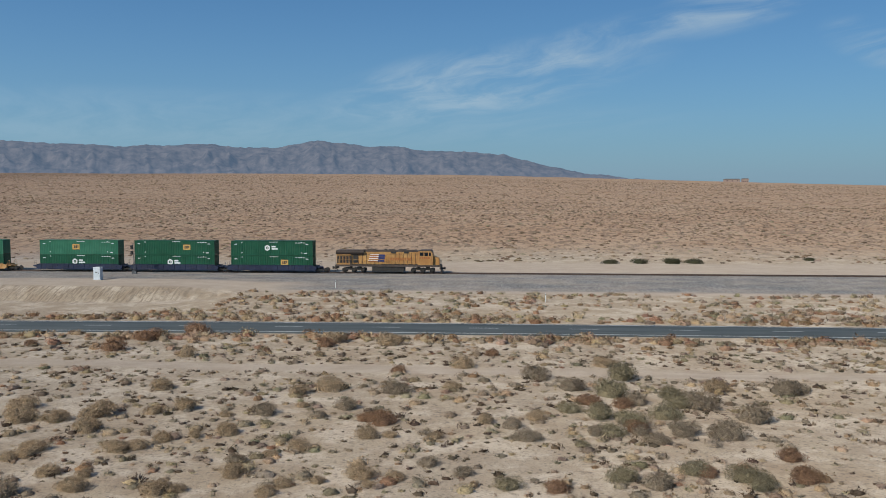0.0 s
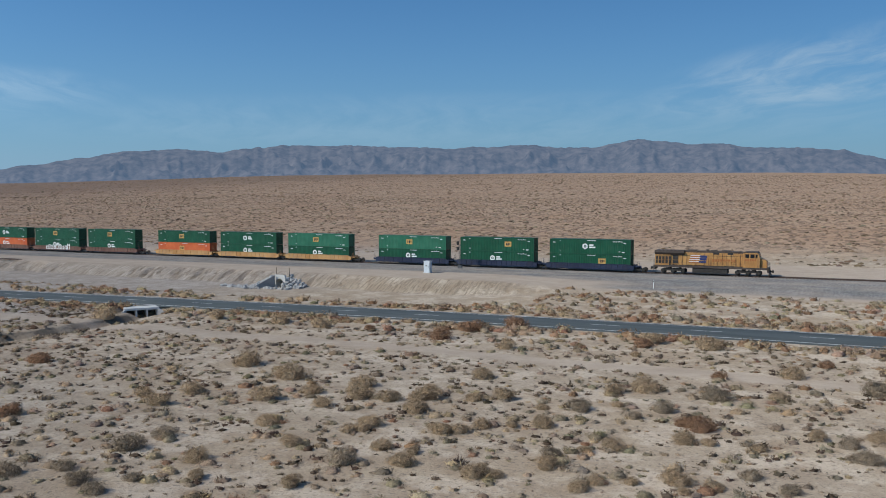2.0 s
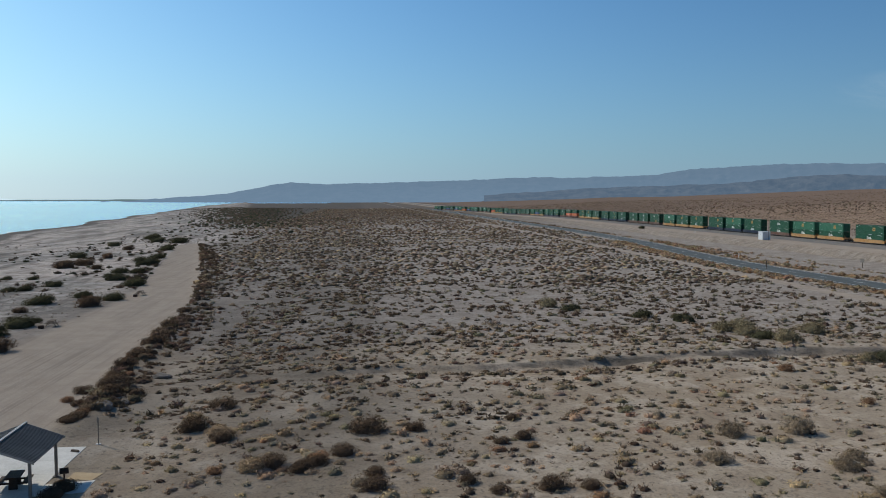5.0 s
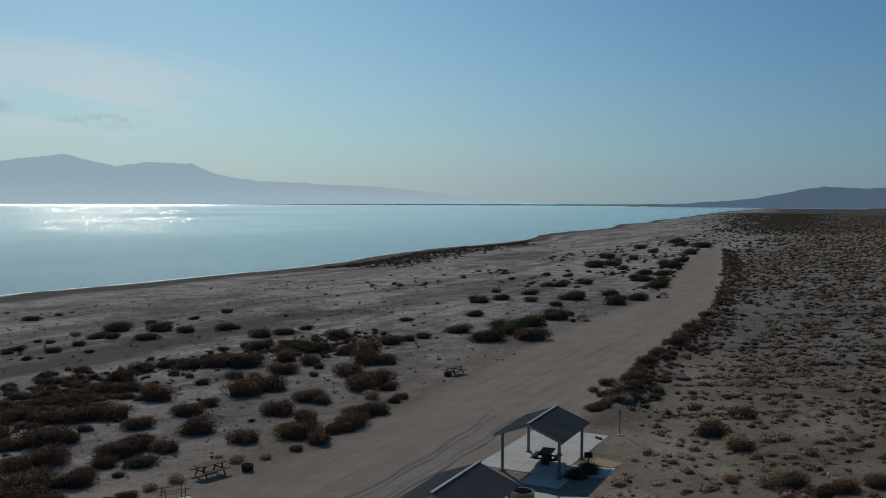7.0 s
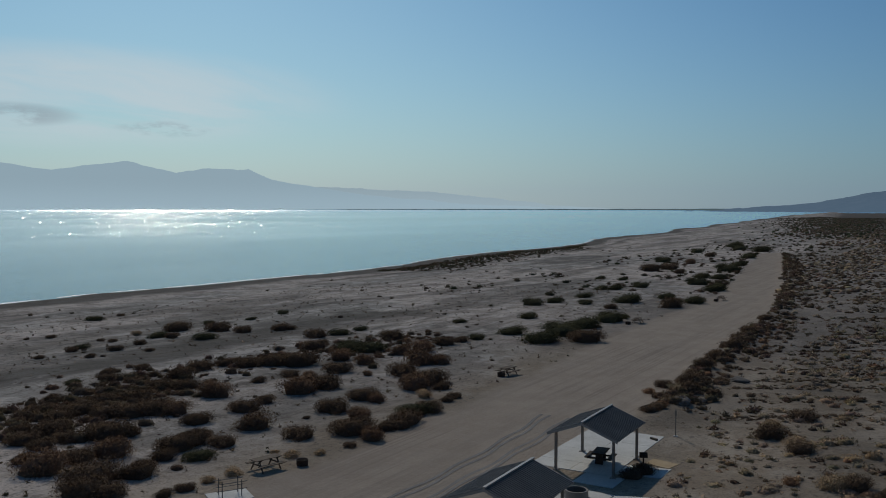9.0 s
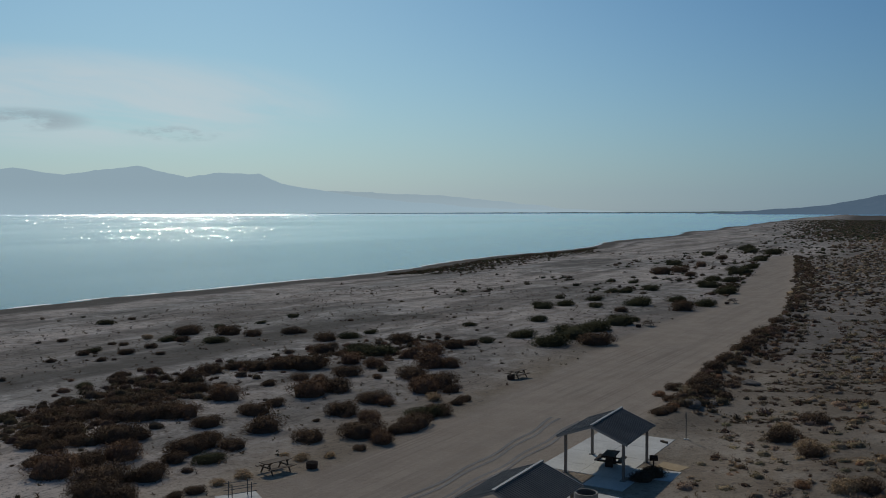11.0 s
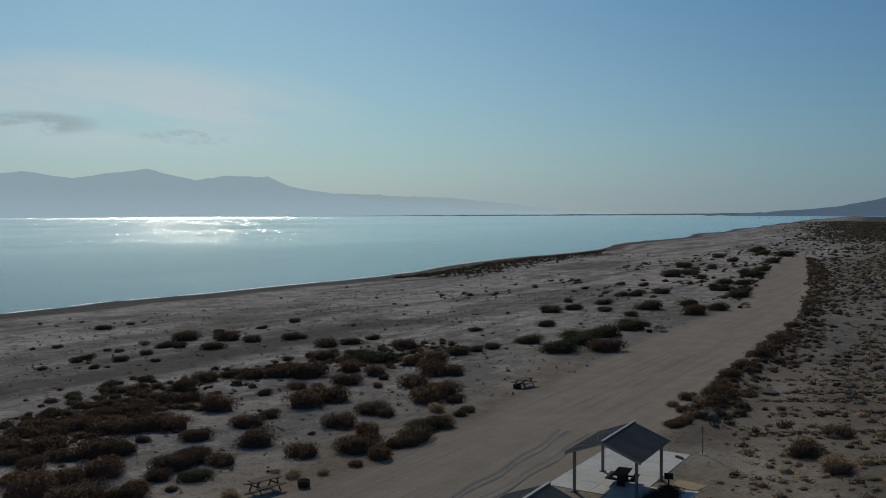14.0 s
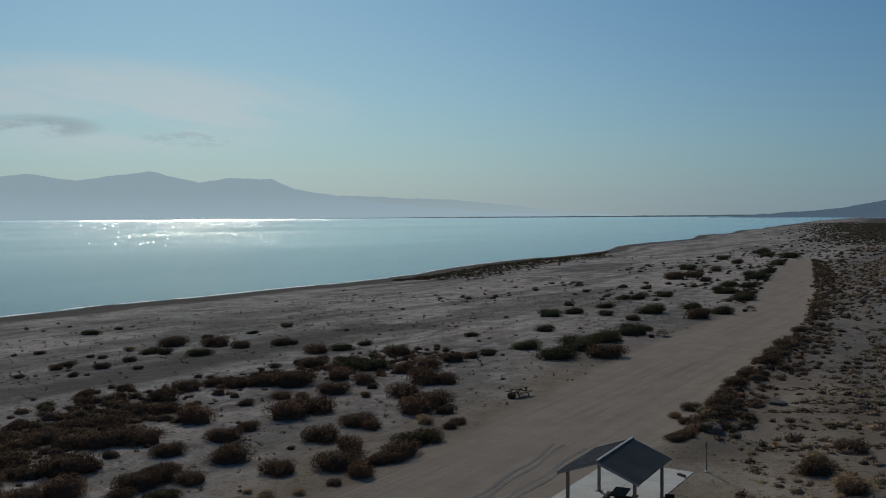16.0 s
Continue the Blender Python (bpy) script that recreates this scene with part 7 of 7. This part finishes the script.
for k, (x, y, r) in enumerate([(2, 60, 1.17), (1.2, 62.9, 0.98), (6, 76.1, 1.61), (3.2, 80.5, 1.85), (11.1, 71.4, 1.39), (15.9, 70.8, 1.95), (13, 62.4, 1.48), (18.8, 66.7, 1.86), (16, 61.9, 1.73), (10.8, 60.1, 1.06), (9.9, 62.1, 0.97), (24.1, 76.5, 2), (-1.8, 52.4, 0.83), (9.4, 50.8, 1.21), (-4, 53.8, 0.85), (-16, 53.4, 0.88), (7.1, 61.9, 0.97), (-8.9, 73.7, 1.72), (-17.7, 65.3, 1.32), (-12, 67.6, 1.2), (-13.6, 64.8, 0.9), (-57.7, 26.7, 1.38), (-58, 31.5, 1.56), (-49.6, 30.6, 1.16), (-51.7, 32.3, 0.97), (-42, 43.3, 1.43), (-41.8, 46.6, 1.11), (-42.2, 38.3, 0.91), (-36.9, 36, 0.93), (-44.4, 36.3, 1.14), (-51.6, 23, 1.13), (-44.6, 29.6, 0.86), (-45, 32.3, 1.33)]):
    plant('grey', x, y, r, k)
for k, (x, y, r) in enumerate([(-36.6, 38.5, 0.74), (-37, 30.5, 1.07), (-39.5, 28.1, 0.59), (-39.4, 36.8, 1.08), (-27.4, 46.4, 1.28)]):
    plant('grey', x, y, r, k)
for k, (x, y, r) in enumerate([(9.2, 74.2, 2), (5.5, 68.1, 1.19), (12.6, 67, 1.58), (9.8, 64.4, 1.51), (14.1, 70.7, 1.38), (8.1, 62, 1.33), (7.6, 66.6, 1.55), (1, 50.3, 0.99), (7.6, 52.1, 1.24), (15.5, 51.3, 1.25), (14.9, 52.7, 1.28), (12.1, 53.6, 1.28), (10.9, 81.2, 2), (14.2, 73.6, 1.44), (5.8, 59, 0.69), (-84.5, 53.1, 1.35), (-96.3, 50.2, 1.88), (-101.8, 47.9, 2), (-73, 52.2, 1.74), (-30.8, 36.8, 0.77), (-105.1, 46.4, 2), (-96.6, 50.2, 2), (-102.3, 56.4, 2), (-106.9, 49.6, 2), (-131.7, 29.5, 2), (-94.3, 67, 1.77)]):
    plant('olive', x, y, r, k)
for k, (x, y, r) in enumerate([(-9.8, 82, 1.02), (-8.3, 63.6, 1.5), (-9.7, 64.3, 1.01), (3.7, 50, 0.99), (9.8, 62.8, 1.11), (7.1, 71, 1.37), (9.7, 70.3, 1.09), (18.4, 52.5, 1.3), (18.7, 56.9, 1.16), (-42.2, 91.4, 1.93), (-19.7, 96.1, 1.5), (-1.3, 92.1, 1.06), (15.2, 53.8, 0.87), (12.7, 53.1, 0.85), (-72.3, 62, 1.47), (-57, 46.2, 1.15), (-52.6, 93.6, 0.99), (-79.9, 41.8, 1.05), (-37.1, 102.4, 2), (-41.4, 98.4, 2), (-72.5, 61.9, 1.47), (-66, 41.8, 0.76), (-56.6, 45.7, 1.13), (-70.8, 47.1, 1.15), (-52.8, -8.2, 0.65), (-54.4, -2.1, 0.88), (-74.3, -23.7, 0.76), (-68.5, -20.7, 0.71)]):
    plant('rust', x, y, r, k)
for k, (x, y, r) in enumerate([(-127.3, 32, 2), (-118.5, 39.9, 2), (-114.1, 44.3, 2), (-84.8, 54.6, 2), (-99.4, 48.5, 2)]):
    plant('green', x, y, r, k)
for k, (x, y, r) in enumerate([(-61.3, 1.3, 1.71), (-60.6, -9, 1.22), (-63.4, -11.5, 1.54), (-61.2, 4.6, 0.98), (-53.5, -5, 1.3), (-52.4, -3, 1.06), (-53.8, -2.1, 0.98), (-57.4, 10.2, 0.7), (-58.4, 11.9, 0.95), (-70.2, -10.2, 1.4), (-51.2, 1.5, 0.83), (-47.9, 11.6, 1.2), (-47.7, 8.6, 0.79), (-47.8, 13.9, 0.81), (-49.2, 6.9, 0.81), (-64, 12.1, 0.77), (-55.7, -0.5, 1.12), (-48.7, 1.4, 1.19)]):
    plant('brown', x, y, r, k)
for k, (x, y, r) in enumerate([(-72.6, -22.2, 0.86), (-66.2, -20.9, 0.89), (-78.9, -21.1, 1.44), (-87.9, -22.4, 1.44), (-93.4, -22.7, 1.44), (-102, -22.9, 1.44), (-114.5, -23.7, 1.44), (-130.2, -24.8, 1.44), (-75, -20.5, 1.31), (-77.5, -23.2, 1.13)]):
    plant('brown', x, y, r, k)
for k, (x, y, r) in enumerate([(-67.5, -20.6, 0.89), (-78.6, -21.5, 1.37), (-66.9, -21.5, 0.79)]):
    plant('brown', x, y, r, k)
# shrubs of the upper beach
for k, (x, y, r) in enumerate([(-88.2, -117, 1.65), (-77, -90.1, 1.65), (-91.9, -96.3, 1.05), (-78.9, -83.2, 1.79), (-66.4, -91.3, 1.27), (-51, -71.5, 0.93), (-39.4, -42.4, 1.30), (-97.5, -93.2, 1.05), (-105.9, -94.2, 1.23), (-89.4, -69.8, 1.77), (-93.7, -69.8, 1.23), (-79.6, -60.9, 2.19), (-80.2, -58.2, 2.41), (-57.2, -37.4, 1.81), (-133.4, -63.2, 2.29), (-138.5, -61.3, 2.21), (-149.4, -60.5, 1.95), (-138, -55.6, 1.55), (-116.3, -55.7, 1.90), (-100.3, -50.6, 2.24), (-93.6, -51.9, 1.30), (-107, -61.9, 1.17), (-143.9, -50.5, 3.14), (-118.5, -44.1, 2.74), (-123.1, -43.6, 1.35), (-110.4, -45, 3.09), (-102.9, -44.7, 3.20), (-96.2, -44.3, 3.04), (-166.7, -61, 2.12), (-174.8, -58.4, 2.21), (-154.5, -46.8, 2.36), (-165.4, -63.4, 1.82)]):
    plant('green', x, y, r, k)
for k, (x, y, r) in enumerate([(-191.6, -68.1, 1.57), (-193.6, -74.3, 1.60), (-263.2, -81.1, 3.30), (-150.1, -40.6, 2.68), (-174.6, -43.4, 3.09), (-186.8, -50, 2.99), (-204.8, -53.6, 2.54), (-203.9, -49.9, 2.52), (-229.7, -53.7, 4.03), (-253.2, -56.1, 2.89), (-292.9, -62.3, 3.59), (-354.9, -78.9, 3.73), (-340.9, -67.5, 4.76), (-381.6, -87.2, 4.69), (-324.7, -87.4, 3.16)]):
    plant('green', x, y, r, k)
for k, (x, y, r) in enumerate([(-93.8, -117.8, 0.84), (-83.9, -93.9, 2.36), (-77.4, -87.8, 1.20), (-86.1, -87.9, 2.31), (-72.3, -105.3, 0.84), (-69.6, -106.7, 0.47), (-64.4, -89.8, 1.04), (-59.1, -88.4, 0.71), (-62.1, -83.6, 0.79), (-71.9, -86.9, 1.05), (-68.6, -81.5, 0.71), (-72.5, -93.1, 0.78), (-72.9, -95.7, 0.68), (-66.9, -85.4, 1.12), (-55.1, -71.9, 1.20), (-54, -69.7, 1.09), (-54.5, -67.6, 0.74), (-59.4, -72, 1.05), (-53.5, -62.4, 1.56), (-54.6, -60.4, 1.55), (-57.8, -64.6, 1.81), (-62.5, -66.5, 1.74), (-65.1, -66, 1.33), (-49.3, -60, 1.49), (-46.3, -54.4, 2.05), (-44.6, -55.4, 1.90), (-46.9, -62, 1.34), (-43.8, -56.7, 1.71), (-43.2, -59.9, 1.55), (-45.1, -66.1, 1.14), (-42, -62.8, 1.45), (-41.4, -59.5, 1.39)]):
    plant('brown', x, y, r, k)
for k, (x, y, r) in enumerate([(-40.3, -62.1, 1.42), (-45.9, -49.6, 1.44), (-41.5, -45.5, 1.66), (-43.5, -46.2, 0.86), (-40.1, -45.3, 1.75), (-37.9, -44.2, 1.14), (-42.4, -43.2, 1.29), (-39.4, -51.6, 2.17), (-40.4, -50.8, 1.12), (-37.3, -53, 1.25), (-35.2, -55.1, 1.39), (-35, -52.8, 1.23), (-38.3, -55.8, 1.64), (-37.1, -58.2, 1.19), (-32.5, -50.9, 1.05), (-34.8, -48.2, 1.44), (-33.9, -43.6, 0.81), (-34.7, -42.8, 1.50), (-35.9, -43.4, 0.99), (-32.5, -44.3, 2.15), (-30.6, -42.7, 1.80), (-31.7, -41.2, 1.27), (-34.2, -38.1, 0.76), (-32.8, -38.3, 0.69), (-86.1, -83.4, 1.59), (-90, -80.4, 1.59), (-91, -79.3, 0.91), (-86.3, -71, 1.90), (-69.1, -59.5, 2.59), (-67.5, -61.9, 1.91), (-65.9, -63.5, 1.74), (-78.4, -64.9, 1.91)]):
    plant('brown', x, y, r, k)
for k, (x, y, r) in enumerate([(-89.1, -61.1, 2.03), (-88.1, -53.1, 1.75), (-91, -52.5, 1.19), (-63.8, -55.7, 1.20), (-68, -53.4, 1.80), (-59.9, -56.4, 0.94), (-61.5, -49.7, 2.26), (-50.6, -49.2, 1.61), (-53.6, -49.9, 1.12), (-54.7, -43.3, 1.81), (-59.6, -44.1, 1.70), (-47, -44.9, 1.88), (-46.8, -40.1, 1.49), (-49.6, -37.7, 1.98), (-51.4, -43.5, 0.40), (-70, -46.7, 2.00), (-67.8, -42.7, 2.29), (-66, -40.1, 1.19), (-58.4, -36.5, 1.51), (-54.1, -36.1, 1.75), (-51.4, -36, 1.09), (-46.6, -35.5, 0.62), (-52.6, -35.6, 1.24), (-62, -37.1, 0.83), (-63.6, -37.2, 0.84), (-99.6, -39.9, 2.62), (-140.9, -41.7, 2.74), (-133.8, -49.3, 1.46), (-223.5, -71.8, 3.49), (-217.3, -62.5, 1.90), (-231, -68.8, 3.14), (-299.2, -75.7, 2.58)]):
    plant('brown', x, y, r, k)
for k, (x, y, r) in enumerate([(-78.6, -95.7, 1.02), (-36, -38.1, 0.58), (-37.8, -37.8, 0.75), (-62.4, -39.6, 1.07), (-42.6, -37.3, 0.66), (-44.2, -36.3, 0.55), (-42.6, -38.8, 0.44)]):
    plant('tan', x, y, r, k)
for k, (x, y, r) in enumerate([(-53.4, -55.2, 2.00), (-47, -53.3, 1.64), (-32, -48.2, 2.01), (-36.6, -47.8, 1.71), (-73.7, -57.5, 1.74), (-72.9, -53.6, 1.50), (-79.8, -54, 1.59), (-82.8, -52.9, 1.81), (-64.8, -54.4, 0.80), (-67.9, -49.6, 0.70), (-58.4, -50, 2.24), (-59.3, -42.5, 1.06), (-53.4, -39.8, 1.40), (-65.3, -42.4, 2.03), (-76.1, -48.7, 2.33), (-76.9, -47.1, 1.49), (-48.8, -35.4, 1.27), (-256.9, -70.7, 2.16)]):
    plant('russet', x, y, r, k)
# green shrubs beyond the track
for k, (x, y, r) in enumerate([(22, 203, 2.1), (29, 204, 2.3), (36.5, 204, 2.6), (41, 205, 2.4), (70, 215, 1.6)]):
    plant("green", x, y, r, k)
# shrub in the shade of the shelter
plant("brown", -49.9, -16.8, 1.0, 1)
plant("brown", -50.9, -16.4, 0.95, 2)
plant("green", -448.0, 147.5, 2.6, 1)
plant("rust", -51.6, -16.8, 0.6, 1)
